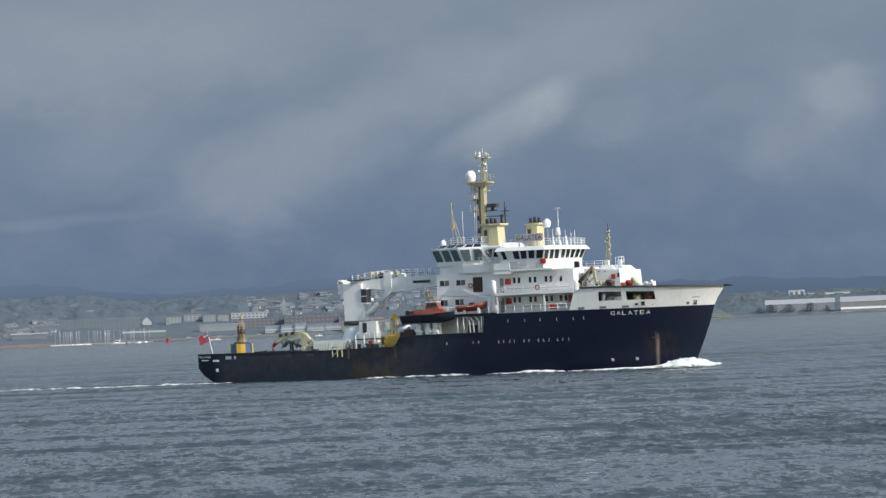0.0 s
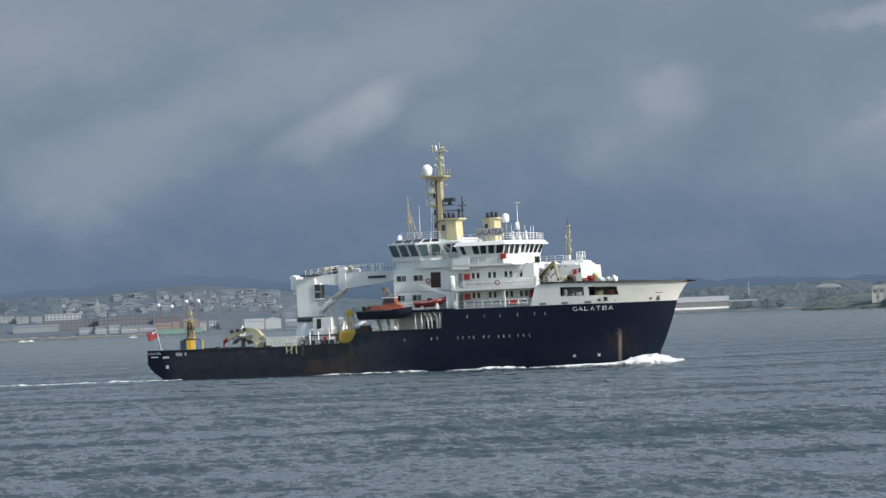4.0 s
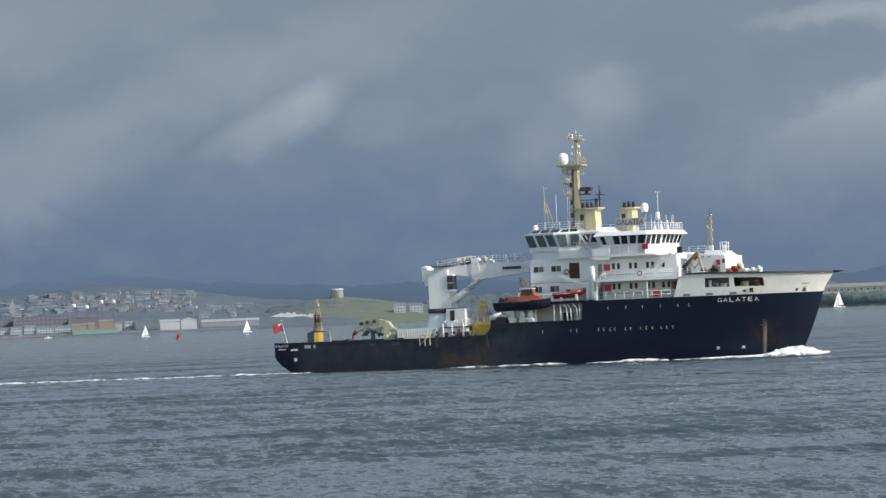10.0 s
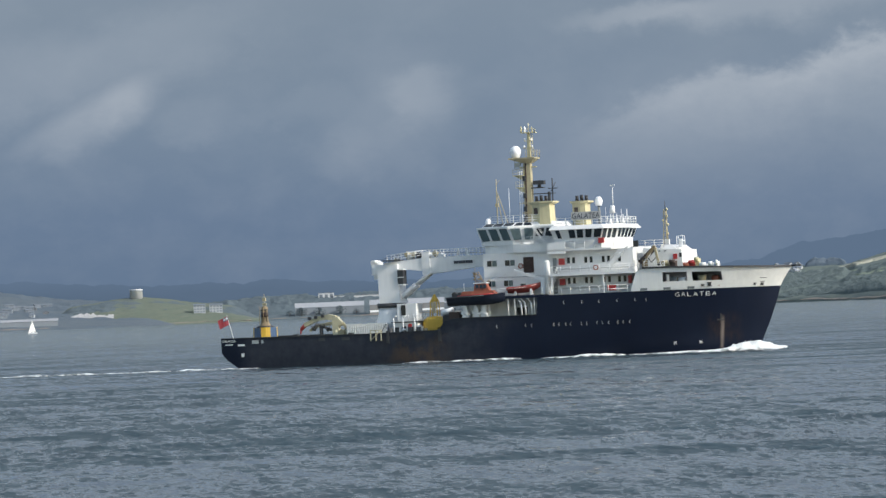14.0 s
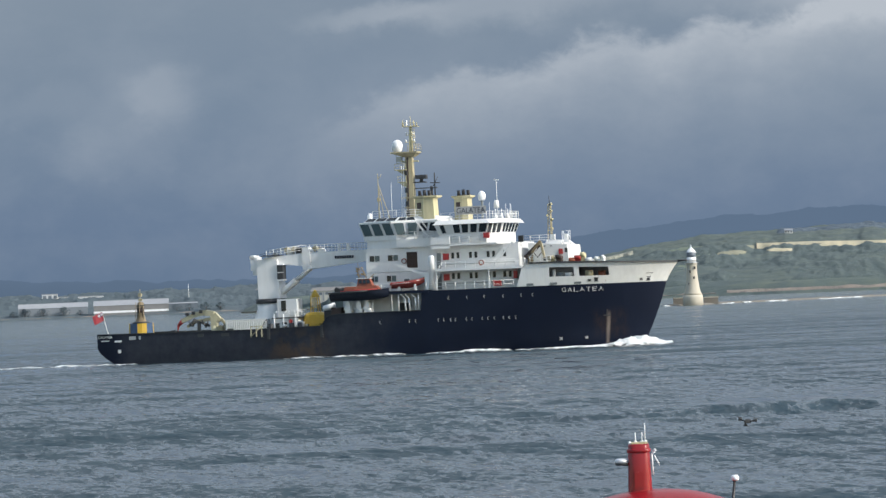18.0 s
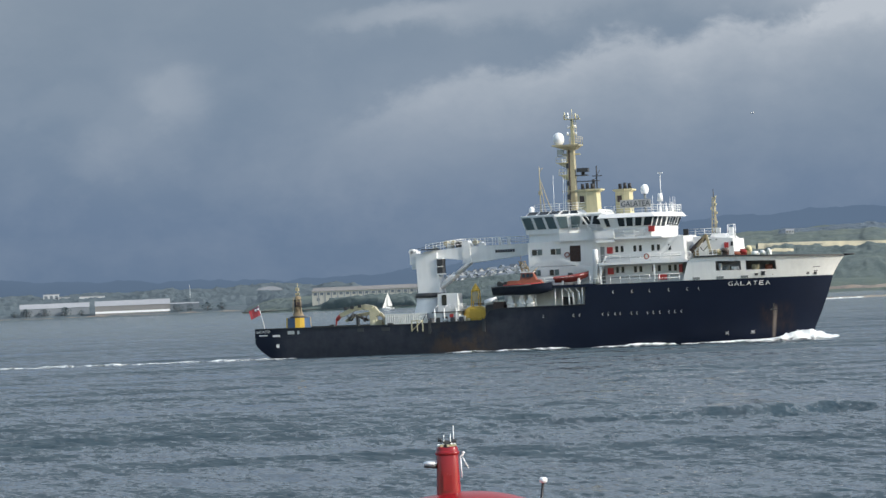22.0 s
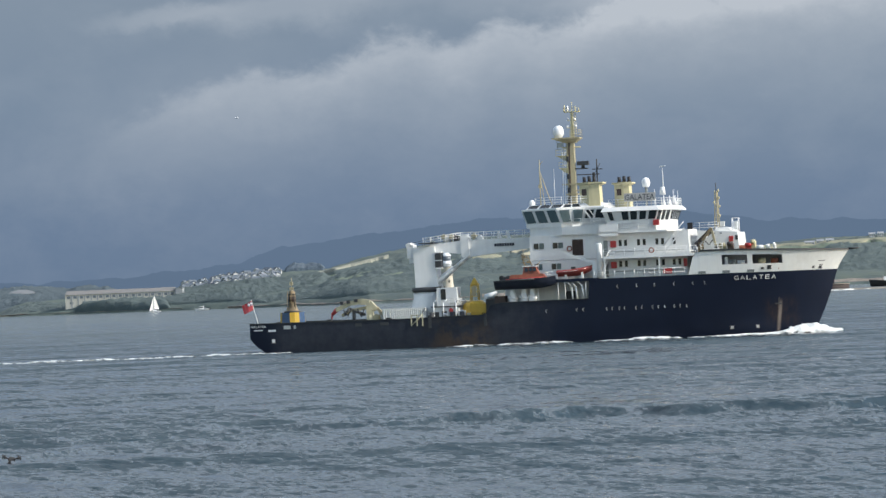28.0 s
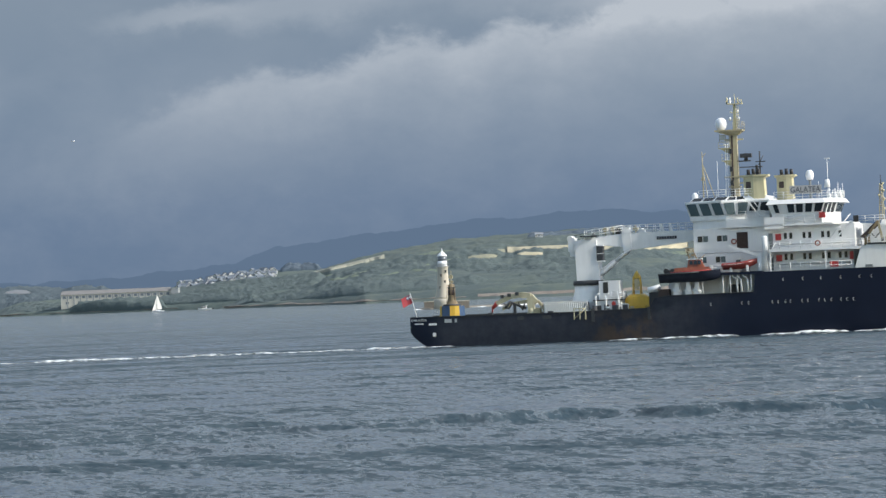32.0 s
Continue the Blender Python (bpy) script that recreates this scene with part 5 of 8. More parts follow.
    wall_panes(AFTHOUSE, 6, 17.0, 18.75, 0.02, 0.53, [(0.03, 0.31), (0.36, 0.64), (0.69, 0.97)], aft, M_TEAL)
    wall_panes(AFTHOUSE, 7, 17.0, 18.75, 0.02, 0.53, [(0.03, 0.31), (0.36, 0.64), (0.69, 0.97)], aft, M_TEAL)
    m = Mesh().slab([(x - 0.55 if x < 42 else x, y * 1.08) for x, y in AFTHOUSE], 18.85, 19.0, 0.0)
    m.slab(AFTHOUSE, 19.0, 19.55, -0.55)
    roof = part("control_house_roof", m, M_WHITE, ship)
    wall_panes(AFTHOUSE, 0, 19.08, 19.48, -0.08, -0.46, [(0.04, 0.3), (0.36, 0.63), (0.69, 0.96)], roof, M_GLASS)
    wall_panes(AFTHOUSE, 1, 19.08, 19.48, -0.08, -0.46, [(0.06, 0.46), (0.54, 0.94)], roof, M_GLASS)
    railing([(37.6, -4.2, 19.5), (41.6, -5.8, 19.5), (45.5, -4.8, 19.5)], ship)
    railing([(36.9, -4.4, 16.35), (41.6, -6.4, 16.35), (47, -6.4, 16.35)], ship)


build_superstructure()


def build_funnels_and_mast():
    for x0, x1, y0, y1, z0, n in ((43.9, 47.0, -5.2, -2.6, 18.8, 3), (47.6, 50.0, 2.6, 5.2, 18.6, 3)):
        plan = [(x0, y0 + 1.2), (x0 + 1.5, y0), (x1, y0), (x1, y1), (x0 + 1.5, y1), (x0, y1 - 1.2)]
        m = Mesh().prism([(x, y, z0) for x, y in plan], [(x - (0.15 if x == x1 else 0), y, 22.1) for x, y in plan])
        fun = part("funnel", m, M_CREAM, ship, "buff yellow funnel casing")
        cx, cy = (x0 + x1) / 2, (y0 + y1) / 2
        part("funnel_cap", Mesh().prism([(x, y, 22.02) for x, y in plan], [(cx + (x - cx) * 1.3, cy + (y - cy) * 1.15, 22.22) for x, y in plan]).prism([(cx + (x - cx) * 1.3, cy + (y - cy) * 1.15, 22.22) for x, y in plan], [(cx + (x - cx) * 1.3, cy + (y - cy) * 1.15, 22.42) for x, y in plan]), M_CREAM, fun)
        for i in range(n):
            x = x0 + 0.75 + 0.7 * i
            part("exhaust_pipe", Mesh().tube((x, cy, 22.4), (x - 0.05, cy, 23.2 + 0.1 * (i % 2)), 0.24, 0.24, 10).tube((x, cy, 22.4), (x, cy, 22.6), 0.32, 0.3, 10), M_BLACK, fun)
        part("vent_grille", Mesh().hexa([(x0 + 0.35, y0 + 0.86, 20.6), (x0 + 1.1, y0 + 0.26, 20.6), (x0 + 1.14, y0 + 0.32, 20.6), (x0 + 0.39, y0 + 0.92, 20.6), (x0 + 0.35, y0 + 0.86, 21.5), (x0 + 1.1, y0 + 0.26, 21.5), (x0 + 1.14, y0 + 0.32, 21.5), (x0 + 0.39, y0 + 0.92, 21.5)]), M_LOUVRE, fun)
    m = Mesh()
    m.prism([(41.7, -0.65, 15.4), (42.9, -0.65, 15.4), (42.9, 0.65, 15.4), (41.7, 0.65, 15.4)], [(41.75, -0.5, 28.8), (42.75, -0.5, 28.8), (42.75, 0.5, 28.8), (41.75, 0.5, 28.8)])
    mast = part("main_mast", m, M_BUFF, ship, "tall buff-painted main mast with radars")
    part("platform", Mesh().box(39.8, 43.7, -1.4, 1.4, 28.75, 28.95).prism([(41.5, -0.6, 28.2), (43, -0.6, 28.2), (43, 0.6, 28.2), (41.5, 0.6, 28.2)], [(40, -1.3, 28.75), (43.6, -1.3, 28.75), (43.6, 1.3, 28.75), (40, 1.3, 28.75)]), M_BUFF, mast)
    m = Mesh()
    for z in (29.3, 29.7, 30.0):
        m.tube((42.4, -1.3, z), (43.7, -1.3, z), 0.03, n=4).tube((43.7, -1.3, z), (43.7, 1.3, z), 0.03, n=4)
    for x, y in ((42.4, -1.3), (43.7, -1.3), (43.7, 0), (43.7, 1.3)):
        m.tube((x, y, 28.9), (x, y, 30.0), 0.035, n=4)
    part("platform_rail", m, M_BUFF, mast)
    part("satellite_dome", Mesh().lathe([(0.5, 28.95), (0.6, 29.15), (0.72, 29.3), (0.8, 29.75), (0.78, 30.05), (0.68, 30.35), (0.48, 30.58), (0.24, 30.7), (0.02, 30.73)], 16, (40.6, -0.3)), M_RADOME, mast, "white satellite dome")
    m = Mesh().prism([(42.3, -0.24, 28.9), (42.8, -0.24, 28.9), (42.8, 0.24, 28.9), (42.3, 0.24, 28.9)], [(42.4, -0.16, 32.5), (42.72, -0.16, 32.5), (42.72, 0.16, 32.5), (42.4, 0.16, 32.5)])
    top = part("topmast", m, M_CREAM, mast)
    m = Mesh()
    for i in range(9):
        m.tube((42.95, -0.28, 29.1 + 0.38 * i), (43.15, 0.22, 29.1 + 0.38 * i), 0.03, n=4)
    m.tube((42.95, -0.28, 28.9), (42.9, -0.25, 32.5), 0.035, n=4).tube((43.15, 0.22, 28.9), (43.05, 0.2, 32.5), 0.035, n=4)
    part("ladder", m, M_CREAM, top)
    for z, w in ((30.3, 0.7), (31.3, 0.6)):
        part("lamp_bracket", Mesh().box(42.5 - w, 42.5 + w, -0.2, 0.2, z, z + 0.08), M_CREAM, top)
        part("lamp", Mesh().lathe([(0.13, z + 0.08), (0.15, z + 0.35), (0.06, z + 0.42)], 8, (42.5 + w - 0.1, -0.1)), M_RADOME, top)
        part("lamp", Mesh().lathe([(0.13, z + 0.08), (0.15, z + 0.35), (0.06, z + 0.42)], 8, (42.5 - w + 0.1, -0.1)), M_RADOME, top)
    m = Mesh().box(41.5, 43.7, -0.5, 0.5, 32.5, 32.62).tube((41.6, -0.4, 32.6), (41.6, -0.4, 33.5), 0.12, 0.08).tube((42.6, 0, 32.6), (42.6, 0, 34.0), 0.05).tube((43.1, 0.2, 32.6), (43.0, 0.2, 33.4), 0.1).tube((43.6, -0.3, 32.6), (43.6, -0.3, 33.1), 0.06)
    m.tube((41.5, -0.5, 33.1), (43.7, -0.5, 33.1), 0.03, n=4).tube((41.5, -0.5, 32.6), (41.5, -0.5, 33.1), 0.03, n=4).tube((43.7, -0.5, 32.6), (43.7, -0.5, 33.1), 0.03, n=4)
    part("masthead", m, M_CREAM, mast)
    part("masthead_lamp", Mesh().lathe([(0.1, 32.6), (0.18, 32.8), (0.18, 33.3), (0.06, 33.5)], 8, (41.9, 0.3)), M_RADOME, mast)
    for z, x0 in ((26.35, 40.2), (24.6, 40.6)):
        p = part("lookout_platform", Mesh().box(x0, 41.9, -0.8, 0.8, z, z + 0.1).prism([(41.3, -0.3, z - 0.6), (41.8, -0.3, z - 0.6), (41.8, 0.3, z - 0.6), (41.3, 0.3, z - 0.6)], [(x0 + 0.2, -0.6, z), (41.8, -0.6, z), (41.8, 0.6, z), (x0 + 0.2, 0.6, z)]), M_CREAM, mast)
        m = Mesh()
        for h in (0.45, 0.9):
            m.tube((x0, -0.8, z + h), (41.8, -0.8, z + h), 0.03, n=4).tube((x0, -0.8, z + h), (x0, 0.8, z + h), 0.03, n=4)
        for x in (x0, (x0 + 41.8) / 2, 41.8):
            m.tube((x, -0.8, z), (x, -0.8, z + 0.9), 0.03, n=4)
        part("platform_rail", m, M_CREAM, p)
    part("yard", Mesh().box(41.0, 43.6, -0.15, 0.15, 27.5, 27.68), M_CREAM, mast)
    m = Mesh().tube((40.3, 0, 28.7), (40.3, 0, 27.4), 0.05).tube((40.3, 0, 27.4), (41.8, 0, 27.4), 0.05).tube((41.2, 0, 28.7), (41.2, 0, 26.6), 0.05).box(40.35, 41.1, -0.2, 0.2, 27.6, 28.3)
    part("aerial_frame", m, M_STEEL, mast)
    m = Mesh().box(42.6, 44.6, -0.4, 0.4, 24.45, 24.6).tube((43.9, 0, 24.6), (43.9, 0, 25.0), 0.3, 0.25, 8)
    m.box(43.1, 44.7, -0.5, 0.5, 25.0, 25.55).tube((43.9, 0, 25.0), (43.9, 0, 25.6), 0.4, 0.2, 8)
    part("radar", m, M_DARK, mast, "dark rotating radar on a bracket")
    m = Mesh().box(43.0, 46.2, -0.5, 0.4, 23.6, 23.72).tube((45.4, -0.2, 22.4), (45.4, -0.2, 23.9), 0.25, 0.2, 8).tube((45.8, 0.2, 22.5), (45.8, 0.2, 25.8), 0.1).box(45.2, 46.6, -0.1, 0.1, 24.3, 24.42).tube((45.6, 0.1, 23.9), (46.3, 0.1, 25.2), 0.05)
    part("radar_platform", m, M_DARK, mast)
    for z in (20.9, 22.3):
        part("mast_band", Mesh().box(41.45, 43.1, -0.75, 0.75, z, z + 0.16), M_BUFF, mast)
    m = Mesh()
    for i in range(34):
        m.tube((41.45, -0.25, 15.8 + 0.36 * i), (41.45, 0.25, 15.8 + 0.36 * i), 0.025, n=4)
    m.tube((41.45, -0.25, 15.5), (41.6, -0.25, 28.6), 0.03, n=4).tube((41.45, 0.25, 15.5), (41.6, 0.25, 28.6), 0.03, n=4)
    part("ladder", m, M_STEEL, mast)
    # flat strip laid on the mast for the darkness of its recess
    part("cable_tray", Mesh().hexa([(41.9, -0.76, 16.0), (42.1, -0.76, 16.0), (42.1, -0.6, 16.0), (41.9, -0.6, 16.0), (42.0, -0.58, 28.4), (42.2, -0.58, 28.4), (42.2, -0.45, 28.4), (42.0, -0.45, 28.4)]), M_LOUVRE, mast, "dark brown strip standing for the mast's shaded recess")
    for z, w in ((19.8, 0.5), (21.2, 0.45), (23.1, 0.4), (25.6, 0.35)):
        part("junction_box", Mesh().box(41.7, 41.7 + w, -0.95, -0.62, z, z + 0.7), M_DARK, mast)
    for x in (40.9, 41.2):
        part("halyard_pipe", Mesh().tube((x, -0.5, 16.4), (x + 0.25, -0.5, 27.0), 0.05, n=5), M_RADOME, mast)
    part("stay_bracket", Mesh().box(40.8, 41.8, -0.3, 0.1, 22.3, 22.45).box(42.8, 43.4, -0.3, 0.1, 21.4, 21.55), M_BUFF, mast)
    # aft aerial tripod and whips
    m = Mesh().tube((38.0, -2, 19.5), (38.0, -2, 26.0), 0.11, 0.06).tube((39.6, -2, 19.5), (38.05, -2, 24.2), 0.07).tube((38.4, -0.8, 19.5), (38.05, -2, 23.8), 0.06).tube((38.0, -2, 25.2), (38.5, -2, 25.8), 0.04).box(37.8, 38.2, -2.2, -1.8, 22.0, 22.5)
    part("aerial_mast", m, M_BUFF, ship)
    for x, y, z0, z1 in ((40.2, -3, 19.5, 24.6), (36.9, -3.2, 19.3, 20.2), (56.3, 2, 18.65, 21), (56.9, -3, 18.65, 20.9), (57.4, -2, 18.65, 20.8), (54.0, -1, 18.65, 21.2)):
        part("whip_aerial", Mesh().tube((x, y, z0), (x, y, z1), 0.05, 0.025, 5), M_RADOME, ship)
    part("satellite_dome", Mesh().lathe([(0.25, 19.3), (0.4, 19.5), (0.42, 20.0), (0.2, 20.3), (0.02, 20.35)], 10, (36.95, -3.2)), M_RADOME, ship)
    part("satellite_dome", Mesh().lathe([(0.4, 21.5), (0.5, 21.7), (0.58, 22.1), (0.54, 22.45), (0.4, 22.7), (0.2, 22.84), (0.02, 22.88)], 14, (52.7, 0)), M_RADOME, ship, "white satellite dome")
    part("dome_pedestal", Mesh().tube((52.7, 0, 18.6), (52.7, 0, 21.6), 0.14, 0.2, 8), M_GREY, ship)
    m = Mesh().tube((55.4, -2, 18.6), (55.4, -2, 24.2), 0.06, 0.05).box(55.05, 55.8, -2.1, -1.9, 24.2, 24.36).tube((55.3, -2, 20.3), (55.3, -2, 21.4), 0.42, 0.3, 10)
    part("light_pole", m, M_WHITE, ship)
    for x, y in ((55.9, -5.2), (56.6, -4.4), (57.2, -3.3)):
        part("floodlight", Mesh().tube((x, y, 18.65), (x, y, 20.1), 0.06).lathe([(0.3, 18.7), (0.18, 19.2), (0.05, 19.6)], 8, (x, y)), M_RADOME, ship)


build_funnels_and_mast()


def build_crane():
    """White heavy crane, its boom stowed forward."""
    base = part("crane_pedestal", Mesh().lathe([(2.3, 3.3), (2.3, 6.2), (1.95, 7.2), (1.9, 8.3)], 20, (21.1, -1.5)), M_WHITE, ship, "white crane pedestal with a dark slewing ring")
    part("slewing_ring", Mesh().lathe([(2.1, 8.1), (2.1, 8.75)], 20, (21.1, -1.5)), M_DARK, base)
    col = part("crane_column", Mesh().hexa([(19.8, -3.1, 8.75), (23.05, -3.1, 8.75), (23.05, 0.1, 8.75), (19.8, 0.1, 8.75), (19.6, -3.0, 14.4), (22.7, -3.0, 14.4), (22.7, 0, 14.4), (19.6, 0, 14.4)]), M_WHITE, ship, "white box crane column")
    part("winch_housing", Mesh().box(18.7, 19.62, -2.8, -0.3, 12.9, 14.8).tube((18.95, -2.8, 14.7), (18.95, -0.3, 14.7), 0.4, 0.4, 12).box(18.9, 19.6, -2.5, -0.6, 12.2, 12.9), M_WHITE, col)
    m = Mesh().box(22.75, 23.6, -3.2, -1.6, 11.4, 13.6)
    cab = part("crane_cab", m, M_DARK, col, "dark glazed crane cab")
    part("cab_frame", Mesh().box(22.7, 23.7, -3.25, -1.55, 13.5, 13.65).box(22.7, 23.7, -3.25, -1.55, 11.3, 11.45).box(22.7, 23.7, -3.25, -3.15, 12.4, 12.5), M_WHITE, cab)
    m = Mesh()

    def beam(a, b, wa, wb):
        (xa, ta, ba), (xb, tb, bb) = a, b
        m.hexa([(xa, -1.5 - wa, ba), (xb, -1.5 - wb, bb), (xb, -1.5 + wb, bb), (xa, -1.5 + wa, ba), (xa, -1.5 - wa, ta), (xb, -1.5 - wb, tb), (xb, -1.5 + wb, tb), (xa, -1.5 + wa, ta)])

    beam((20.5, 14.6, 13.9), (26.9, 15.15, 13.2), 0.9, 0.8)
    beam((26.9, 15.15, 12.7), (36.6, 15.2, 13.7), 0.8, 0.6)
    boom = part("crane_boom", m, M_WHITE, ship, "long white crane boom stowed level")
    part("boom_joint", Mesh().hexa([(26.3, -2.45, 15.2), (27.6, -2.45, 15.2), (27.6, -0.5, 15.2), (26.3, -0.5, 15.2), (26.5, -2.4, 16.0), (27.2, -2.4, 16.0), (27.2, -0.6, 16.0), (26.5, -0.6, 16.0)]).prism([(26.4, -2.42, 12.6), (27.6, -2.42, 12.9), (27.6, -0.6, 12.9), (26.4, -0.6, 12.6)], [(26.3, -2.42, 15.2), (27.5, -2.42, 15.2), (27.5, -0.6, 15.2), (26.3, -0.6, 15.2)]), M_WHITE, boom)
    for i in range(8):
        part("maker_mark", Mesh().box(31.2 + 0.36 * i, 31.48 + 0.36 * i, -2.32, -2.2, 14.1, 14.5), M_LETTERD, boom)
    for dy in (-0.7, 0.7):
        part("luffing_cylinder", Mesh().tube((22.4, -1.5 + dy, 9.2), (25.2, -1.5 + dy, 11.3), 0.36, 0.36, 10).tube((25.2, -1.5 + dy, 11.3), (27.6, -1.5 + dy, 13.1), 0.22, 0.22, 8), M_WHITE, boom)
    railing([(21.0, -2.4, 14.65), (26.4, -2.4, 15.2), (36.4, -2.3, 15.2)], boom.parent, gap=1.1)
    railing([(21.0, -0.6, 14.65), (26.4, -0.6, 15.2), (36.4, -0.7, 15.2)], boom.parent, gap=1.1)
    for x in (23.9, 25.0, 28.2):
        part("hose_reel", Mesh().tube((x, -1.9, 15.0), (x, -1.9, 16.2), 0.1, 0.06).tube((x, -2.2, 15.7), (x, -0.8, 15.7), 0.34, 0.34, 10), M_BUFF, boom)
    for x, w, h, mat in ((24.4, 0.7, 0.9, M_STEEL), (25.7, 0.6, 1.1, M_DARK), (29.1, 0.8, 0.7, M_RADOME), (22.2, 0.6, 0.6, M_GREY)):
        z = 14.75 + 0.05 * (x - 20.5) if x < 27 else 15.15
        part("winch_motor", Mesh().box(x - w / 2, x + w / 2, -2.2, -1.0, z - 0.1, z + h * 0.6).tube((x, -2.3, z + h * 0.5), (x, -0.9, z + h * 0.5), h * 0.35, h * 0.35, 10), mat, boom)
    part("hoist_rope", Mesh().tube((25.0, -1.5, 16.0), (36.4, -1.5, 15.5), 0.035, n=4).tube((24.0, -1.5, 16.0), (18.95, -1.5, 15.0), 0.035, n=4), M_DARK, boom)
    for x in (31.7, 33.0):
        part("sheave_guard", Mesh().prism([(x, -2.3, 15.2), (x + 0.5, -2.3, 15.2), (x + 0.5, -2.2, 15.2), (x, -2.2, 15.2)], [(x - 0.05, -2.3, 16.3), (x + 0.3, -2.3, 16.3), (x + 0.3, -2.2, 16.3), (x - 0.05, -2.2, 16.3)]), M_RADOME, boom)
    part("deck_locker", Mesh().box(20.5, 22.6, -3.4, 0.4, 14.85, 15.0), M_DARK, boom)
    # control cabin at the crane's foot
    m = Mesh().box(22.6, 26.3, -5.4, -2.2, 3.3, 5.85)
    low = part("winch_house", m, M_WHITE, ship, "white winch house at the crane's foot")
    part("door", Mesh().box(25.0, 25.7, -5.46, -5.4, 3.5, 5.2), M_DARK, low)
    # flat dark panels that give the gaps behind the pipes their shade
    for x0, x1, z0, z1 in ((22.9, 23.5, 3.6, 5.2), (23.9, 24.6, 4.2, 5.3), (25.85, 26.2, 3.6, 4.9)):
        part("recess", Mesh().box(x0, x1, -5.46, -5.4, z0, z1), M_DARK, low)
    for x in (22.8, 24.2, 26.0):
        part("pipe", Mesh().tube((x, -5.7, 3.3), (x, -5.7, 6.6), 0.09, 0.09, 6).tube((x, -5.7, 6.5), (x + 0.5, -5.7, 6.9), 0.08, 0.08, 6), M_WHITE, low)
    part("valve_wheel", Mesh().tube((25.3, -5.9, 5.4), (25.3, -5.75, 5.4), 0.3, 0.3, 10), M_REDP, low)
    part("roof_edge", Mesh().box(22.4, 26.6, -5.6, -2.0, 5.85, 6.0), M_DARK, low)
    m = Mesh().box(23.2, 26.1, -5.2, -2.4, 6.0, 8.6)
    cab = part("operator_cabin", m, M_WHITE, ship)
    quad_pane("window", ((23.8, -5.2, 6.9), (24.5, -5.2, 6.9), (24.5, -5.2, 8.4), (23.8, -5.2, 8.4)), cab, M_GLASS)
    railing([(25.0, -5.5, 6.0), (26.6, -5.5, 6.0), (26.6, -2.2, 6.0)], ship, gap=0.7)


build_crane()




# ---- ship's fittings ----
def side_pose(x, z, side=-1, out=0.0):
    """A spot on the ship's side: local x along the hull, y upward, z outward."""
    e = 0.4
    y0, y1 = side * half_breadth(x - e, z), side * half_breadth(x + e, z)
    yu = side * half_breadth(x, z + 0.3)
    yd = side * half_breadth(x, z - 0.3)
    ax = Vector((2 * e, y1 - y0, 0)).normalized() * (1 if side < 0 else -1)
    up = Vector((0, yu - yd, 0.6)).normalized()
    n = ax.cross(up).normalized()
    up = n.cross(ax).normalized()
    p = Vector((x, side * half_breadth(x, z), z)) + n * out
    m = Matrix((ax, up, n)).transposed().to_4x4()
    m.translation = p
    return m


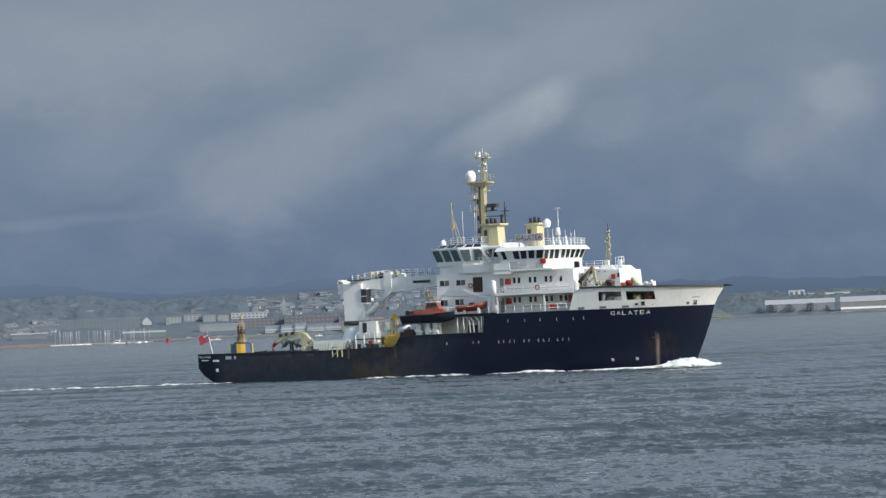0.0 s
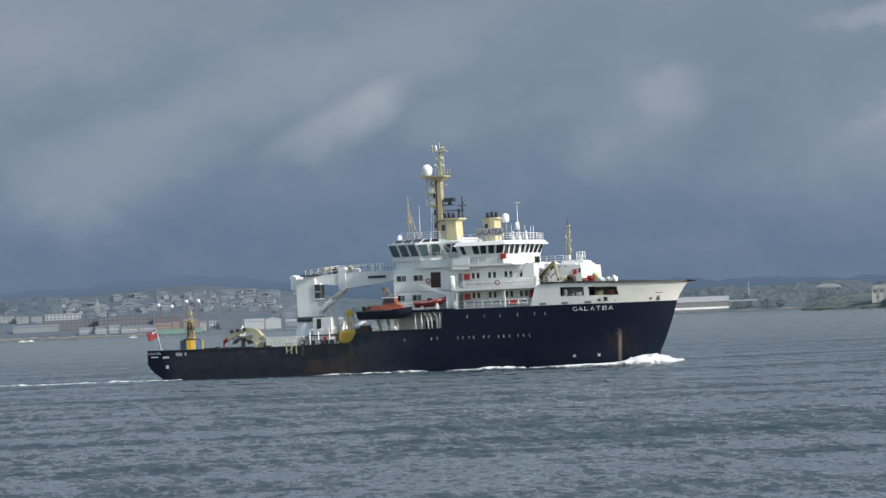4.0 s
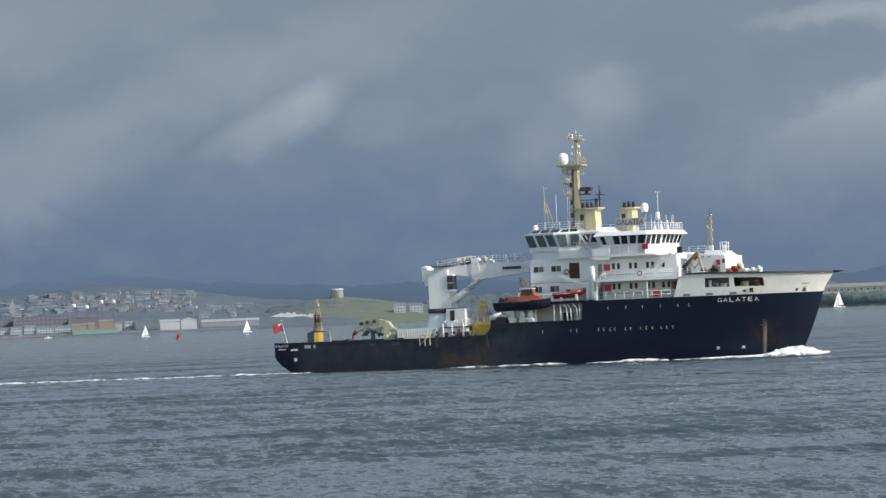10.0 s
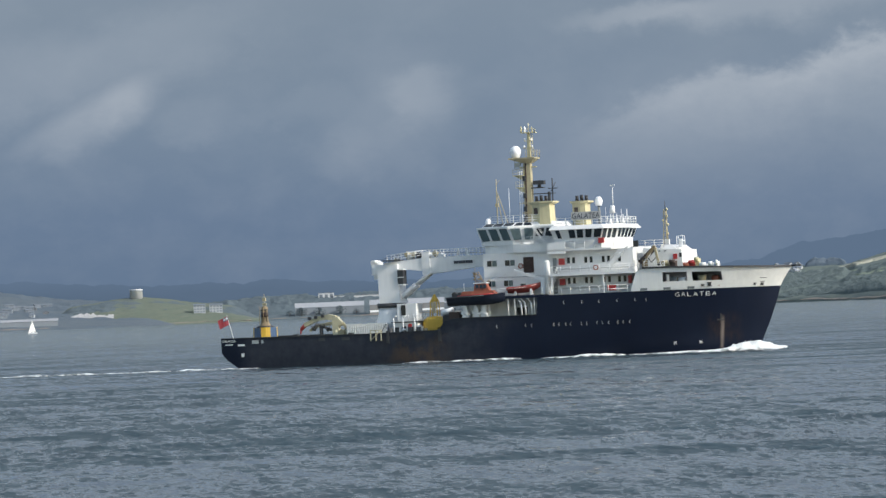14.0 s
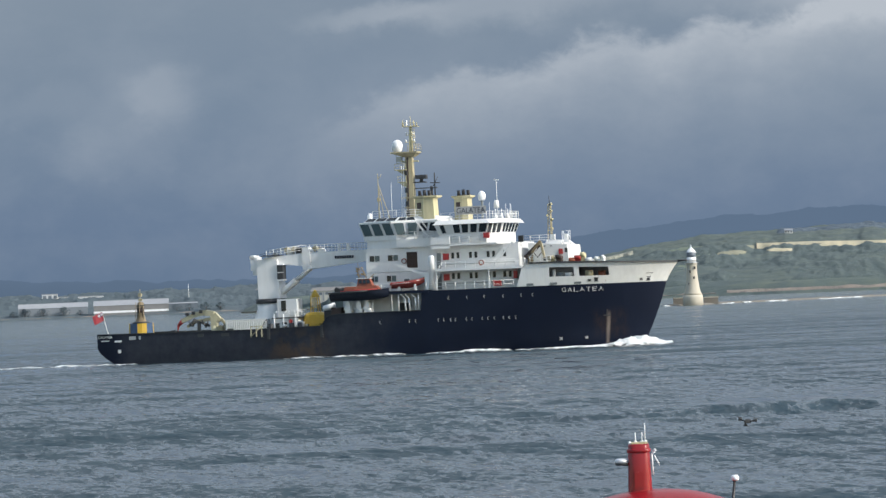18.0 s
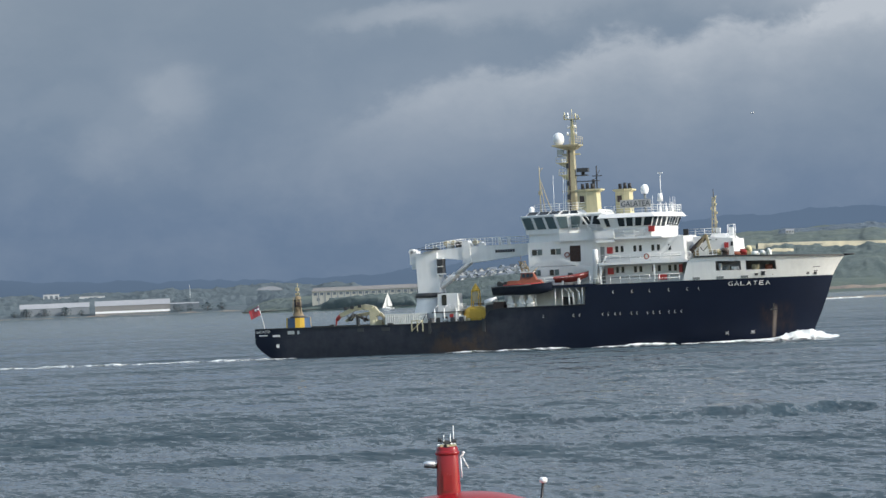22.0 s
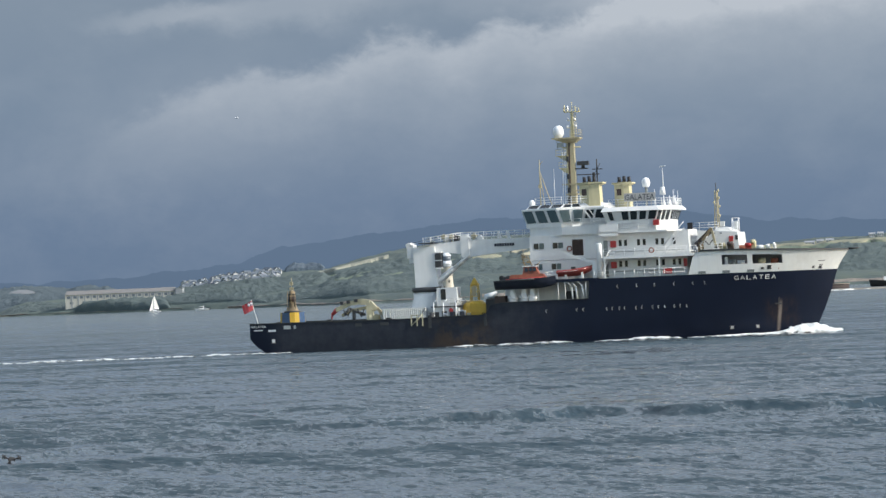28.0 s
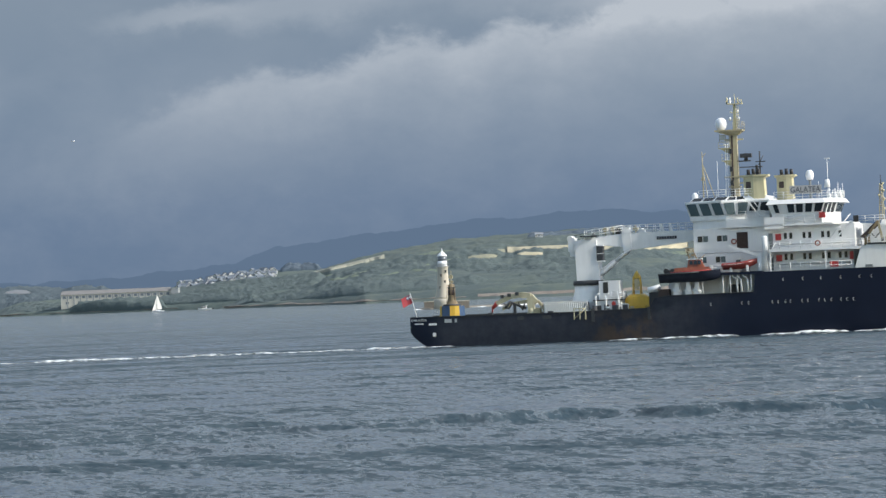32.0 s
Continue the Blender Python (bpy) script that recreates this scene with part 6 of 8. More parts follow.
def build_side_fittings():
    # pale half ring only, in the shape of the glint on a porthole's edge
    rim_glint = Mesh()
    rim_glint.grid([[((0.17 + 0.035 * math.cos(c)) * math.cos(a), (0.2 + 0.035 * math.cos(c)) * math.sin(a), 0.02 + 0.06 * math.sin(c)) for a in [math.pi * (0.5 + i / 8) for i in range(9)]] for c in [math.pi * j / 3 for j in range(7)]])
    rim_glint = rim_glint.data("porthole", M_STEEL)
    gl = Mesh().tube((0, 0, -0.05), (0, 0, 0.02), 0.15, 0.15, 10).data("pane", M_GLASS)
    for x, z in [(x, 7.82) for x in (49.6, 52.3, 54.8, 57.5, 60.1, 61.7)] + [(x, 4.77) for x in (48.0, 48.8, 49.8, 50.5, 52.1, 52.9, 54.4, 55.2, 56.1, 57.4, 58.2, 59.1, 43.8, 44.7, 39.5)]:
        for side in (-1, 1):
            q = part("porthole", rim_glint, None, ship)
            q.matrix_basis = side_pose(x - 0.15, z, side)
            part("pane", gl, None, q)
    # ship's name on bows and quarters
    for side in (-1, 1):
        xs = [65.5 + 0.82 * i for i in range(7)]
        for x, ch in zip(xs if side < 0 else xs[::-1], "GALATEA"):
            words("letter", ch, M_LETTER, ship, side_pose(x + 0.3, 8.02, side, 0.03) @ Matrix.Translation((-0.3, 0, 0)), 0.6, 0.62, thin=-0.014)
        words("lettering", "GALATEA", M_LETTER, ship, side_pose(-2.0, 3.95, side, 0.03) @ Matrix.Translation((-1.15, 0, 0)), 0.36, 2.3)
        for x, z, w, h in ((-2.0, 3.6, 1.3, 0.16), (0.0, 3.5, 1.1, 0.28), (0.17, 2.05, 0.45, 0.5)):
            q = part("marking", Mesh().box(-w / 2, w / 2, -h / 2, h / 2, 0, 0.03), M_LETTER, ship)
            q.matrix_basis = side_pose(x, z, side, 0.01)
        for x in (64.7, 68.1):
            q = part("thruster_mark", Mesh().hexa([(-0.4, -0.3, 0), (-0.3, -0.4, 0), (0.4, 0.3, 0), (0.3, 0.4, 0), (-0.4, -0.3, 0.03), (-0.3, -0.4, 0.03), (0.4, 0.3, 0.03), (0.3, 0.4, 0.03)]).hexa([(-0.4, 0.3, 0), (0.3, -0.4, 0), (0.4, -0.3, 0), (-0.3, 0.4, 0), (-0.4, 0.3, 0.03), (0.3, -0.4, 0.03), (0.4, -0.3, 0.03), (-0.3, 0.4, 0.03)]), M_LETTER, ship, "white bow-thruster mark")
            q.matrix_basis = side_pose(x, 1.5, side, 0.02) @ Matrix.Diagonal((0.6, 0.6, 1, 1))
        for x in (61.2, 64.5, 67.8):
            q = part("freeing_port", Mesh().box(-0.5, 0.5, -0.17, 0.17, -0.02, 0.05), M_GREY, ship)
            q.matrix_basis = side_pose(x, 9.22, side)
        for x, z, w, h in ((77.2, 10.5, 0.95, 0.5), (76.9, 9.45, 0.5, 0.45), (76.0, 9.4, 0.3, 0.16), (70.3, 9.6, 0.5, 0.42), (69.4, 9.5, 0.35, 0.14)):
            q = part("fairlead", Mesh().box(-w / 2 - 0.08, w / 2 + 0.08, -h / 2 - 0.08, -h / 2, 0, 0.1).box(-w / 2 - 0.08, w / 2 + 0.08, h / 2, h / 2 + 0.08, 0, 0.1).box(-w / 2, w / 2, -h / 2, h / 2, -0.02, 0.03), M_DARK, ship)
            q.matrix_basis = side_pose(x, z, side)
        # gear seen through the mooring openings
        for x, r, mat in ((65.4, 0.42, M_GREY), (69.3, 0.5, M_BUFF), (71.0, 0.4, M_ORANGE), (66.5, 0.3, M_RADOME)):
            yw = side * (half_breadth(x, 10) - 0.8)
            part("mooring_winch", Mesh().tube((x - 0.5, yw, 10.4), (x + 0.5, yw, 10.4), r, r, 10).box(x - 0.6, x + 0.6, yw - 0.3, yw + 0.3, 9.3, 10.0), mat, ship)
        part("bollard", Mesh().tube((64.5, side * (half_breadth(64.5, 10) - 0.7), 9.3), (64.5, side * (half_breadth(64.5, 10) - 0.7), 11.2), 0.25, 0.25, 8), M_WHITE, ship)
        # anchor in its pocket
        q = part("anchor", Mesh().box(-0.15, 0.15, -0.2, 1.2, 0, 0.25).box(-0.8, 0.8, -0.5, -0.2, 0, 0.3).hexa([(-0.8, -0.3, 0), (-0.5, -0.3, 0), (-0.6, 0.4, 0), (-0.75, 0.4, 0), (-0.8, -0.3, 0.2), (-0.5, -0.3, 0.2), (-0.6, 0.4, 0.2), (-0.75, 0.4, 0.2)]), M_DARK, ship)
        q.matrix_basis = side_pose(71.15, 4.7, side, -0.25) @ Matrix.Diagonal((0.6, 0.6, 1, 1))
    # freeing slots and gate along the working deck
    for x, w in ((2.2, 1.0), (3.3, 0.3), (12.5, 0.9), (16.2, 1.2)):
        for side in (-1, 1):
            q = part("freeing_port", Mesh().box(-w / 2, w / 2, -0.25, 0.25, -0.02, 0.04), M_STEEL if x < 4 else M_DARK, ship)
            q.matrix_basis = side_pose(x, 3.9, side)
    for x in (20.1, 20.9, 21.7):
        part("gate_bar", Mesh().box(x - 0.07, x + 0.07, -8.4, -8.27, 3.4, 5.0), M_CRANE, ship)
    part("gate_brace", Mesh().tube((20.1, -8.38, 3.5), (21.7, -8.38, 4.9), 0.06).tube((20.1, -8.38, 4.9), (21.7, -8.38, 4.9), 0.06), M_CRANE, ship)
    for x in (22.7, 30.6):
        part("fender_post", Mesh().box(x - 0.2, x + 0.2, -8.4, -8.2, 3.0, 4.8), M_DARK, ship)
    for x in (22.9, 25.9, 27.2):
        part("bollard", Mesh().tube((x, -7.6, 3.3), (x, -7.6, 5.2), 0.35, 0.35, 8), M_DARK, ship)


build_side_fittings()


def build_boat_bay():
    """Open bay under the boat deck with davits and posts."""
    part("bay_wall", Mesh().box(33.0, 46.0, -5.2, -5.0, 3.3, 8.9), M_WHITE, ship, "white bulkhead at the back of the boat bay")
    part("bay_end", Mesh().box(45.4, 45.6, -8.2, -5.0, 6.0, 8.9), M_HULL, ship)
    part("boat_deck", Mesh().box(36.5, 46.5, -8.35, 8.35, 8.7, 9.1), M_HULL, ship, "dark blue edge of the boat deck")
    part("port_side_plating", Mesh().box(31.4, 45.6, 7.95, 8.2, 6.0, 8.95), M_HULL, ship)
    for x in (38.2, 41.0, 42.0, 44.9):
        part("stanchion", Mesh().tube((x, -8.05, 6.2), (x, -8.05, 8.75), 0.09, 0.09, 6), M_WHITE, ship)
    for x in (43.0, 43.6, 44.5):
        part("davit_arm", Mesh().tube((x, -7.9, 6.3), (x - 0.1, -7.9, 8.0), 0.13, 0.13, 6).tube((x - 0.1, -7.9, 8.0), (x - 0.9, -7.9, 8.8), 0.12, 0.12, 6), M_WHITE, ship, "white bent davit arm")
    for x in (34.6, 36.2, 37.4):
        part("boat_cradle", Mesh().hexa([(x - 0.5, -8.3, 6.2), (x + 0.5, -8.3, 6.2), (x + 0.5, -7.0, 6.2), (x - 0.5, -7.0, 6.2), (x - 0.2, -8.5, 7.9), (x + 0.25, -8.5, 7.9), (x + 0.25, -7.4, 7.9), (x - 0.2, -7.4, 7.9)]).tube((x - 0.6, -8.2, 6.9), (x + 0.6, -8.2, 6.6), 0.22, 0.22, 8), M_WHITE, ship, "white boat cradle")
    part("bay_door", Mesh().box(41.4, 43.0, -5.26, -5.2, 6.3, 7.4), M_DARK, ship)
    # block added only to darken this end of the bay
    part("bay_locker", Mesh().box(31.9, 33.4, -7.6, -5.8, 5.2, 7.1), M_LOUVRE, ship, "dark brown block standing for the dark end of the boat bay")
    railing([(36.8, -8.2, 9.1), (41.0, -8.2, 9.1)], ship)
    railing([(46.2, -8.2, 9.1), (47.6, -8.2, 9.1)], ship)
    part("side_lifting_arm", Mesh().hexa([(41.9, -7.6, 12.6), (46.2, -7.6, 10.9), (46.2, -7.4, 10.9), (41.9, -7.4, 12.6), (41.9, -7.6, 12.85), (46.2, -7.6, 11.4), (46.2, -7.4, 11.4), (41.9, -7.4, 12.85)]).box(45.9, 46.5, -7.7, -7.2, 9.1, 11.4), M_WHITE, ship, "white boat davit")
    part("davit_pedestal", Mesh().lathe([(0.45, 9.1), (0.4, 13.6), (0.3, 13.9)], 10, (46.9, -7.6)), M_WHITE, ship)


build_boat_bay()


def build_deck_gear():
    for x, z, w, h in ((55.0, 16.05, 0.85, 0.75), (48.7, 13.2, 0.8, 0.9), (48.7, 10.3, 0.8, 0.9), (56.4, 9.25, 1.2, 0.8), (58.7, 10.2, 0.5, 1.1)):
        y = -7.45 if z > 15 else -6.4 if x < 50 or x > 58 else -7.9
        part("fire_locker", Mesh().box(x - w / 2, x + w / 2, y, y + 0.4, z, z + h), M_REDP, ship, "red fire locker")
    ring = Mesh().grid([[((0.32 + 0.08 * math.cos(c)) * math.cos(t), 0.08 * math.sin(c), (0.32 + 0.08 * math.cos(c)) * math.sin(t)) for t in [math.pi * i / 8 for i in range(17)]] for c in [math.pi * j / 3 for j in range(7)]])
    ring = ring.data("lifebuoy", M_ORANGE)
    for x, z in ((54.3, 12.6), (42.5, 13.3)):
        q = part("lifebuoy", ring, None, ship, "orange lifebuoy ring")
        q.location = (x, -8.2 if x > 50 else -6.12, z)
    for (x0, z0), (x1, z1), y in (((55.8, 11.95), (58.9, 15.3), -7.7), ((46.4, 16.4), (44.8, 18.6), -6.75), ((46.8, 9.0), (48.4, 11.8), -7.4)):
        m = Mesh()
        for dy in (-0.35, 0.35):
            m.hexa([(x0, y + dy - 0.04, z0), (x1, y + dy - 0.04, z1), (x1, y + dy + 0.04, z1), (x0, y + dy + 0.04, z0), (x0, y + dy - 0.04, z0 + 0.22), (x1, y + dy - 0.04, z1 + 0.22), (x1, y + dy + 0.04, z1 + 0.22), (x0, y + dy + 0.04, z0 + 0.22)])
            m.tube((x0, y + dy, z0 + 1.1), (x1, y + dy, z1 + 1.1), 0.035, n=4)
        st = part("companion_ladder", m, M_WHITE, ship, "white sloping deck stair")
        for i in range(10):
            f = (i + 0.5) / 10
            part("tread", Mesh().box(x0 + (x1 - x0) * f - 0.14, x0 + (x1 - x0) * f + 0.14, y - 0.33, y + 0.33, z0 + (z1 - z0) * f + 0.06, z0 + (z1 - z0) * f + 0.1), M_STEEL, st)
    part("loudhailer", Mesh().box(59.0, 59.7, -5.0, -4.6, 15.3, 16.2), M_BLACK, ship)
    part("side_door", Mesh().box(47.3, 47.9, -6.06, -6.0, 12.0, 14.2), M_GREY, ship)
    part("side_door", Mesh().box(47.3, 47.9, -6.06, -6.0, 9.1, 11.3), M_GREY, ship)
    # pipes along the house
    for z in (12.55, 9.85):
        part("handrail", Mesh().tube((48.5, -6.12, z), (58.6, -6.12, z), 0.04, n=4), M_GREY, ship)
    for i, x in enumerate((51.2, 54.0, 57.0)):
        part("deck_lamp", Mesh().box(x - 0.3, x + 0.3, -6.15, -6.0, 14.5, 14.65), M_RADOME, ship)
        part("deck_lamp", Mesh().box(x - 0.3, x + 0.3, -6.15, -6.0, 11.4, 11.5), M_RADOME, ship)
    # forward house, foremast and foredeck
    m = Mesh().hexa([(60.2, -4.2, 12.0), (66.0, -4.2, 12.0), (66.0, 4.2, 12.0), (60.2, 4.2, 12.0), (60.2, -4.2, 15.1), (65.8, -4.2, 14.7), (65.8, 4.2, 14.7), (60.2, 4.2, 15.1)])
    m.prism([(62.6, -4.1, 14.9), (65.2, -4.1, 14.7), (65.2, 4.1, 14.7), (62.6, 4.1, 14.9)], [(62.9, -3.8, 15.5), (64.4, -3.8, 15.4), (64.4, 3.8, 15.4), (62.9, 3.8, 15.5)])
    m.box(63.4, 64.0, -3.9, -3.3, 15.5, 16.2)
    fh = part("forward_house", m, M_WHITE, ship, "white stores house on the foredeck")
    part("fire_locker", Mesh().box(64.6, 65.2, -4.3, -4.18, 13.35, 14.1), M_REDP, fh)
    part("door", Mesh().box(65.5, 65.85, -4.24, -4.18, 13.6, 14.2), M_DARK, fh)
    for x in (61.6, 62.6, 63.5):
        part("vent", Mesh().box(x - 0.15, x + 0.15, -4.26, -4.18, 14.5, 14.65), M_GREY, fh)
    railing([(59.2, -4.1, 15.1), (63.2, -4.1, 15.1)], ship)
    railing([(61.0, -6.8, 12.1), (64.0, -6.9, 12.1)], ship)
    m = Mesh()
    for x in (65.0, 65.9):
        for y in (-3.4, -2.4):
            m.tube((x, y, 14.7), (x, y, 16.6), 0.06, n=4)
    for z in (15.3, 15.9, 16.6):
        m.tube((65.0, -3.4, z), (65.9, -3.4, z), 0.05, n=4).tube((65.0, -2.4, z), (65.9, -2.4, z), 0.05, n=4).tube((65.9, -3.4, z), (65.9, -2.4, z), 0.05, n=4)
    part("light_cage", m, M_RADOME, ship)
    part("searchlight", Mesh().box(65.2, 65.7, -3.2, -2.6, 15.0, 16.2), M_RADOME, ship)
    fm = Mesh()
    for x, y in ((62.2, -0.3), (62.9, -0.3), (62.55, 0.35)):
        fm.tube((x, y, 15.2), (62.55 + (x - 62.55) * 0.5, y * 0.5, 20.6), 0.08, n=5)
    for i in range(9):
        z = 15.7 + 0.55 * i
        fm.tube((62.25, -0.28, z), (62.85, -0.28, z + 0.5), 0.045, n=4).tube((62.25, -0.28, z), (62.85, -0.28, z), 0.04, n=4)
    fmast = part("foremast", fm, M_BUFF, ship, "buff lattice foremast with lamps")
    part("topmast", Mesh().tube((62.55, 0, 20.4), (62.5, 0, 21.7), 0.07, 0.05), M_DARK, fmast)
    for z, dx in ((16.9, 0.5), (18.2, 0.55), (19.4, 0.45), (20.4, 0.4), (18.8, -0.4)):
        part("navigation_lamp", Mesh().lathe([(0.09, z), (0.12, z + 0.1), (0.11, z + 0.3), (0.04, z + 0.34)], 8, (62.55 + dx * 0.8, -0.35)).box(62.55 + min(0, dx * 0.8), 62.55 + max(0, dx * 0.8), -0.38, -0.32, z - 0.05, z), M_CREAM, fmast)
    def strut(xa, za, xb, zb, w, t, y=-6.0):
        d = math.hypot(xb - xa, zb - za)
        nx, nz = -(zb - za) / d * t, (xb - xa) / d * t
        return Mesh().hexa([(xa - nx, y - w, za - nz), (xb - nx, y - w, zb - nz), (xb - nx, y + w, zb - nz), (xa - nx, y + w, za - nz), (xa + nx, y - w, za + nz), (xb + nx, y - w, zb + nz), (xb + nx, y + w, zb + nz), (xa + nx, y + w, za + nz)])

    kc = part("foredeck_crane", Mesh().lathe([(0.45, 12.0), (0.4, 13.2), (0.5, 13.4)], 10, (60.9, -6.0)), M_BROWN, ship, "folded brown deck crane")
    part("main_arm", strut(60.2, 13.0, 62.5, 15.1, 0.3, 0.32), M_LOUVRE, kc)
    part("folded_arm", strut(62.55, 15.3, 61.2, 13.6, 0.2, 0.17, -6.5), M_BROWN, kc)
    part("jib_end", strut(62.5, 15.2, 63.0, 12.9, 0.18, 0.16, -6.3), M_BUFF, kc)
    part("ram", Mesh().tube((60.8, -6.4, 13.0), (61.9, -6.4, 14.2), 0.12, 0.1, 8), M_STEEL, kc)
    part("hook_block", Mesh().box(62.85, 63.2, -6.45, -6.15, 12.5, 13.0), M_DARK, kc)
    part("hose", Mesh().tube((61.6, -6.6, 13.6), (62.1, -6.7, 13.0), 0.07).tube((62.1, -6.7, 13.0), (62.7, -6.6, 13.7), 0.07), M_BLACK, kc)
    for x, w, z1, mat, nm in ((63.9, 0.9, 13.0, M_BUFF, "crate"), (65.0, 0.8, 13.1, M_LOUVRE, "crate"), (67.2, 0.9, 12.9, M_REDP, "windlass"), (67.9, 0.6, 13.3, M_CREAM, "windlass"), (68.8, 0.9, 12.5, M_WHITE, "locker"), (66.1, 1.4, 12.6, M_ORANGE, "locker"), (69.9, 0.5, 12.6, M_WHITE, "vent_cowl"), (70.8, 0.3, 12.8, M_WHITE, "vent_cowl")):
        y = -5.6 if x < 66 else -3.2
        part(nm, Mesh().box(x - w / 2, x + w / 2, y - 0.5, y + 0.5, 12.0, z1).tube((x - w / 2, y - 0.7, z1 - 0.1), (x + w / 2, y - 0.7, z1 - 0.1), 0.3, 0.3, 8), mat, ship)


build_deck_gear()


# ---- what rides on the ship ----
def build_cargo():
    b = sails(thing("navigation_buoy", "blue and yellow striped navigation buoy lashed on deck", "buoy", group="buoys on deck"))
    n = 16
    for i in range(n):
        t0, t1 = 2 * math.pi * i / n, 2 * math.pi * (i + 1) / n
        r = 1.85
        pts = [(0, 0), (r * math.cos(t0), r * math.sin(t0)), (r * math.cos(t1), r * math.sin(t1))]
        part("float_panel", Mesh().prism([(1.8 + x, -3 + y, 3.3) for x, y in pts], [(1.8 + x * 0.95, -3 + y * 0.95, 5.95) for x, y in pts]), M_YELLOW if i % 4 < 2 else M_BLUE, b)
    part("deck_ring", Mesh().lathe([(1.2, 5.9), (1.3, 6.05), (1.2, 6.2)], 16, (1.8, -3)), M_DARK, b)
    part("tower", Mesh().lathe([(1.0, 6.05), (0.85, 6.3), (0.62, 6.75), (0.52, 7.2), (0.48, 8.9), (0.2, 9.1)], 8, (1.8, -3)), M_BROWN, b)
    part("tower_band", Mesh().lathe([(0.56, 7.5), (0.54, 8.2)], 8, (1.8, -3)), M_LOUVRE, b)
    for dx in (-0.62, 0.0, 0.62):
        part("tower_rung", Mesh().tube((1.8 + dx, -3.66, 6.4), (1.8 + dx * 0.8, -3.55, 9.0), 0.05, n=4), M_BROWN, b)
    part("lantern_post", Mesh().tube((1.8, -3, 8.4), (1.8, -3, 10.9), 0.08, 0.05), M_BUFF, b)
    part("topmark", Mesh().box(1.5, 2.1, -3.1, -2.9, 9.2, 9.5).box(1.55, 2.0, -3.2, -2.8, 9.8, 10.3), M_BUFF, b)
    part("lifting_frame", Mesh().tube((1.35, -3.4, 6.1), (1.4, -3.4, 8.6), 0.05).tube((2.25, -3.4, 6.1), (2.2, -3.4, 8.6), 0.05).tube((1.3, -3.4, 8.5), (2.5, -3.4, 8.55), 0.07), M_DARK, b)

    b = sails(thing("navigation_buoy", "yellow navigation buoy with lattice lantern tower on deck", "buoy", group="buoys on deck"))
    part("float", Mesh().lathe([(1.5, 3.3), (1.85, 4.0), (1.85, 5.7), (1.6, 6.2), (1.0, 6.6)], 16, (28.3, -3.2)), M_YELLOW, b)
    m = Mesh()
    for x, y in ((-0.55, -0.55), (0.55, -0.55), (0.55, 0.55), (-0.55, 0.55)):
        m.tube((28.3 + x, -3.2 + y, 6.6), (28.3 + x * 0.85, -3.2 + y * 0.85, 8.9), 0.09, n=4)
    for z in (7.2, 7.9, 8.6):
        m.tube((27.8, -3.7, z), (28.8, -3.7, z), 0.05, n=4).tube((27.8, -3.7, z), (28.7, -3.7, z + 0.6), 0.04, n=4)
    part("lattice_tower", m, M_YELLOW, b)
    part("lantern", Mesh().lathe([(0.45, 8.7), (0.62, 8.75), (0.62, 8.9), (0.4, 9.3), (0.08, 9.8)], 8, (28.3, -3.2)), M_YELLOW, b)
    part("day_mark", Mesh().box(28.0, 28.6, -3.75, -3.65, 7.3, 8.6), M_BUFF, b)
    part("float_arm", Mesh().hexa([(28.0, -5.4, 3.9), (30.5, -5.4, 3.9), (30.5, -4.4, 3.9), (28.0, -4.4, 3.9), (27.9, -5.3, 6.3), (30.4, -5.3, 6.1), (30.4, -4.5, 6.1), (27.9, -4.5, 6.3)]), M_YELLOW, b)

    c = sails(thing("shipping_container", "white corrugated shipping container on deck", "container"))
    part("box", Mesh().box(15.4, 21.4, -5.4, -3.0, 3.32, 5.9), M_WHITE2, c)
    rib = Mesh().hexa([(-0.11, -0.005, 3.5), (-0.04, -0.12, 3.5), (0.04, -0.12, 3.5), (0.11, -0.005, 3.5), (-0.11, -0.005, 5.72), (-0.04, -0.12, 5.72), (0.04, -0.12, 5.72), (0.11, -0.005, 5.72)]).data("rib", M_WHITE2)
    for i in range(21):
        part("rib", rib, None, c).location = (15.6 + 0.28 * i, -5.4, 0)
    part("top_rail", Mesh().box(15.35, 21.45, -5.47, -5.4, 5.75, 5.95), M_WHITE2, c)
    part("end_doors", Mesh().box(21.4, 21.5, -5.35, -3.05, 3.4, 5.85), M_WHITE, c)
    for y in (-4.9, -4.3, -4.0, -3.4):
        part("lock_bar", Mesh().tube((21.55, y, 3.5), (21.55, y, 5.8), 0.04, n=4), M_STEEL, c)
    part("hatch_cover", Mesh().box(14.8, 22.2, -2.8, 2.0, 3.3, 4.25), M_DARK, ship)
    part("container_stay", Mesh().tube((21.5, -5.5, 5.8), (20.3, -6.2, 3.4), 0.05, n=4).tube((21.6, -5.5, 5.8), (22.3, -6.2, 3.4), 0.05, n=4), M_DARK, ship)

    def arm(pts, w, t0, t1):
        """Box arm through (x, z) points, w wide, tapering in depth."""
        mm = Mesh()
        n = len(pts) - 1
        for i, ((xa, za), (xb, zb)) in enumerate(zip(pts[:-1], pts[1:])):
            d = math.hypot(xb - xa, zb - za)
            nx, nz = -(zb - za) / d, (xb - xa) / d
            ta, tb = t0 + (t1 - t0) * i / n, t0 + (t1 - t0) * (i + 1) / n
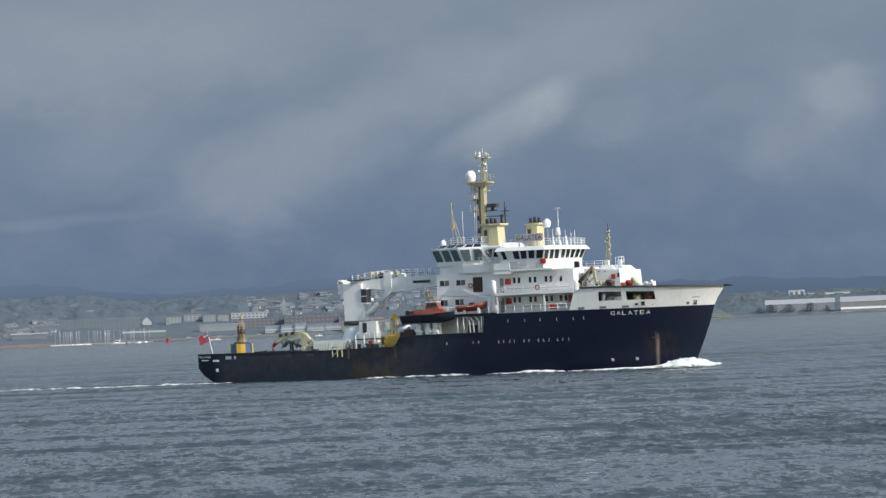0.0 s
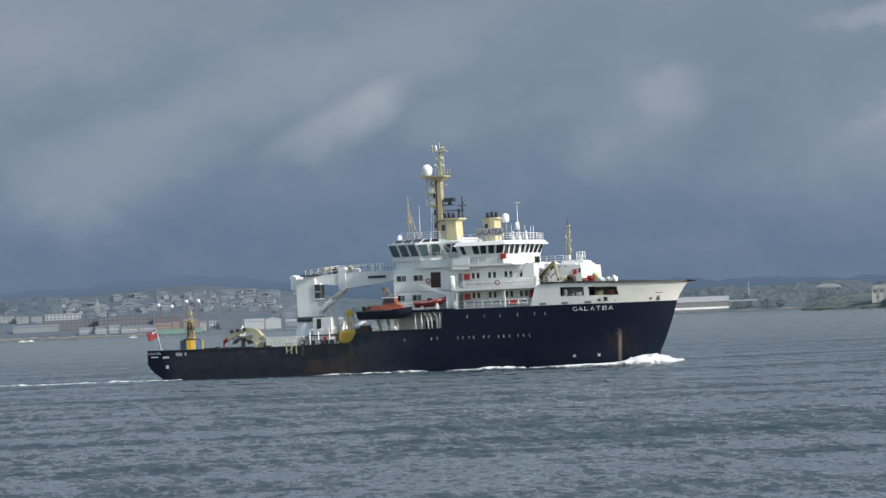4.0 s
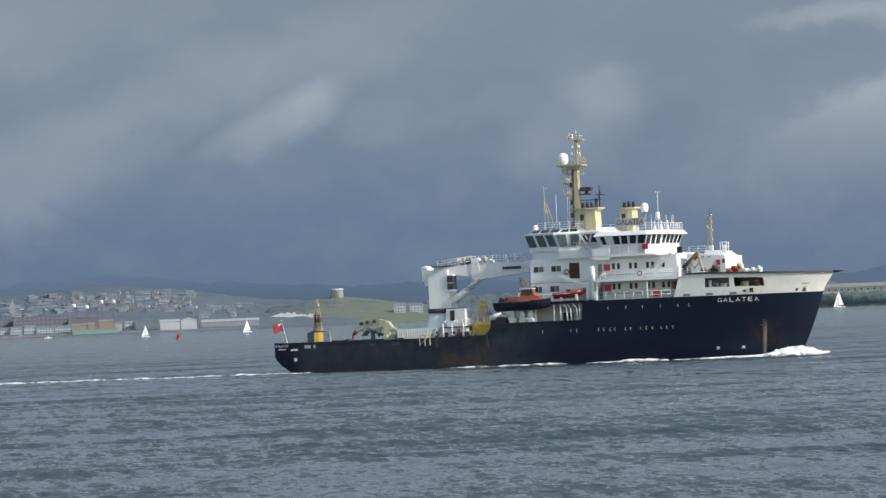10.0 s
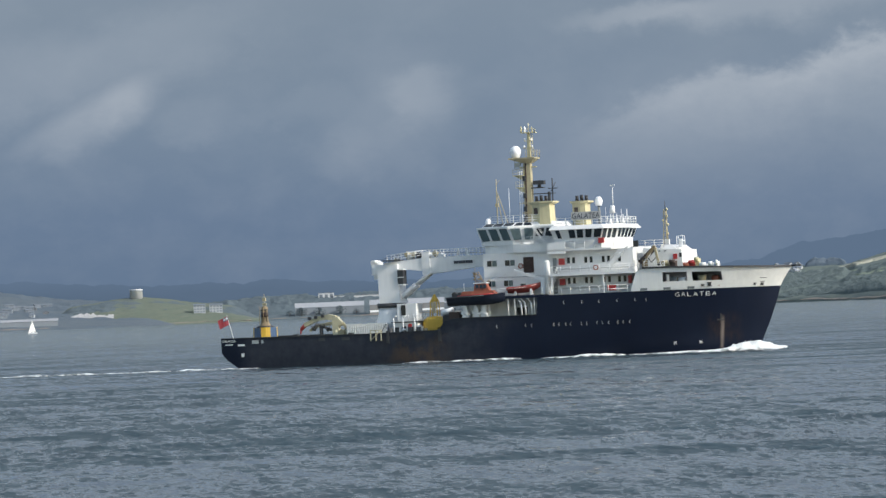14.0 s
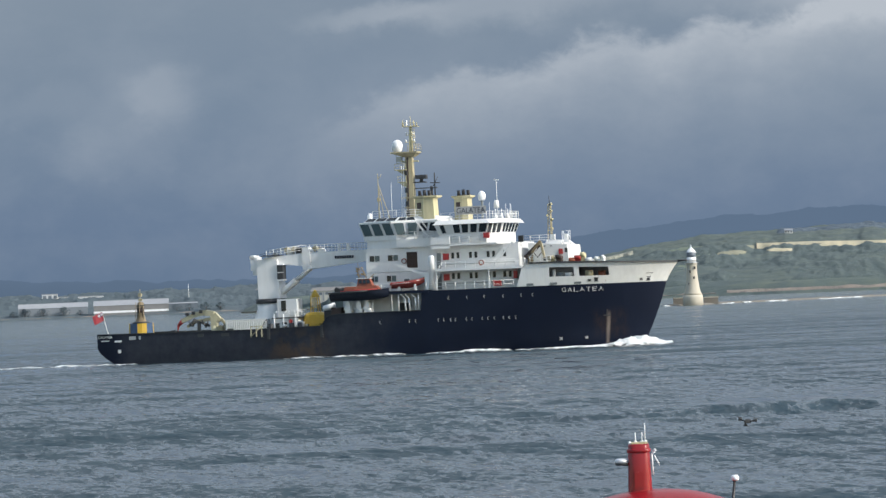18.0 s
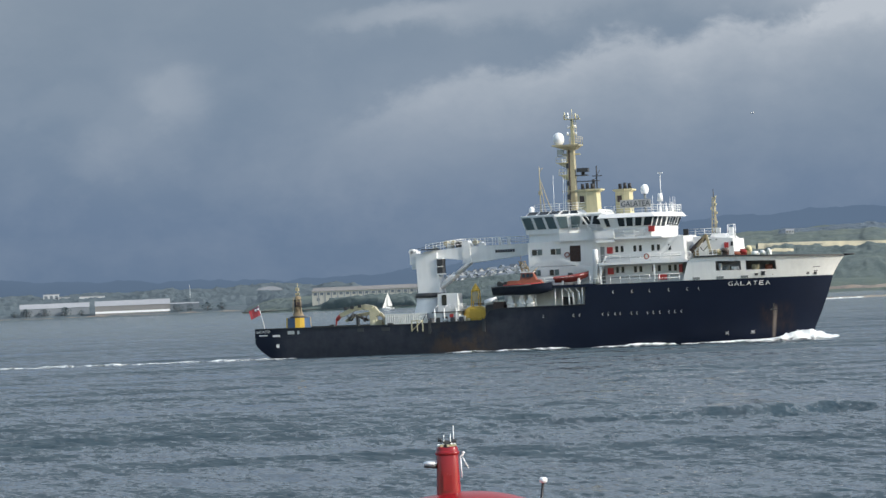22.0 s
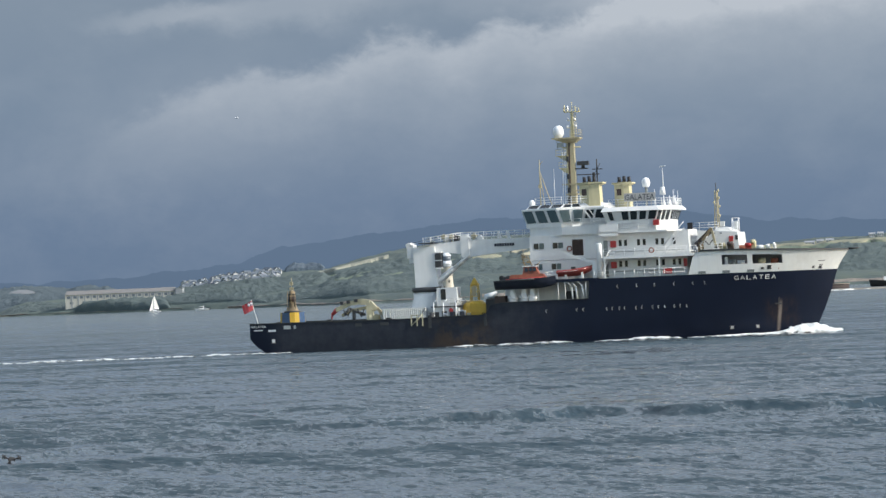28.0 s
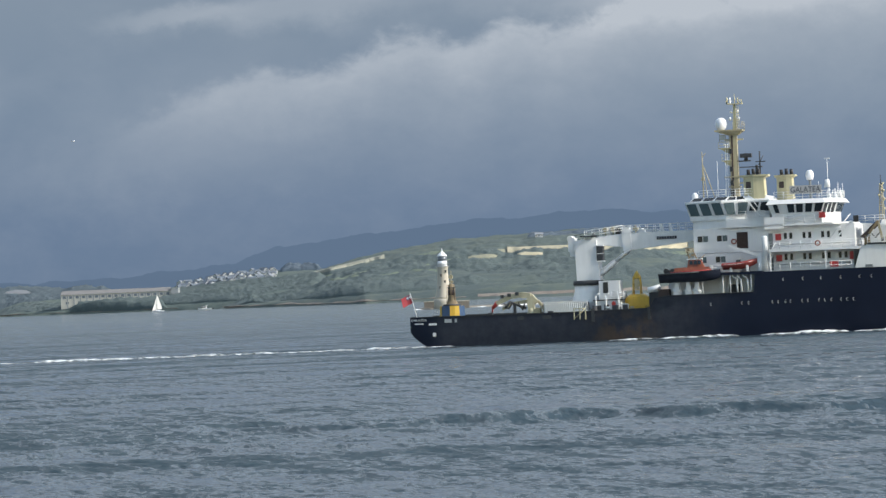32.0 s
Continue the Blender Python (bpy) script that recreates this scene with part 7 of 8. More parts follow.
            mm.hexa([(xa - nx * ta, -4 - w, za - nz * ta), (xb - nx * tb, -4 - w, zb - nz * tb), (xb - nx * tb, -4 + w, zb - nz * tb), (xa - nx * ta, -4 + w, za - nz * ta),
                     (xa + nx * ta, -4 - w, za + nz * ta), (xb + nx * tb, -4 - w, zb + nz * tb), (xb + nx * tb, -4 + w, zb + nz * tb), (xa + nx * ta, -4 + w, za + nz * ta)])
        return mm

    k = part("stern_crane", Mesh().lathe([(0.8, 3.3), (0.7, 4.4), (0.5, 5.2)], 10, (13.4, -4)).hexa([(12.9, -4.5, 4.6), (13.9, -4.5, 4.6), (13.9, -3.5, 4.6), (12.9, -3.5, 4.6), (12.8, -4.4, 6.9), (13.6, -4.4, 6.9), (13.6, -3.6, 6.9), (12.8, -3.6, 6.9)]), M_CRANE, ship, "folded buff knuckle-boom crane")
    part("jib", arm([(8.4, 6.0), (10.4, 6.9), (12.3, 7.15)], 0.34, 0.26, 0.36), M_CRANE, k)
    part("jib_knuckle", arm([(12.1, 7.1), (13.3, 6.9), (14.2, 5.9)], 0.42, 0.42, 0.3), M_CRANE, k)
    part("inner_jib", arm([(9.2, 5.2), (10.5, 5.9), (12.9, 6.2)], 0.22, 0.18, 0.24), M_BUFF, k)
    part("outer_jib", arm([(14.3, 6.2), (15.2, 5.0), (15.6, 4.2)], 0.2, 0.2, 0.14), M_BUFF, k)
    for x, z in ((9.3, 6.9), (10.3, 7.05), (11.4, 7.2)):
        part("valve_block", Mesh().box(x - 0.25, x + 0.25, -4.5, -4.1, z - 0.15, z + 0.3), M_DARK, k)
    part("hose_loop", Mesh().tube((9.6, -4.7, 6.0), (10.2, -4.7, 5.2), 0.1).tube((10.2, -4.7, 5.2), (10.9, -4.7, 6.2), 0.1).tube((11.6, -4.7, 6.1), (12.2, -4.7, 5.0), 0.1).tube((12.2, -4.7, 5.0), (12.6, -4.7, 6.0), 0.1), M_BLACK, k)
    part("crane_ladder", Mesh().tube((14.9, -4.6, 3.3), (15.2, -4.6, 5.6), 0.06).tube((14.6, -4.6, 4.3), (15.8, -4.6, 4.2), 0.06).tube((14.6, -4.6, 5.0), (15.7, -4.6, 5.5), 0.05), M_BUFF, k)
    part("grab", Mesh().tube((8.6, -4, 6.2), (7.8, -4, 5.4), 0.35, 0.25, 6).tube((7.8, -4, 5.6), (7.7, -4, 4.7), 0.16, 0.1, 6), M_REDP, k)
    part("hydraulic_ram", Mesh().tube((12.6, -4.1, 5.2), (10.2, -4.1, 6.2), 0.2, 0.16, 8).tube((10.4, -4.1, 6.2), (9.6, -4.1, 5.3), 0.25, 0.2, 8), M_DARK, k)
    part("stand", Mesh().box(10.8, 11.1, -4.4, -3.6, 3.3, 6.0), M_DARK, k)
    part("winch", Mesh().tube((14.3, -4.8, 4.8), (14.3, -3.4, 4.8), 0.45, 0.45, 10).tube((14.3, -4.2, 4.4), (15.0, -4.2, 5.8), 0.08), M_BUFF, k)
    for x, w, h in ((8.0, 0.6, 0.9), (9.4, 0.8, 0.7), (5.5, 0.9, 0.6), (16.5, 0.7, 0.8)):
        part("deck_fitting", Mesh().box(x - w / 2, x + w / 2, -7.0, -6.3, 3.3, 3.9 + h), M_DARK, ship)

    w = sails(thing("work_boat", "dark blue work boat with an orange cabin on its cradle", "boat"))
    rows = []
    for i in range(13):
        f = i / 12
        x = 32.3 + 8.5 * f
        b = 1.35 * (1 - max(0, (f - 0.6) / 0.4) ** 2.2) * (0.9 + 0.1 * min(1, f * 5))
        b = max(b, 0.05)
        top = 9.15 + 0.45 * f ** 2
        low = 7.95 + 0.5 * max(0, (f - 0.65) / 0.35) ** 2
        rows.append([(x, -8.6 - b, top), (x, -8.6 - b * 0.85, top - 0.55), (x, -8.6 - b * 0.5, low + 0.15), (x, -8.6, low), (x, -8.6 + b * 0.5, low + 0.15), (x, -8.6 + b * 0.85, top - 0.55), (x, -8.6 + b, top)])
    hm = Mesh().grid(rows, True, True)
    hm.face(list(reversed(rows[0])))
    for a, bb in zip(rows[:-1], rows[1:]):
        hm.face([a[0], bb[0], bb[6], a[6]])
    part("hull", hm, M_HULL, w, "dark blue boat hull")
    part("fender", Mesh().tube((32.3, -9.95, 9.1), (38.0, -9.95, 9.3), 0.12, 0.12, 6), M_DARK, w)
    part("cabin", Mesh().hexa([(34.3, -9.5, 9.2), (39.6, -9.3, 9.4), (39.6, -7.9, 9.4), (34.3, -7.7, 9.2), (34.6, -9.4, 9.95), (39.1, -9.2, 10.0), (39.1, -8.0, 10.0), (34.6, -7.8, 9.95)]), M_ORANGE, w, "orange cabin")
    wh = part("wheelhouse", Mesh().hexa([(36.3, -9.3, 9.95), (38.6, -9.2, 10.0), (38.6, -8.0, 10.0), (36.3, -7.9, 9.95), (36.5, -9.2, 11.0), (38.1, -9.1, 11.05), (38.1, -8.1, 11.05), (36.5, -8.0, 11.0)]), M_ORANGE, w)
    part("wheelhouse_roof", Mesh().box(36.3, 38.3, -9.3, -7.9, 11.03, 11.13), M_RADOME, wh)
    for x in (36.85, 37.45, 38.0):
        part("window", Mesh().hexa([(x - 0.2, -9.36, 10.35), (x + 0.2, -9.36, 10.35), (x + 0.2, -9.2, 10.35), (x - 0.2, -9.2, 10.35), (x - 0.2, -9.28, 10.85), (x + 0.2, -9.28, 10.85), (x + 0.2, -9.1, 10.85), (x - 0.2, -9.1, 10.85)]), M_GLASS, wh)
    part("engine_cover", Mesh().box(33.0, 34.0, -9.2, -8.0, 9.2, 9.7).tube((33.3, -9.2, 9.6), (33.3, -8.0, 9.6), 0.35, 0.35, 8).tube((34.2, -9.2, 9.6), (34.2, -8.0, 9.6), 0.3, 0.3, 8), M_DARK, w)
    part("rub_rail", Mesh().tube((34.0, -9.75, 9.35), (39.4, -9.6, 9.5), 0.07, 0.06, 6), M_REDP, w)
    m = Mesh()
    for x0, x1 in ((36.6, 36.1), (37.6, 36.9), (38.1, 38.7)):
        for y in (-9.0, -8.2):
            m.tube((x0, y, 11.1), (x1, -8.6, 12.7 if x1 < 38 else 11.6), 0.06, 0.05, 5)
    for z in (11.6, 12.1, 12.6):
        m.tube((36.1, -8.9, z), (37.2, -8.9, z), 0.05, n=4).tube((36.2, -8.9, z), (37.0, -8.3, z - 0.4), 0.045, n=4)
    m.box(36.3, 36.7, -8.9, -8.5, 12.2, 12.5).box(36.9, 37.3, -8.9, -8.5, 11.5, 11.8).tube((36.4, -8.6, 12.7), (36.4, -8.6, 13.4), 0.04)
    part("rigging", m, M_BROWN, w, "mast frame with aerials")

    # working-deck clutter round the crane's foot
    railing([(22.8, -7.7, 3.3), (30.6, -7.7, 3.3)], ship, gap=1.3)
    for x, y, z in ((27.0, -6.6, 5.4), (30.9, -4.6, 6.9), (24.6, -6.6, 5.0)):
        part("mushroom_vent", Mesh().lathe([(0.16, 3.3), (0.16, z - 0.3), (0.36, z - 0.3), (0.34, z - 0.05), (0.1, z)], 10, (x, y)), M_WHITE, ship)
    part("chain_box", Mesh().box(28.6, 29.9, -6.9, -6.0, 3.3, 4.9).box(28.5, 30.0, -7.0, -5.9, 4.9, 5.0), M_YELLOW, ship, "yellow deck box")
    part("tool_locker", Mesh().box(26.6, 27.5, -7.0, -6.2, 3.3, 5.3), M_WHITE, ship)
    part("hose_rack", Mesh().tube((27.8, -7.0, 4.6), (28.3, -7.0, 4.6), 0.35, 0.35, 10).box(27.7, 28.4, -6.9, -6.5, 3.3, 4.4), M_BUFF, ship)

    r = sails(thing("rescue_boat", "red-orange rigid rescue boat on the boat deck", "boat"))
    rows = []
    for i in range(11):
        f = i / 10
        x = 40.9 + 4.9 * f
        b = max(0.06, 0.85 * (1 - max(0, (f - 0.5) / 0.5) ** 2.4))
        top = 10.15 + 0.55 * f ** 2
        low = 9.45 + 0.75 * max(0, (f - 0.45) / 0.55) ** 2
        rows.append([(x, -7.5 + b * k, z) for k, z in ((-0.8, top + 0.12), (-1.0, top), (-1.0, top - 0.2), (-0.75, (top + low) / 2), (-0.3, low), (0.3, low), (0.75, (top + low) / 2), (1.0, top - 0.2), (1.0, top), (0.8, top + 0.12), (0, top + 0.2), (-0.8, top + 0.12))])
    m = Mesh().grid(rows, True, False)
    m.face(rows[0][:-1])
    part("hull", m, paint("boat_red_paint", (0.28, 0.05, 0.04), 0.55, 0.14), r)
    part("grab_line", Mesh().tube((41.2, -8.37, 10.1), (43.6, -8.38, 10.2), 0.03, n=4).tube((43.6, -8.38, 10.2), (45.2, -8.0, 10.5), 0.03, n=4), M_LETTER, r)
    part("cradle", Mesh().box(42.0, 42.3, -8.0, -7.0, 9.1, 9.9).box(44.3, 44.6, -8.0, -7.0, 9.1, 10.0), M_WHITE, r)
    part("console", Mesh().box(42.9, 43.5, -7.8, -7.2, 10.2, 10.75), M_DARK, r)

    rf = sails(thing("liferaft_canister", "pale liferaft canister on a rack", "liferaft"))
    part("canister", Mesh().tube((30.2, -5.5, 7.0), (31.9, -5.5, 7.4), 0.45, 0.45, 12), M_RADOME, rf)
    part("rack", Mesh().box(30.3, 31.8, -5.8, -5.2, 3.3, 6.75), M_DARK, rf)


build_cargo()

ensign = sails(thing("ensign_staff", "red ensign flying from a white staff at the stern", "flag"))
part("staff", Mesh().tube((-3.0, -3.0, 3.3), (-4.2, -3.0, 8.0), 0.06, 0.04), M_WHITE, ensign)
M_CLOTH = plain("red_cloth", (0.3, 0.03, 0.04), 0.8)
FLAG_STRIPS = []


def build_flag():
    """The cloth as four upright strips, each hung from the one before it, that swing in the wind."""
    w, h = 0.38, 1.3
    parent, x = ensign, -3.18
    for i in range(4):
        m = Mesh().hexa([(-w, -0.012, -h * 0.52), (0, -0.012, -h * 0.5), (0, 0.012, -h * 0.5), (-w, 0.012, -h * 0.52), (-w, -0.012, h * 0.46), (0, -0.012, h * 0.5), (0, 0.012, h * 0.5), (-w, 0.012, h * 0.46)])
        s = part("flag_strip", m, M_CLOTH, ensign)
        FLAG_STRIPS.append(s)
        if i < 2:
            part("canton", Mesh().box(-w * 0.95, -0.02, -0.03, -0.014, 0.05, h * 0.42), M_BLUE, s)
            part("cross", Mesh().box(-w * 0.95, -0.02, -0.045, -0.031, h * 0.19, h * 0.28).box(-w * 0.55, -w * 0.4, -0.05, -0.036, 0.06, h * 0.41), M_LETTER, s)


build_flag()


# ---- foam round the ship ----
FLOATS = []          # broken water that keeps its place beside the ship


def bow_rise(f):
    """The bow wave stands highest a little abaft the stem."""
    return 1.45 * math.exp(-((f - 0.2) / 0.12) ** 2) + 0.55 * (1 - f) ** 1.2 * min(1, 0.4 + f * 6) + 0.1


def build_ship_foam():
    bow = [(79.4, -1.0)]
    for x in (77.5, 76.2, 74.8, 73, 71, 69, 67, 65, 62, 59):
        bow.append((x, -half_breadth(x, 0.3) - 0.9 - 0.10 * (78 - x)))
    FLOATS.append(foam("bow_wave", "white breaking bow wave along the ship's side", bow, lambda f: 1.0 + 0.6 * math.sin(math.pi * f), bow_rise, step=0.2, seed=2, ragged=0.55, category="bow wave"))
    bowp = [(x, -y) for x, y in bow]
    FLOATS.append(foam("bow_wave", "white breaking bow wave along the ship's side", bowp, lambda f: 1.0 + 0.6 * math.sin(math.pi * f), bow_rise, step=0.2, seed=12, ragged=0.55, category="bow wave"))
    for x0, x1, h, s in ((32, 43, 0.28, 3), (46, 58, 0.5, 4), (25, 32, 0.22, 6), (-1, 3, 0.2, 8)):
        FLOATS.append(foam("hull_foam", "thin white foam sliding along the hull", [(x, -half_breadth(x, 0.2) - 0.8) for x in np.linspace(x0, x1, 6)], 0.8, lambda f, h=h: h * math.sin(math.pi * f) ** 0.6, step=0.3, seed=s))
    for i, (x0, x1, y, h) in enumerate(((2, -20, -8.2, 0.4), (-15, -50, -9.8, 0.45), (-42, -72, -12.5, 0.4), (-62, -108, -14.3, 0.45), (-98, -160, -18, 0.45), (-150, -235, -23.5, 0.45))):
        FLOATS.append(foam("wake", "streak of white wake astern of the ship", [(x, y - 0.10 * (x0 - x)) for x in np.linspace(x0, x1, 8)], 0.75, lambda f, h=h: 0.5 * h * math.sin(math.pi * min(1, f + 0.02)) ** 0.5, step=0.4, seed=20 + i, ragged=1.2, category="wake"))


build_ship_foam()


# ---- small craft ----
M_SAIL = plain("sailcloth", (0.8, 0.79, 0.75), 0.8, vary=0.05)
M_GEL = plain("white_gelcoat", (0.78, 0.79, 0.8), 0.3, vary=0.04)
M_LAUNCH = paint("red_launch_paint", (0.25, 0.008, 0.012), 0.32, 0.06, 0.0, 2.0)
MOVERS = []          # (thing, rows of seconds and pose)


def boat_hull(length, beam, free, mat_name=None, sheer=0.25):
    """Small hull, bow towards -x, keel line below the origin."""
    rows = []
    for i in range(13):
        f = i / 12
        b = beam / 2 * (1 - max(0, (0.45 - f) / 0.45) ** 2.0) * (1 - 0.12 * max(0, (f - 0.7) / 0.3))
        b = max(b, 0.03)
        top = free * (1 + sheer * (1 - f) ** 2)
        x = -length / 2 + length * f
        rake = -0.35 * free * (1 - f) ** 3
        rows.append([(x + rake, -b, top), (x + rake * 0.4, -b * 0.9, top * 0.4), (x, -b * 0.6, -0.2), (x, 0, -0.4), (x, b * 0.6, -0.2), (x + rake * 0.4, b * 0.9, top * 0.4), (x + rake, b, top)])
    m = Mesh().grid(rows, True, False)
    m.face(rows[-1])
    for a, c in zip(rows[:-1], rows[1:]):
        m.face([a[0], a[6], c[6], c[0]])
    return m


def yacht(label, s=1.0, heading=0):
    ob = thing("sailing_yacht", label, "yacht", group="sailing yachts")
    part("hull", boat_hull(9 * s, 2.8 * s, 0.9 * s), M_GEL, ob)
    part("coachroof", Mesh().hexa([(-2.0 * s, -0.8 * s, 0.9 * s), (1.5 * s, -0.9 * s, 0.9 * s), (1.5 * s, 0.9 * s, 0.9 * s), (-2.0 * s, 0.8 * s, 0.9 * s), (-1.5 * s, -0.7 * s, 1.4 * s), (1.4 * s, -0.8 * s, 1.4 * s), (1.4 * s, 0.8 * s, 1.4 * s), (-1.5 * s, 0.7 * s, 1.4 * s)]), M_GEL, ob)
    part("mast", Mesh().tube((-0.6 * s, 0, 0.8 * s), (-0.6 * s, 0, 13 * s), 0.08 * s, 0.06 * s), M_STEEL, ob)
    part("boom", Mesh().tube((-0.6 * s, 0, 2.0 * s), (3.2 * s, 0.5 * s, 2.0 * s), 0.06 * s), M_STEEL, ob)
    main, jib = [], []
    for j in range(9):
        f = j / 8
        w = 3.7 * (1 - f) ** 0.85
        main.append([((-0.5 + w * k / 4) * s, (0.35 * math.sin(math.pi * k / 4 * 0.8) * (1 - f) + 0.1) * s, (2.1 + 10.6 * f) * s) for k in range(5)])
        w = 3.3 * (1 - f)
        jib.append([((-4.3 + 3.6 * f + w * k / 4) * s, 0.45 * math.sin(math.pi * k / 4) * (1 - f) * s, (1.2 + 10.2 * f + 0.3 * k / 4 * (1 - f)) * s) for k in range(5)])
    part("mainsail", Mesh().grid(main, True), M_SAIL, ob, "white mainsail")
    part("jib", Mesh().grid(jib, True), M_SAIL, ob, "white jib")
    part("keel_stripe", Mesh().box(-3.8 * s, 4.3 * s, -1.27 * s, -1.2 * s, 0.1, 0.25), M_BLUE, ob)
    return ob


def afloat(u, d, turn=0.0, z=0.0):
    return Matrix.Translation(spot(u, d)) @ pose(0, 0, z, 0, 0, facing(u) + turn)


y1 = yacht("small white yacht under sail before the town", 0.66)
MOVERS.append((y1, [(0, afloat(272, 2720)), (6, afloat(246, 2720)), (9, afloat(235, 2720)), (32, afloat(150, 2720))]))
y2 = yacht("white yacht under sail off the headland", 0.75)
MOVERS.append((y2, [(0, afloat(452, 2900, 20)), (6, afloat(428, 2900, 20)), (9, afloat(416, 2900, 20)), (13, afloat(393, 2900, 20)), (32, afloat(300, 2900, 20))]))
y3 = yacht("white yacht with full sails below the barrack", 1.02)
MOVERS.append((y3, [(0, afloat(1424, 3010, 8)), (23, afloat(1503, 3010, 8)), (28, afloat(1522, 3010, 8)), (32, afloat(1535, 3010, 8))]))


def motorboat(label, s=1.0, group="motor boats", name="motorboat"):
    ob = thing(name, label, "motorboat", group=group)
    part("hull", boat_hull(7.2 * s, 2.5 * s, 0.7 * s), M_GEL, ob)
    part("cabin", Mesh().hexa([(-1.7 * s, -0.95 * s, 0.6 * s), (0.9 * s, -1.0 * s, 0.6 * s), (0.9 * s, 1.0 * s, 0.6 * s), (-1.7 * s, 0.95 * s, 0.6 * s), (-1.4 * s, -0.85 * s, 1.0 * s), (0.9 * s, -0.9 * s, 1.05 * s), (0.9 * s, 0.9 * s, 1.05 * s), (-1.4 * s, 0.85 * s, 1.0 * s)]), M_GEL, ob)
    part("windscreen", Mesh().hexa([(-1.2 * s, -0.85 * s, 1.0 * s), (0.5 * s, -0.85 * s, 1.0 * s), (0.5 * s, 0.85 * s, 1.0 * s), (-1.2 * s, 0.85 * s, 1.0 * s), (-0.6 * s, -0.8 * s, 1.75 * s), (0.5 * s, -0.8 * s, 1.75 * s), (0.5 * s, 0.8 * s, 1.75 * s), (-0.6 * s, 0.8 * s, 1.75 * s)]), M_GLASS, ob)
    part("cabin_side", Mesh().hexa([(0.3 * s, -0.92 * s, 0.9 * s), (0.95 * s, -0.92 * s, 0.9 * s), (0.95 * s, 0.92 * s, 0.9 * s), (0.3 * s, 0.92 * s, 0.9 * s), (0.45 * s, -0.86 * s, 1.8 * s), (0.8 * s, -0.86 * s, 1.8 * s), (0.8 * s, 0.86 * s, 1.8 * s), (0.45 * s, 0.86 * s, 1.8 * s)]), M_GEL, ob)
    part("roof", Mesh().hexa([(-1.5 * s, -1.0 * s, 1.78 * s), (1.1 * s, -1.0 * s, 1.75 * s), (1.1 * s, 1.0 * s, 1.75 * s), (-1.5 * s, 1.0 * s, 1.78 * s), (-1.4 * s, -0.95 * s, 1.88 * s), (1.0 * s, -0.95 * s, 1.9 * s), (1.0 * s, 0.95 * s, 1.9 * s), (-1.4 * s, 0.95 * s, 1.88 * s)]), M_GEL, ob)
    part("grab_rail", Mesh().tube((-2.9 * s, -0.8 * s, 0.95 * s), (-1.6 * s, -0.95 * s, 0.95 * s), 0.03 * s, n=4).tube((1.2 * s, -1.1 * s, 1.0 * s), (2.6 * s, -1.1 * s, 0.95 * s), 0.04 * s, n=4), M_STEEL, ob)
    part("outboard", Mesh().box(3.5 * s, 4.3 * s, -0.3 * s, 0.3 * s, 0.2 * s, 0.85 * s), M_BLACK, ob)
    part("aerial", Mesh().box(0.6 * s, 1.4 * s, -0.06, 0.06, 2.05 * s, 2.2 * s).tube((0.9 * s, 0, 1.85 * s), (0.9 * s, 0, 2.45 * s), 0.06 * s), M_RADOME, ob)
    return ob


mb = motorboat("small white cabin motorboat with a black outboard")
MOVERS.append((mb, [(0, afloat(2650, 690, 0, 0.22)), (20, afloat(2592, 684, 0, 0.22)), (24, afloat(2580, 668, 0, 0.22)), (25.5, afloat(2570, 668, 0, 0.22)), (32, afloat(2550, 668, 0, 0.22))]))
mc = motorboat("white motor cruiser near the cliffs", 1.5)
MOVERS.append((mc, [(0, afloat(1540, 3050)), (23, afloat(1590, 3050)), (32, afloat(1618, 3050))]))


def patrol_boat():
    ob = thing("patrol_boat", "blue-grey patrol boat with a tall white wheelhouse", "boat", at=afloat(2492, 2230))
    part("hull", boat_hull(18, 4.8, 1.7, sheer=0.4), plain("blue_grey_hull_paint", (0.1, 0.125, 0.16), 0.5), ob)
    part("deckhouse", Mesh().hexa([(-3.5, -1.8, 1.5), (3.5, -1.8, 1.5), (3.5, 1.8, 1.5), (-3.5, 1.8, 1.5), (-2.9, -1.7, 3.3), (3.3, -1.7, 3.3), (3.3, 1.7, 3.3), (-2.9, 1.7, 3.3)]), M_GEL, ob)
    part("wheelhouse", Mesh().hexa([(-2.4, -1.5, 3.3), (1.2, -1.5, 3.3), (1.2, 1.5, 3.3), (-2.4, 1.5, 3.3), (-1.8, -1.4, 5.2), (1.0, -1.4, 5.2), (1.0, 1.4, 5.2), (-1.8, 1.4, 5.2)]), M_GEL, ob)
    part("window_band", Mesh().box(-1.9, 0.9, -1.56, -1.4, 4.1, 4.7), M_GLASS, ob)
    part("mast", Mesh().tube((0.2, 0, 5.2), (0.4, 0, 8.0), 0.25, 0.12).box(-0.7, 1.3, -0.15, 0.15, 6.3, 6.5), M_GEL, ob)
    part("stern_rail", Mesh().tube((4.5, -1.9, 2.6), (8.3, -1.9, 2.7), 0.12).tube((8.3, -1.9, 1.6), (8.3, -1.9, 2.7), 0.12).tube((5.5, -1.9, 1.6), (5.5, -1.9, 2.6), 0.12), M_GEL, ob)


patrol_boat()
mc3 = motorboat("white pilot cutter off the marina quay", 1.9)
mc3.matrix_basis = afloat(-294, 3600)
for u, d in ((-258, 3700), (-120, 3750), (-135, 3700), (60, 3650)):
    q = motorboat("small white boat moored off the quay", 1.0)
    q.matrix_basis = afloat(u, d, 20)


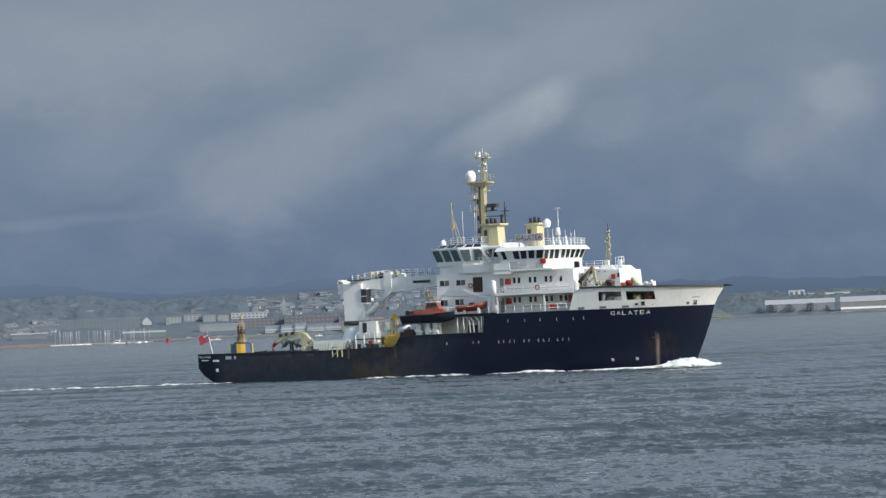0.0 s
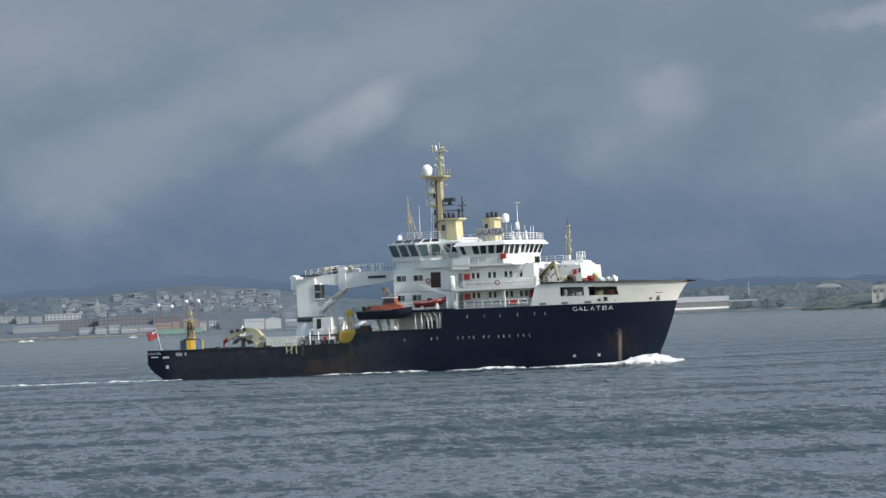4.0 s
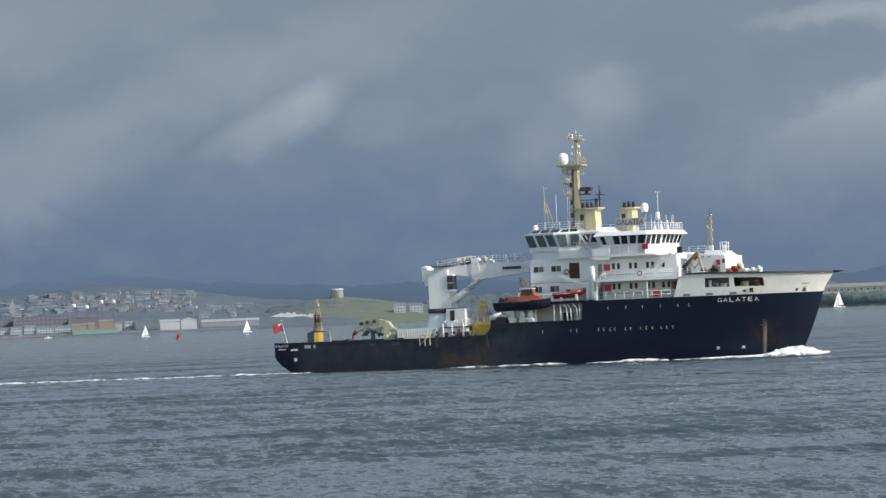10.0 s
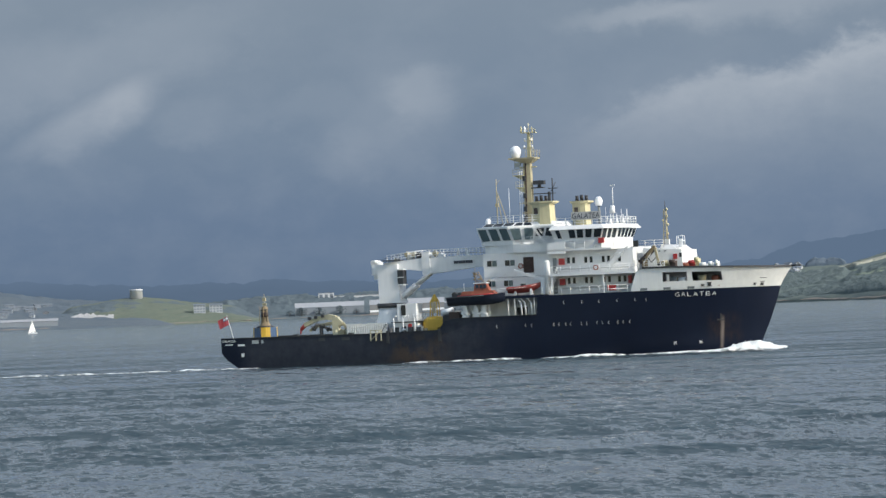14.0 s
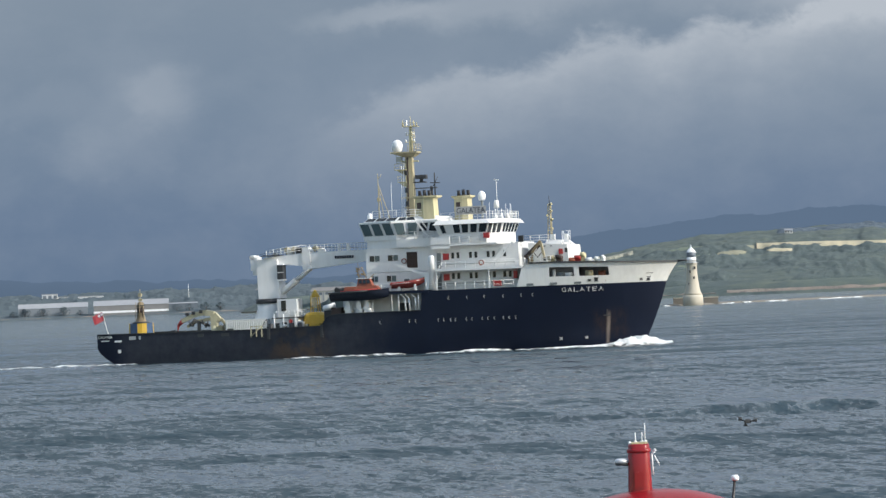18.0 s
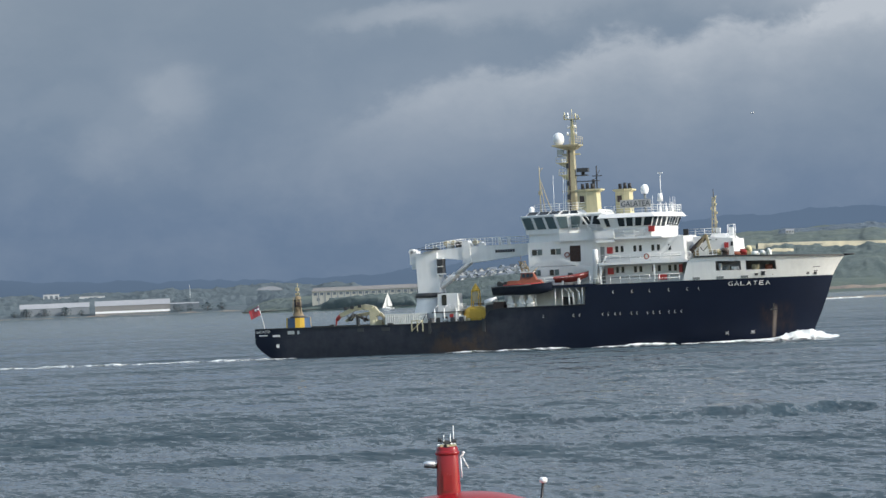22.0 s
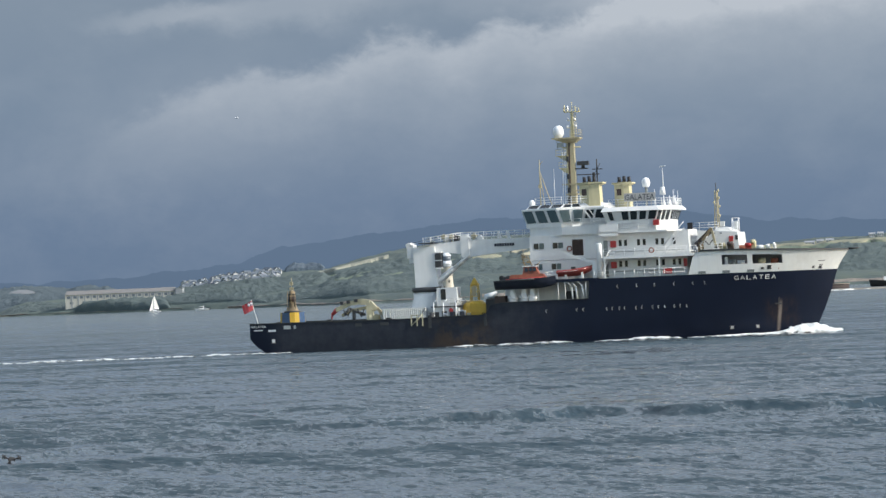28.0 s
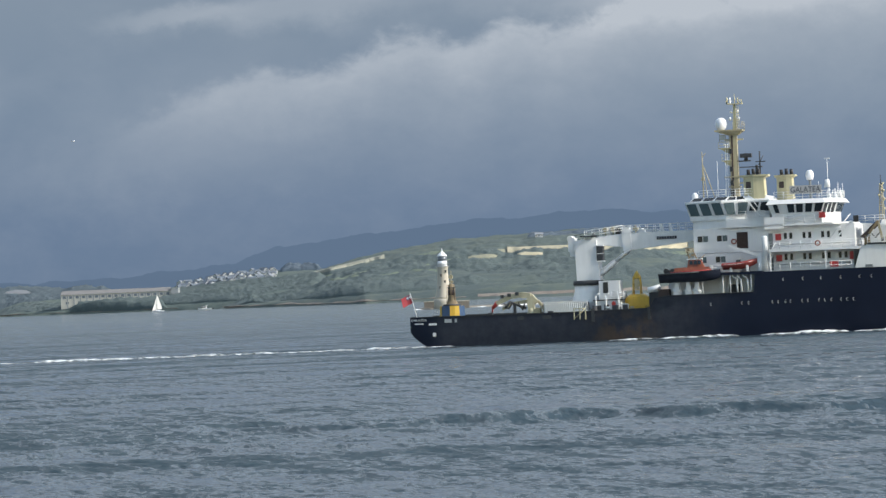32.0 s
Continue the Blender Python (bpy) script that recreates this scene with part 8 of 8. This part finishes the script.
def tug():
    ob = thing("tug", "black-hulled tug with a white deckhouse beyond the breakwater", "tug", at=afloat(2826, 2240))
    part("hull", boat_hull(26, 7.5, 2.6, sheer=0.5), M_BLACK, ob)
    part("deckhouse", Mesh().box(-5.5, 6, -2.6, 2.6, 2.4, 5.4).box(-3.5, 2.5, -2.2, 2.2, 5.4, 8.0), M_GEL, ob)
    part("wheelhouse_roof", Mesh().box(-4.0, 3.0, -2.5, 2.5, 8.0, 8.3), M_GEL, ob)
    for i in range(4):
        part("window", Mesh().box(-3.1 + 1.5 * i, -2.0 + 1.5 * i, -2.26, -2.15, 6.3, 7.5), M_GLASS, ob)
    part("mast", Mesh().tube((0, 0, 8.2), (0, 0, 13), 0.18, 0.1).box(-0.1, 0.1, -1.4, 1.4, 10.6, 10.8), M_GEL, ob)
    part("funnel", Mesh().lathe([(0.8, 5.4), (0.7, 8.6)], 10, (5, 1.2)), M_DARK, ob)
    part("towing_winch", Mesh().tube((9, -1, 3.0), (9, 1, 3.0), 0.8, 0.8, 10), M_DARK, ob)


tug()


def channel_buoy(u, d, s):
    ob = thing("channel_buoy", "red can channel buoy in the water", "buoy", at=afloat(u, d), group="red channel buoys")
    part("float", Mesh().lathe([(1.5 * s, -0.6), (1.6 * s, 0.4 * s), (1.3 * s, 1.0 * s)], 14), M_REDP, ob)
    part("tower", Mesh().lathe([(1.0 * s, 1.0 * s), (0.75 * s, 3.2 * s), (0.8 * s, 3.3 * s)], 10), M_REDP, ob)
    part("topmark", Mesh().lathe([(0.4 * s, 3.6 * s), (0.4 * s, 4.4 * s)], 8), M_REDP, ob)
    part("post", Mesh().tube((0, 0, 3.2 * s), (0, 0, 3.7 * s), 0.1), M_DARK, ob)


channel_buoy(288, 2090, 0.85)
channel_buoy(-207, 3300, 1.15)

# masts of the marina
rnd = random.Random(21)
proto = None
for i in range(46):
    u, d = rnd.uniform(-408, -225), rnd.uniform(3850, 3935)
    h = rnd.uniform(11, 17)
    if proto is None:
        proto = thing("moored_yacht", "moored yacht with a bare mast in the marina", "yacht", group="marina yachts")
        part("hull", boat_hull(10, 3.0, 1.1), M_GEL, proto)
        part("mast", Mesh().tube((-0.6, 0, 1), (-0.6, 0, 14), 0.16, 0.12, 5), M_STEEL, proto)
        part("furled_sail", Mesh().tube((-0.6, 0, 2.2), (3.5, 0, 2.2), 0.22, 0.2, 6), M_BLUE, proto)
        proto.matrix_basis = afloat(u, d, rnd.uniform(0, 360))
    else:
        q = copy_thing(proto, afloat(u, d, rnd.uniform(0, 360)))
quay = Mesh()
for u0, u1, d in ((-520, -230, 3945), (-230, 120, 3955)):
    rows = [[], [], []]
    for u in np.linspace(u0, u1, 20):
        for j, (dd, z) in enumerate(((0, -1), (0.1, 2.6), (14, 2.7))):
            p = spot(u, d + dd)
            rows[j].append((p.x, p.y, z))
    quay.grid(rows, False, True)
thing("quay", "dark stone quay wall along the town", "quay", quay, M_WALL, kind="structure")
for i in range(40):
    u = rnd.uniform(-180, -40) if i < 26 else rnd.uniform(-40, 100)
    at = Matrix.Translation(spot(u, 3975 + rnd.uniform(0, 25))) @ pose(0, 0, 2.7, 0, 0, facing(u) + rnd.uniform(-15, 15))
    if i == 0:
        van = thing("parked_car", "car parked on the quay", "car", at=at, group="parked cars")
        part("body", Mesh().box(-2.1, 2.1, -0.9, 0.9, 0.3, 0.95), plain("car_paint", (0.5, 0.51, 0.53), 0.3, vary=0.3), van)
        part("cabin", Mesh().hexa([(-1.2, -0.85, 0.95), (1.5, -0.85, 0.95), (1.5, 0.85, 0.95), (-1.2, 0.85, 0.95), (-0.7, -0.7, 1.5), (1.1, -0.7, 1.5), (1.1, 0.7, 1.5), (-0.7, 0.7, 1.5)]), M_GLASS, van)
        for x in (-1.3, 1.3):
            part("wheel", Mesh().tube((x, -0.92, 0.32), (x, -0.7, 0.32), 0.32, 0.32, 10), M_RUBBER, van)
    else:
        copy_thing(van, at)


# ---- the red launch that crosses close by, and the drone over it ----
def launch():
    ob = thing("red_launch", "bright red launch with a stub mast and curved cabin roof", "launch")
    rows = []
    for i in range(15):
        f = i / 14
        x = -4.2 + 9.4 * f
        b = 1.45 * (1 - max(0, (0.4 - f) / 0.4) ** 2.2)
        top = 1.25 + 0.35 * (1 - f) ** 2
        b = max(b, 0.04)
        rows.append([(x, -b, top), (x, -b * 0.95, 0.6), (x, -b * 0.7, -0.2), (x, 0, -0.5), (x, b * 0.7, -0.2), (x, b * 0.95, 0.6), (x, b, top)])
    m = Mesh().grid(rows, True)
    m.face(rows[-1])
    for a, c in zip(rows[:-1], rows[1:]):
        m.face([a[0], a[6], c[6], c[0]])
    part("hull", m, M_LAUNCH, ob, "red launch hull")
    rows = []
    for i in range(17):
        f = i / 16
        x = -1.45 + 3.75 * f
        z = 2.12 + 0.33 * (1 - abs(2 * ((f * 3.75 - 1.9) / 3.75)) ** 2.2)
        line = []
        for j in range(9):
            q = j / 8 * 2 - 1
            line.append((x, 1.05 * q, z - 0.22 * abs(q) ** 2.5))
        rows.append(line)
    roof = Mesh().grid(rows, True, True)
    roof.grid([[(p[0], p[1], p[2] - 0.1) for p in r] for r in rows], True)
    for e in (0, -1):
        roof.grid([rows[e], [(p[0], p[1], p[2] - 0.1) for p in rows[e]]], False)
    roof.grid([[r[0] for r in rows], [(r[0][0], r[0][1], r[0][2] - 0.1) for r in rows]], False)
    part("cabin_roof", roof, M_LAUNCH, ob, "curved glossy red cabin roof")
    part("cabin", Mesh().hexa([(-1.8, -1.0, 1.2), (2.1, -1.0, 1.2), (2.1, 1.0, 1.2), (-1.8, 1.0, 1.2), (-1.2, -0.95, 2.05), (2.0, -0.95, 2.05), (2.0, 0.95, 2.05), (-1.2, 0.95, 2.05)]), M_LAUNCH, ob)
    for x in (-0.6, 0.4, 1.4):
        part("cabin_window", Mesh().box(x - 0.35, x + 0.35, -1.04, -0.96, 1.45, 1.95), M_GLASS, ob)
    def ring(w, d, z):
        return [(w * math.copysign(abs(math.cos(a)) ** 0.6, math.cos(a)) - 0.02, d * math.copysign(abs(math.sin(a)) ** 0.6, math.sin(a)), z) for a in [math.pi * i / 12 for i in range(25)]]

    mast = part("stub_mast", Mesh().grid([ring(0.34, 0.36, 2.3), ring(0.32, 0.34, 2.9), ring(0.295, 0.31, 3.66), ring(0.28, 0.29, 3.71), ring(0.2, 0.2, 3.72), ring(0.01, 0.01, 3.722)], True, False), M_LAUNCH, ob, "thick red stub mast")
    part("collar", Mesh().grid([ring(0.295, 0.31, 3.47), ring(0.335, 0.35, 3.5), ring(0.335, 0.35, 3.57), ring(0.295, 0.31, 3.6)], True, False), M_LAUNCH, mast)
    part("hatch", Mesh().box(-0.16, 0.08, -0.375, -0.33, 2.5, 2.95), M_LAUNCH, mast)
    part("mast_cap", Mesh().box(-0.22, 0.24, -0.2, 0.2, 3.72, 3.77), M_CREAM, mast, "brassy cap plate")
    for x, h in ((-0.1, 0.28), (0.08, 0.28), (0.17, 0.52)):
        part("aerial", Mesh().tube((x, -0.05, 3.77), (x, -0.05, 3.77 + h), 0.016, 0.012, 6).lathe([(0.05, 3.77), (0.05, 3.81)], 8, (x, -0.05)), M_RADOME, mast)
    part("lamp", Mesh().lathe([(0.04, 3.72), (0.05, 3.76), (0.02, 3.8)], 8, (-0.26, -0.1)), M_RADOME, mast)
    rad = part("radar", Mesh().lathe([(0.17, 3.2), (0.21, 3.23), (0.215, 3.29), (0.15, 3.33)], 16, (-0.48, -0.05)), M_RADOME, mast, "white radar drum with a dark base")
    part("radar_base", Mesh().lathe([(0.19, 3.14), (0.21, 3.21)], 16, (-0.48, -0.05)).box(-0.45, -0.25, -0.08, 0.0, 3.12, 3.2), M_DARK, mast)
    part("bracket", Mesh().tube((0.32, -0.1, 3.42), (0.44, -0.1, 3.5), 0.025).tube((0.4, -0.1, 3.4), (0.55, -0.1, 3.1), 0.016).lathe([(0.03, 3.5), (0.045, 3.53), (0.03, 3.57)], 8, (0.42, -0.1)), M_RADOME, mast)
    part("conduit", Mesh().tube((0.36, -0.15, 2.85), (0.34, -0.15, 3.42), 0.02), M_RADOME, mast)
    pole = part("aerial_pole", Mesh().tube((2.38, -0.1, 0.9), (2.6, -0.1, 2.6), 0.04, 0.04, 8), M_BLACK, ob, "black pole with a white aerial")
    part("aerial_dome", Mesh().lathe([(0.07, 2.6), (0.11, 2.63), (0.115, 2.72), (0.07, 2.76)], 12, (2.61, -0.1)), M_RADOME, pole)
    return ob


boat = launch()
LAUNCH_D = 110.0
MOVERS.append((boat, [(t, afloat(curve([(0, 3468), (17, 2020), (19, 1849), (22, 1594), (24, 1403), (32, 630)], t), LAUNCH_D, 0.0, max(-0.04, min(0.1, 0.05 * (t - 19.4))) + 0.015 * math.sin(t * 2.1))) for t in range(0, 33)]))


def drone():
    ob = thing("camera_drone", "black four-rotor camera drone in flight", "drone")
    body = part("body", Mesh().hexa([(-0.09, -0.06, -0.04), (0.09, -0.06, -0.04), (0.09, 0.06, -0.04), (-0.09, 0.06, -0.04), (-0.07, -0.045, 0.04), (0.07, -0.045, 0.04), (0.07, 0.045, 0.04), (-0.07, 0.045, 0.04)]), M_BLACK, ob)
    part("battery", Mesh().box(-0.06, 0.07, -0.04, 0.04, 0.04, 0.06), M_DARK, ob)
    part("camera_gimbal", Mesh().box(-0.09, -0.02, -0.03, 0.03, -0.13, -0.07).tube((-0.05, 0, -0.04), (-0.05, 0, -0.08), 0.02), M_BLACK, ob)
    for i, (sx, sy) in enumerate(((-1, -1), (1, -1), (1, 1), (-1, 1))):
        arm = part("arm", Mesh().tube((0.06 * sx, 0.04 * sy, 0.0), (0.2 * sx, 0.15 * sy, 0.06), 0.013).tube((0.2 * sx, 0.15 * sy, 0.0), (0.2 * sx, 0.15 * sy, 0.1), 0.02), M_BLACK, ob)
        r = part("rotor", Mesh().hexa([(-0.12, -0.012, 0), (0.12, -0.012, 0.004), (0.12, 0.012, 0), (-0.12, 0.012, 0.004), (-0.12, -0.012, 0.004), (0.12, -0.012, 0.008), (0.12, 0.012, 0.004), (-0.12, 0.012, 0.008)]), M_DARK, ob)
        r.matrix_basis = pose(0.2 * sx, 0.15 * sy, 0.105, 0, 0, 35 * i)
        MOVERS.append((r, [(k * 0.25, pose(0.2 * sx, 0.15 * sy, 0.105, 0, 0, 35 * i + 80 * k * (1 if i % 2 else -1))) for k in range(129)]))
    for y in (-0.07, 0.07):
        part("landing_leg", Mesh().tube((-0.02, y, -0.03), (-0.03, y * 1.4, -0.12), 0.009).tube((-0.1, y * 1.4, -0.12), (0.06, y * 1.4, -0.12), 0.009), M_BLACK, ob)
    return ob


dr = drone()
DRONE = ((0, 3600, -250), (12, 2720, -246), (17, 2226, -245), (18, 2127, -243), (19, 2011, -243), (20, 1882, -245), (21, 1738, -249), (22, 1593, -259), (23, 1449, -271), (24, 1361, -272), (26, 1288, -269), (28, 1260, -267), (30, 1160, -262), (32, 1020, -258))
MOVERS.append((dr, [(t, Matrix.Translation(spot(u, 104, e)) @ pose(0, 0, 0, 0, 6, facing(u) + 10)) for t, u, e in DRONE]))


def gull():
    ob = thing("gull", "white gull flying over the sea", "bird")
    part("body", Mesh().lathe([(0.01, -0.2), (0.06, -0.1), (0.07, 0.02), (0.05, 0.12), (0.02, 0.2)], 8), M_RADOME, ob).matrix_basis = pose(0, 0, 0, 0, -90, 0)
    for s in (-1, 1):
        w = part("wing", Mesh().hexa([(-0.07, 0, 0), (0.09, 0, 0), (0.07, s * 0.55, 0.12), (0.0, s * 0.55, 0.12), (-0.07, 0, 0.015), (0.09, 0, 0.015), (0.07, s * 0.55, 0.13), (0.0, s * 0.55, 0.13)]), M_RADOME, ob)
        MOVERS.append((w, [(k * 0.25, pose(0, s * 0.04, 0.02, (18 if k % 2 else -14) * s)) for k in range(129)]))
    part("beak", Mesh().tube((-0.2, 0, 0), (-0.25, 0, -0.01), 0.015, 0.004), M_YELLOW, ob)
    return ob


gl = gull()
MOVERS.append((gl, [(t, Matrix.Translation(spot(u, 420, e)) @ pose(0, 0, 0, 0, 0, facing(u) + 12)) for t, u, e in ((0, 3600, 360), (16, 2640, 310), (23, 2075, 301), (29.5, 1558, 322), (30.5, 1480, 312), (32, 1398, 288))]))


crest = foam("breaking_crest", "small white breaking crest on the launch's wash", [(-1.2, 0), (0, 0.1), (1.0, -0.1)], 0.4, lambda f: 0.3 * math.sin(math.pi * f), None, 0.1, 41, 0.5)


def crest_at(t):
    u = 2436 - 72.0 * (t - 28)
    z = 0.5 - 1.3 * min(1.0, abs(t - 28.7) / 1.6) ** 2 * 1.0
    return Matrix.Translation(spot(u, 235.5)) @ pose(0, 0, max(z, -1.0), 0, 0, facing(u))


MOVERS.append((crest, [(0, crest_at(26.0))] + [(t, crest_at(t)) for t in (26.0, 27.0, 27.5, 28.0, 28.5, 29.0, 29.5, 30.0, 30.5)] + [(32, crest_at(30.6))]))


def motions():
    walk(sky_backdrop, [(0, pose(0, 0, EYE.z, 0, 0, 0.81)), (16, pose(0, 0, EYE.z)), (32, pose(0, 0, EYE.z, 0, 0, -0.81))])
    walk(water, [(0, pose(0, 0, 0)), (32, pose(-9, -22, 0))])
    for ob, m in RIDERS:
        walk(ob, [(t, ship_at(t) @ m) for t in SHIP_TIMES])
    for ob in FLOATS:
        walk(ob, [(t, Matrix.Translation((0, 0, -ship_at(t).translation.z)) @ ship_at(t)) for t in SHIP_TIMES])
    for ob, rows in MOVERS:
        walk(ob, rows)
    for i, s in enumerate(FLAG_STRIPS):
        rows = []
        for k in range(65):
            t = k * 0.5
            x, y = -3.95, -3.0
            a = 0.0
            for j in range(i + 1):
                a = radians(20 + 16 * math.sin(2.3 * t - 1.1 * j) + 6 * math.sin(3.9 * t + j))
                if j < i:
                    x, y = x - 0.38 * math.cos(a), y - 0.38 * math.sin(a)
            rows.append((t, pose(x, y, 7.2 - 0.17 * i, 0, -14, math.degrees(a))))
        walk(s, rows)


motions()
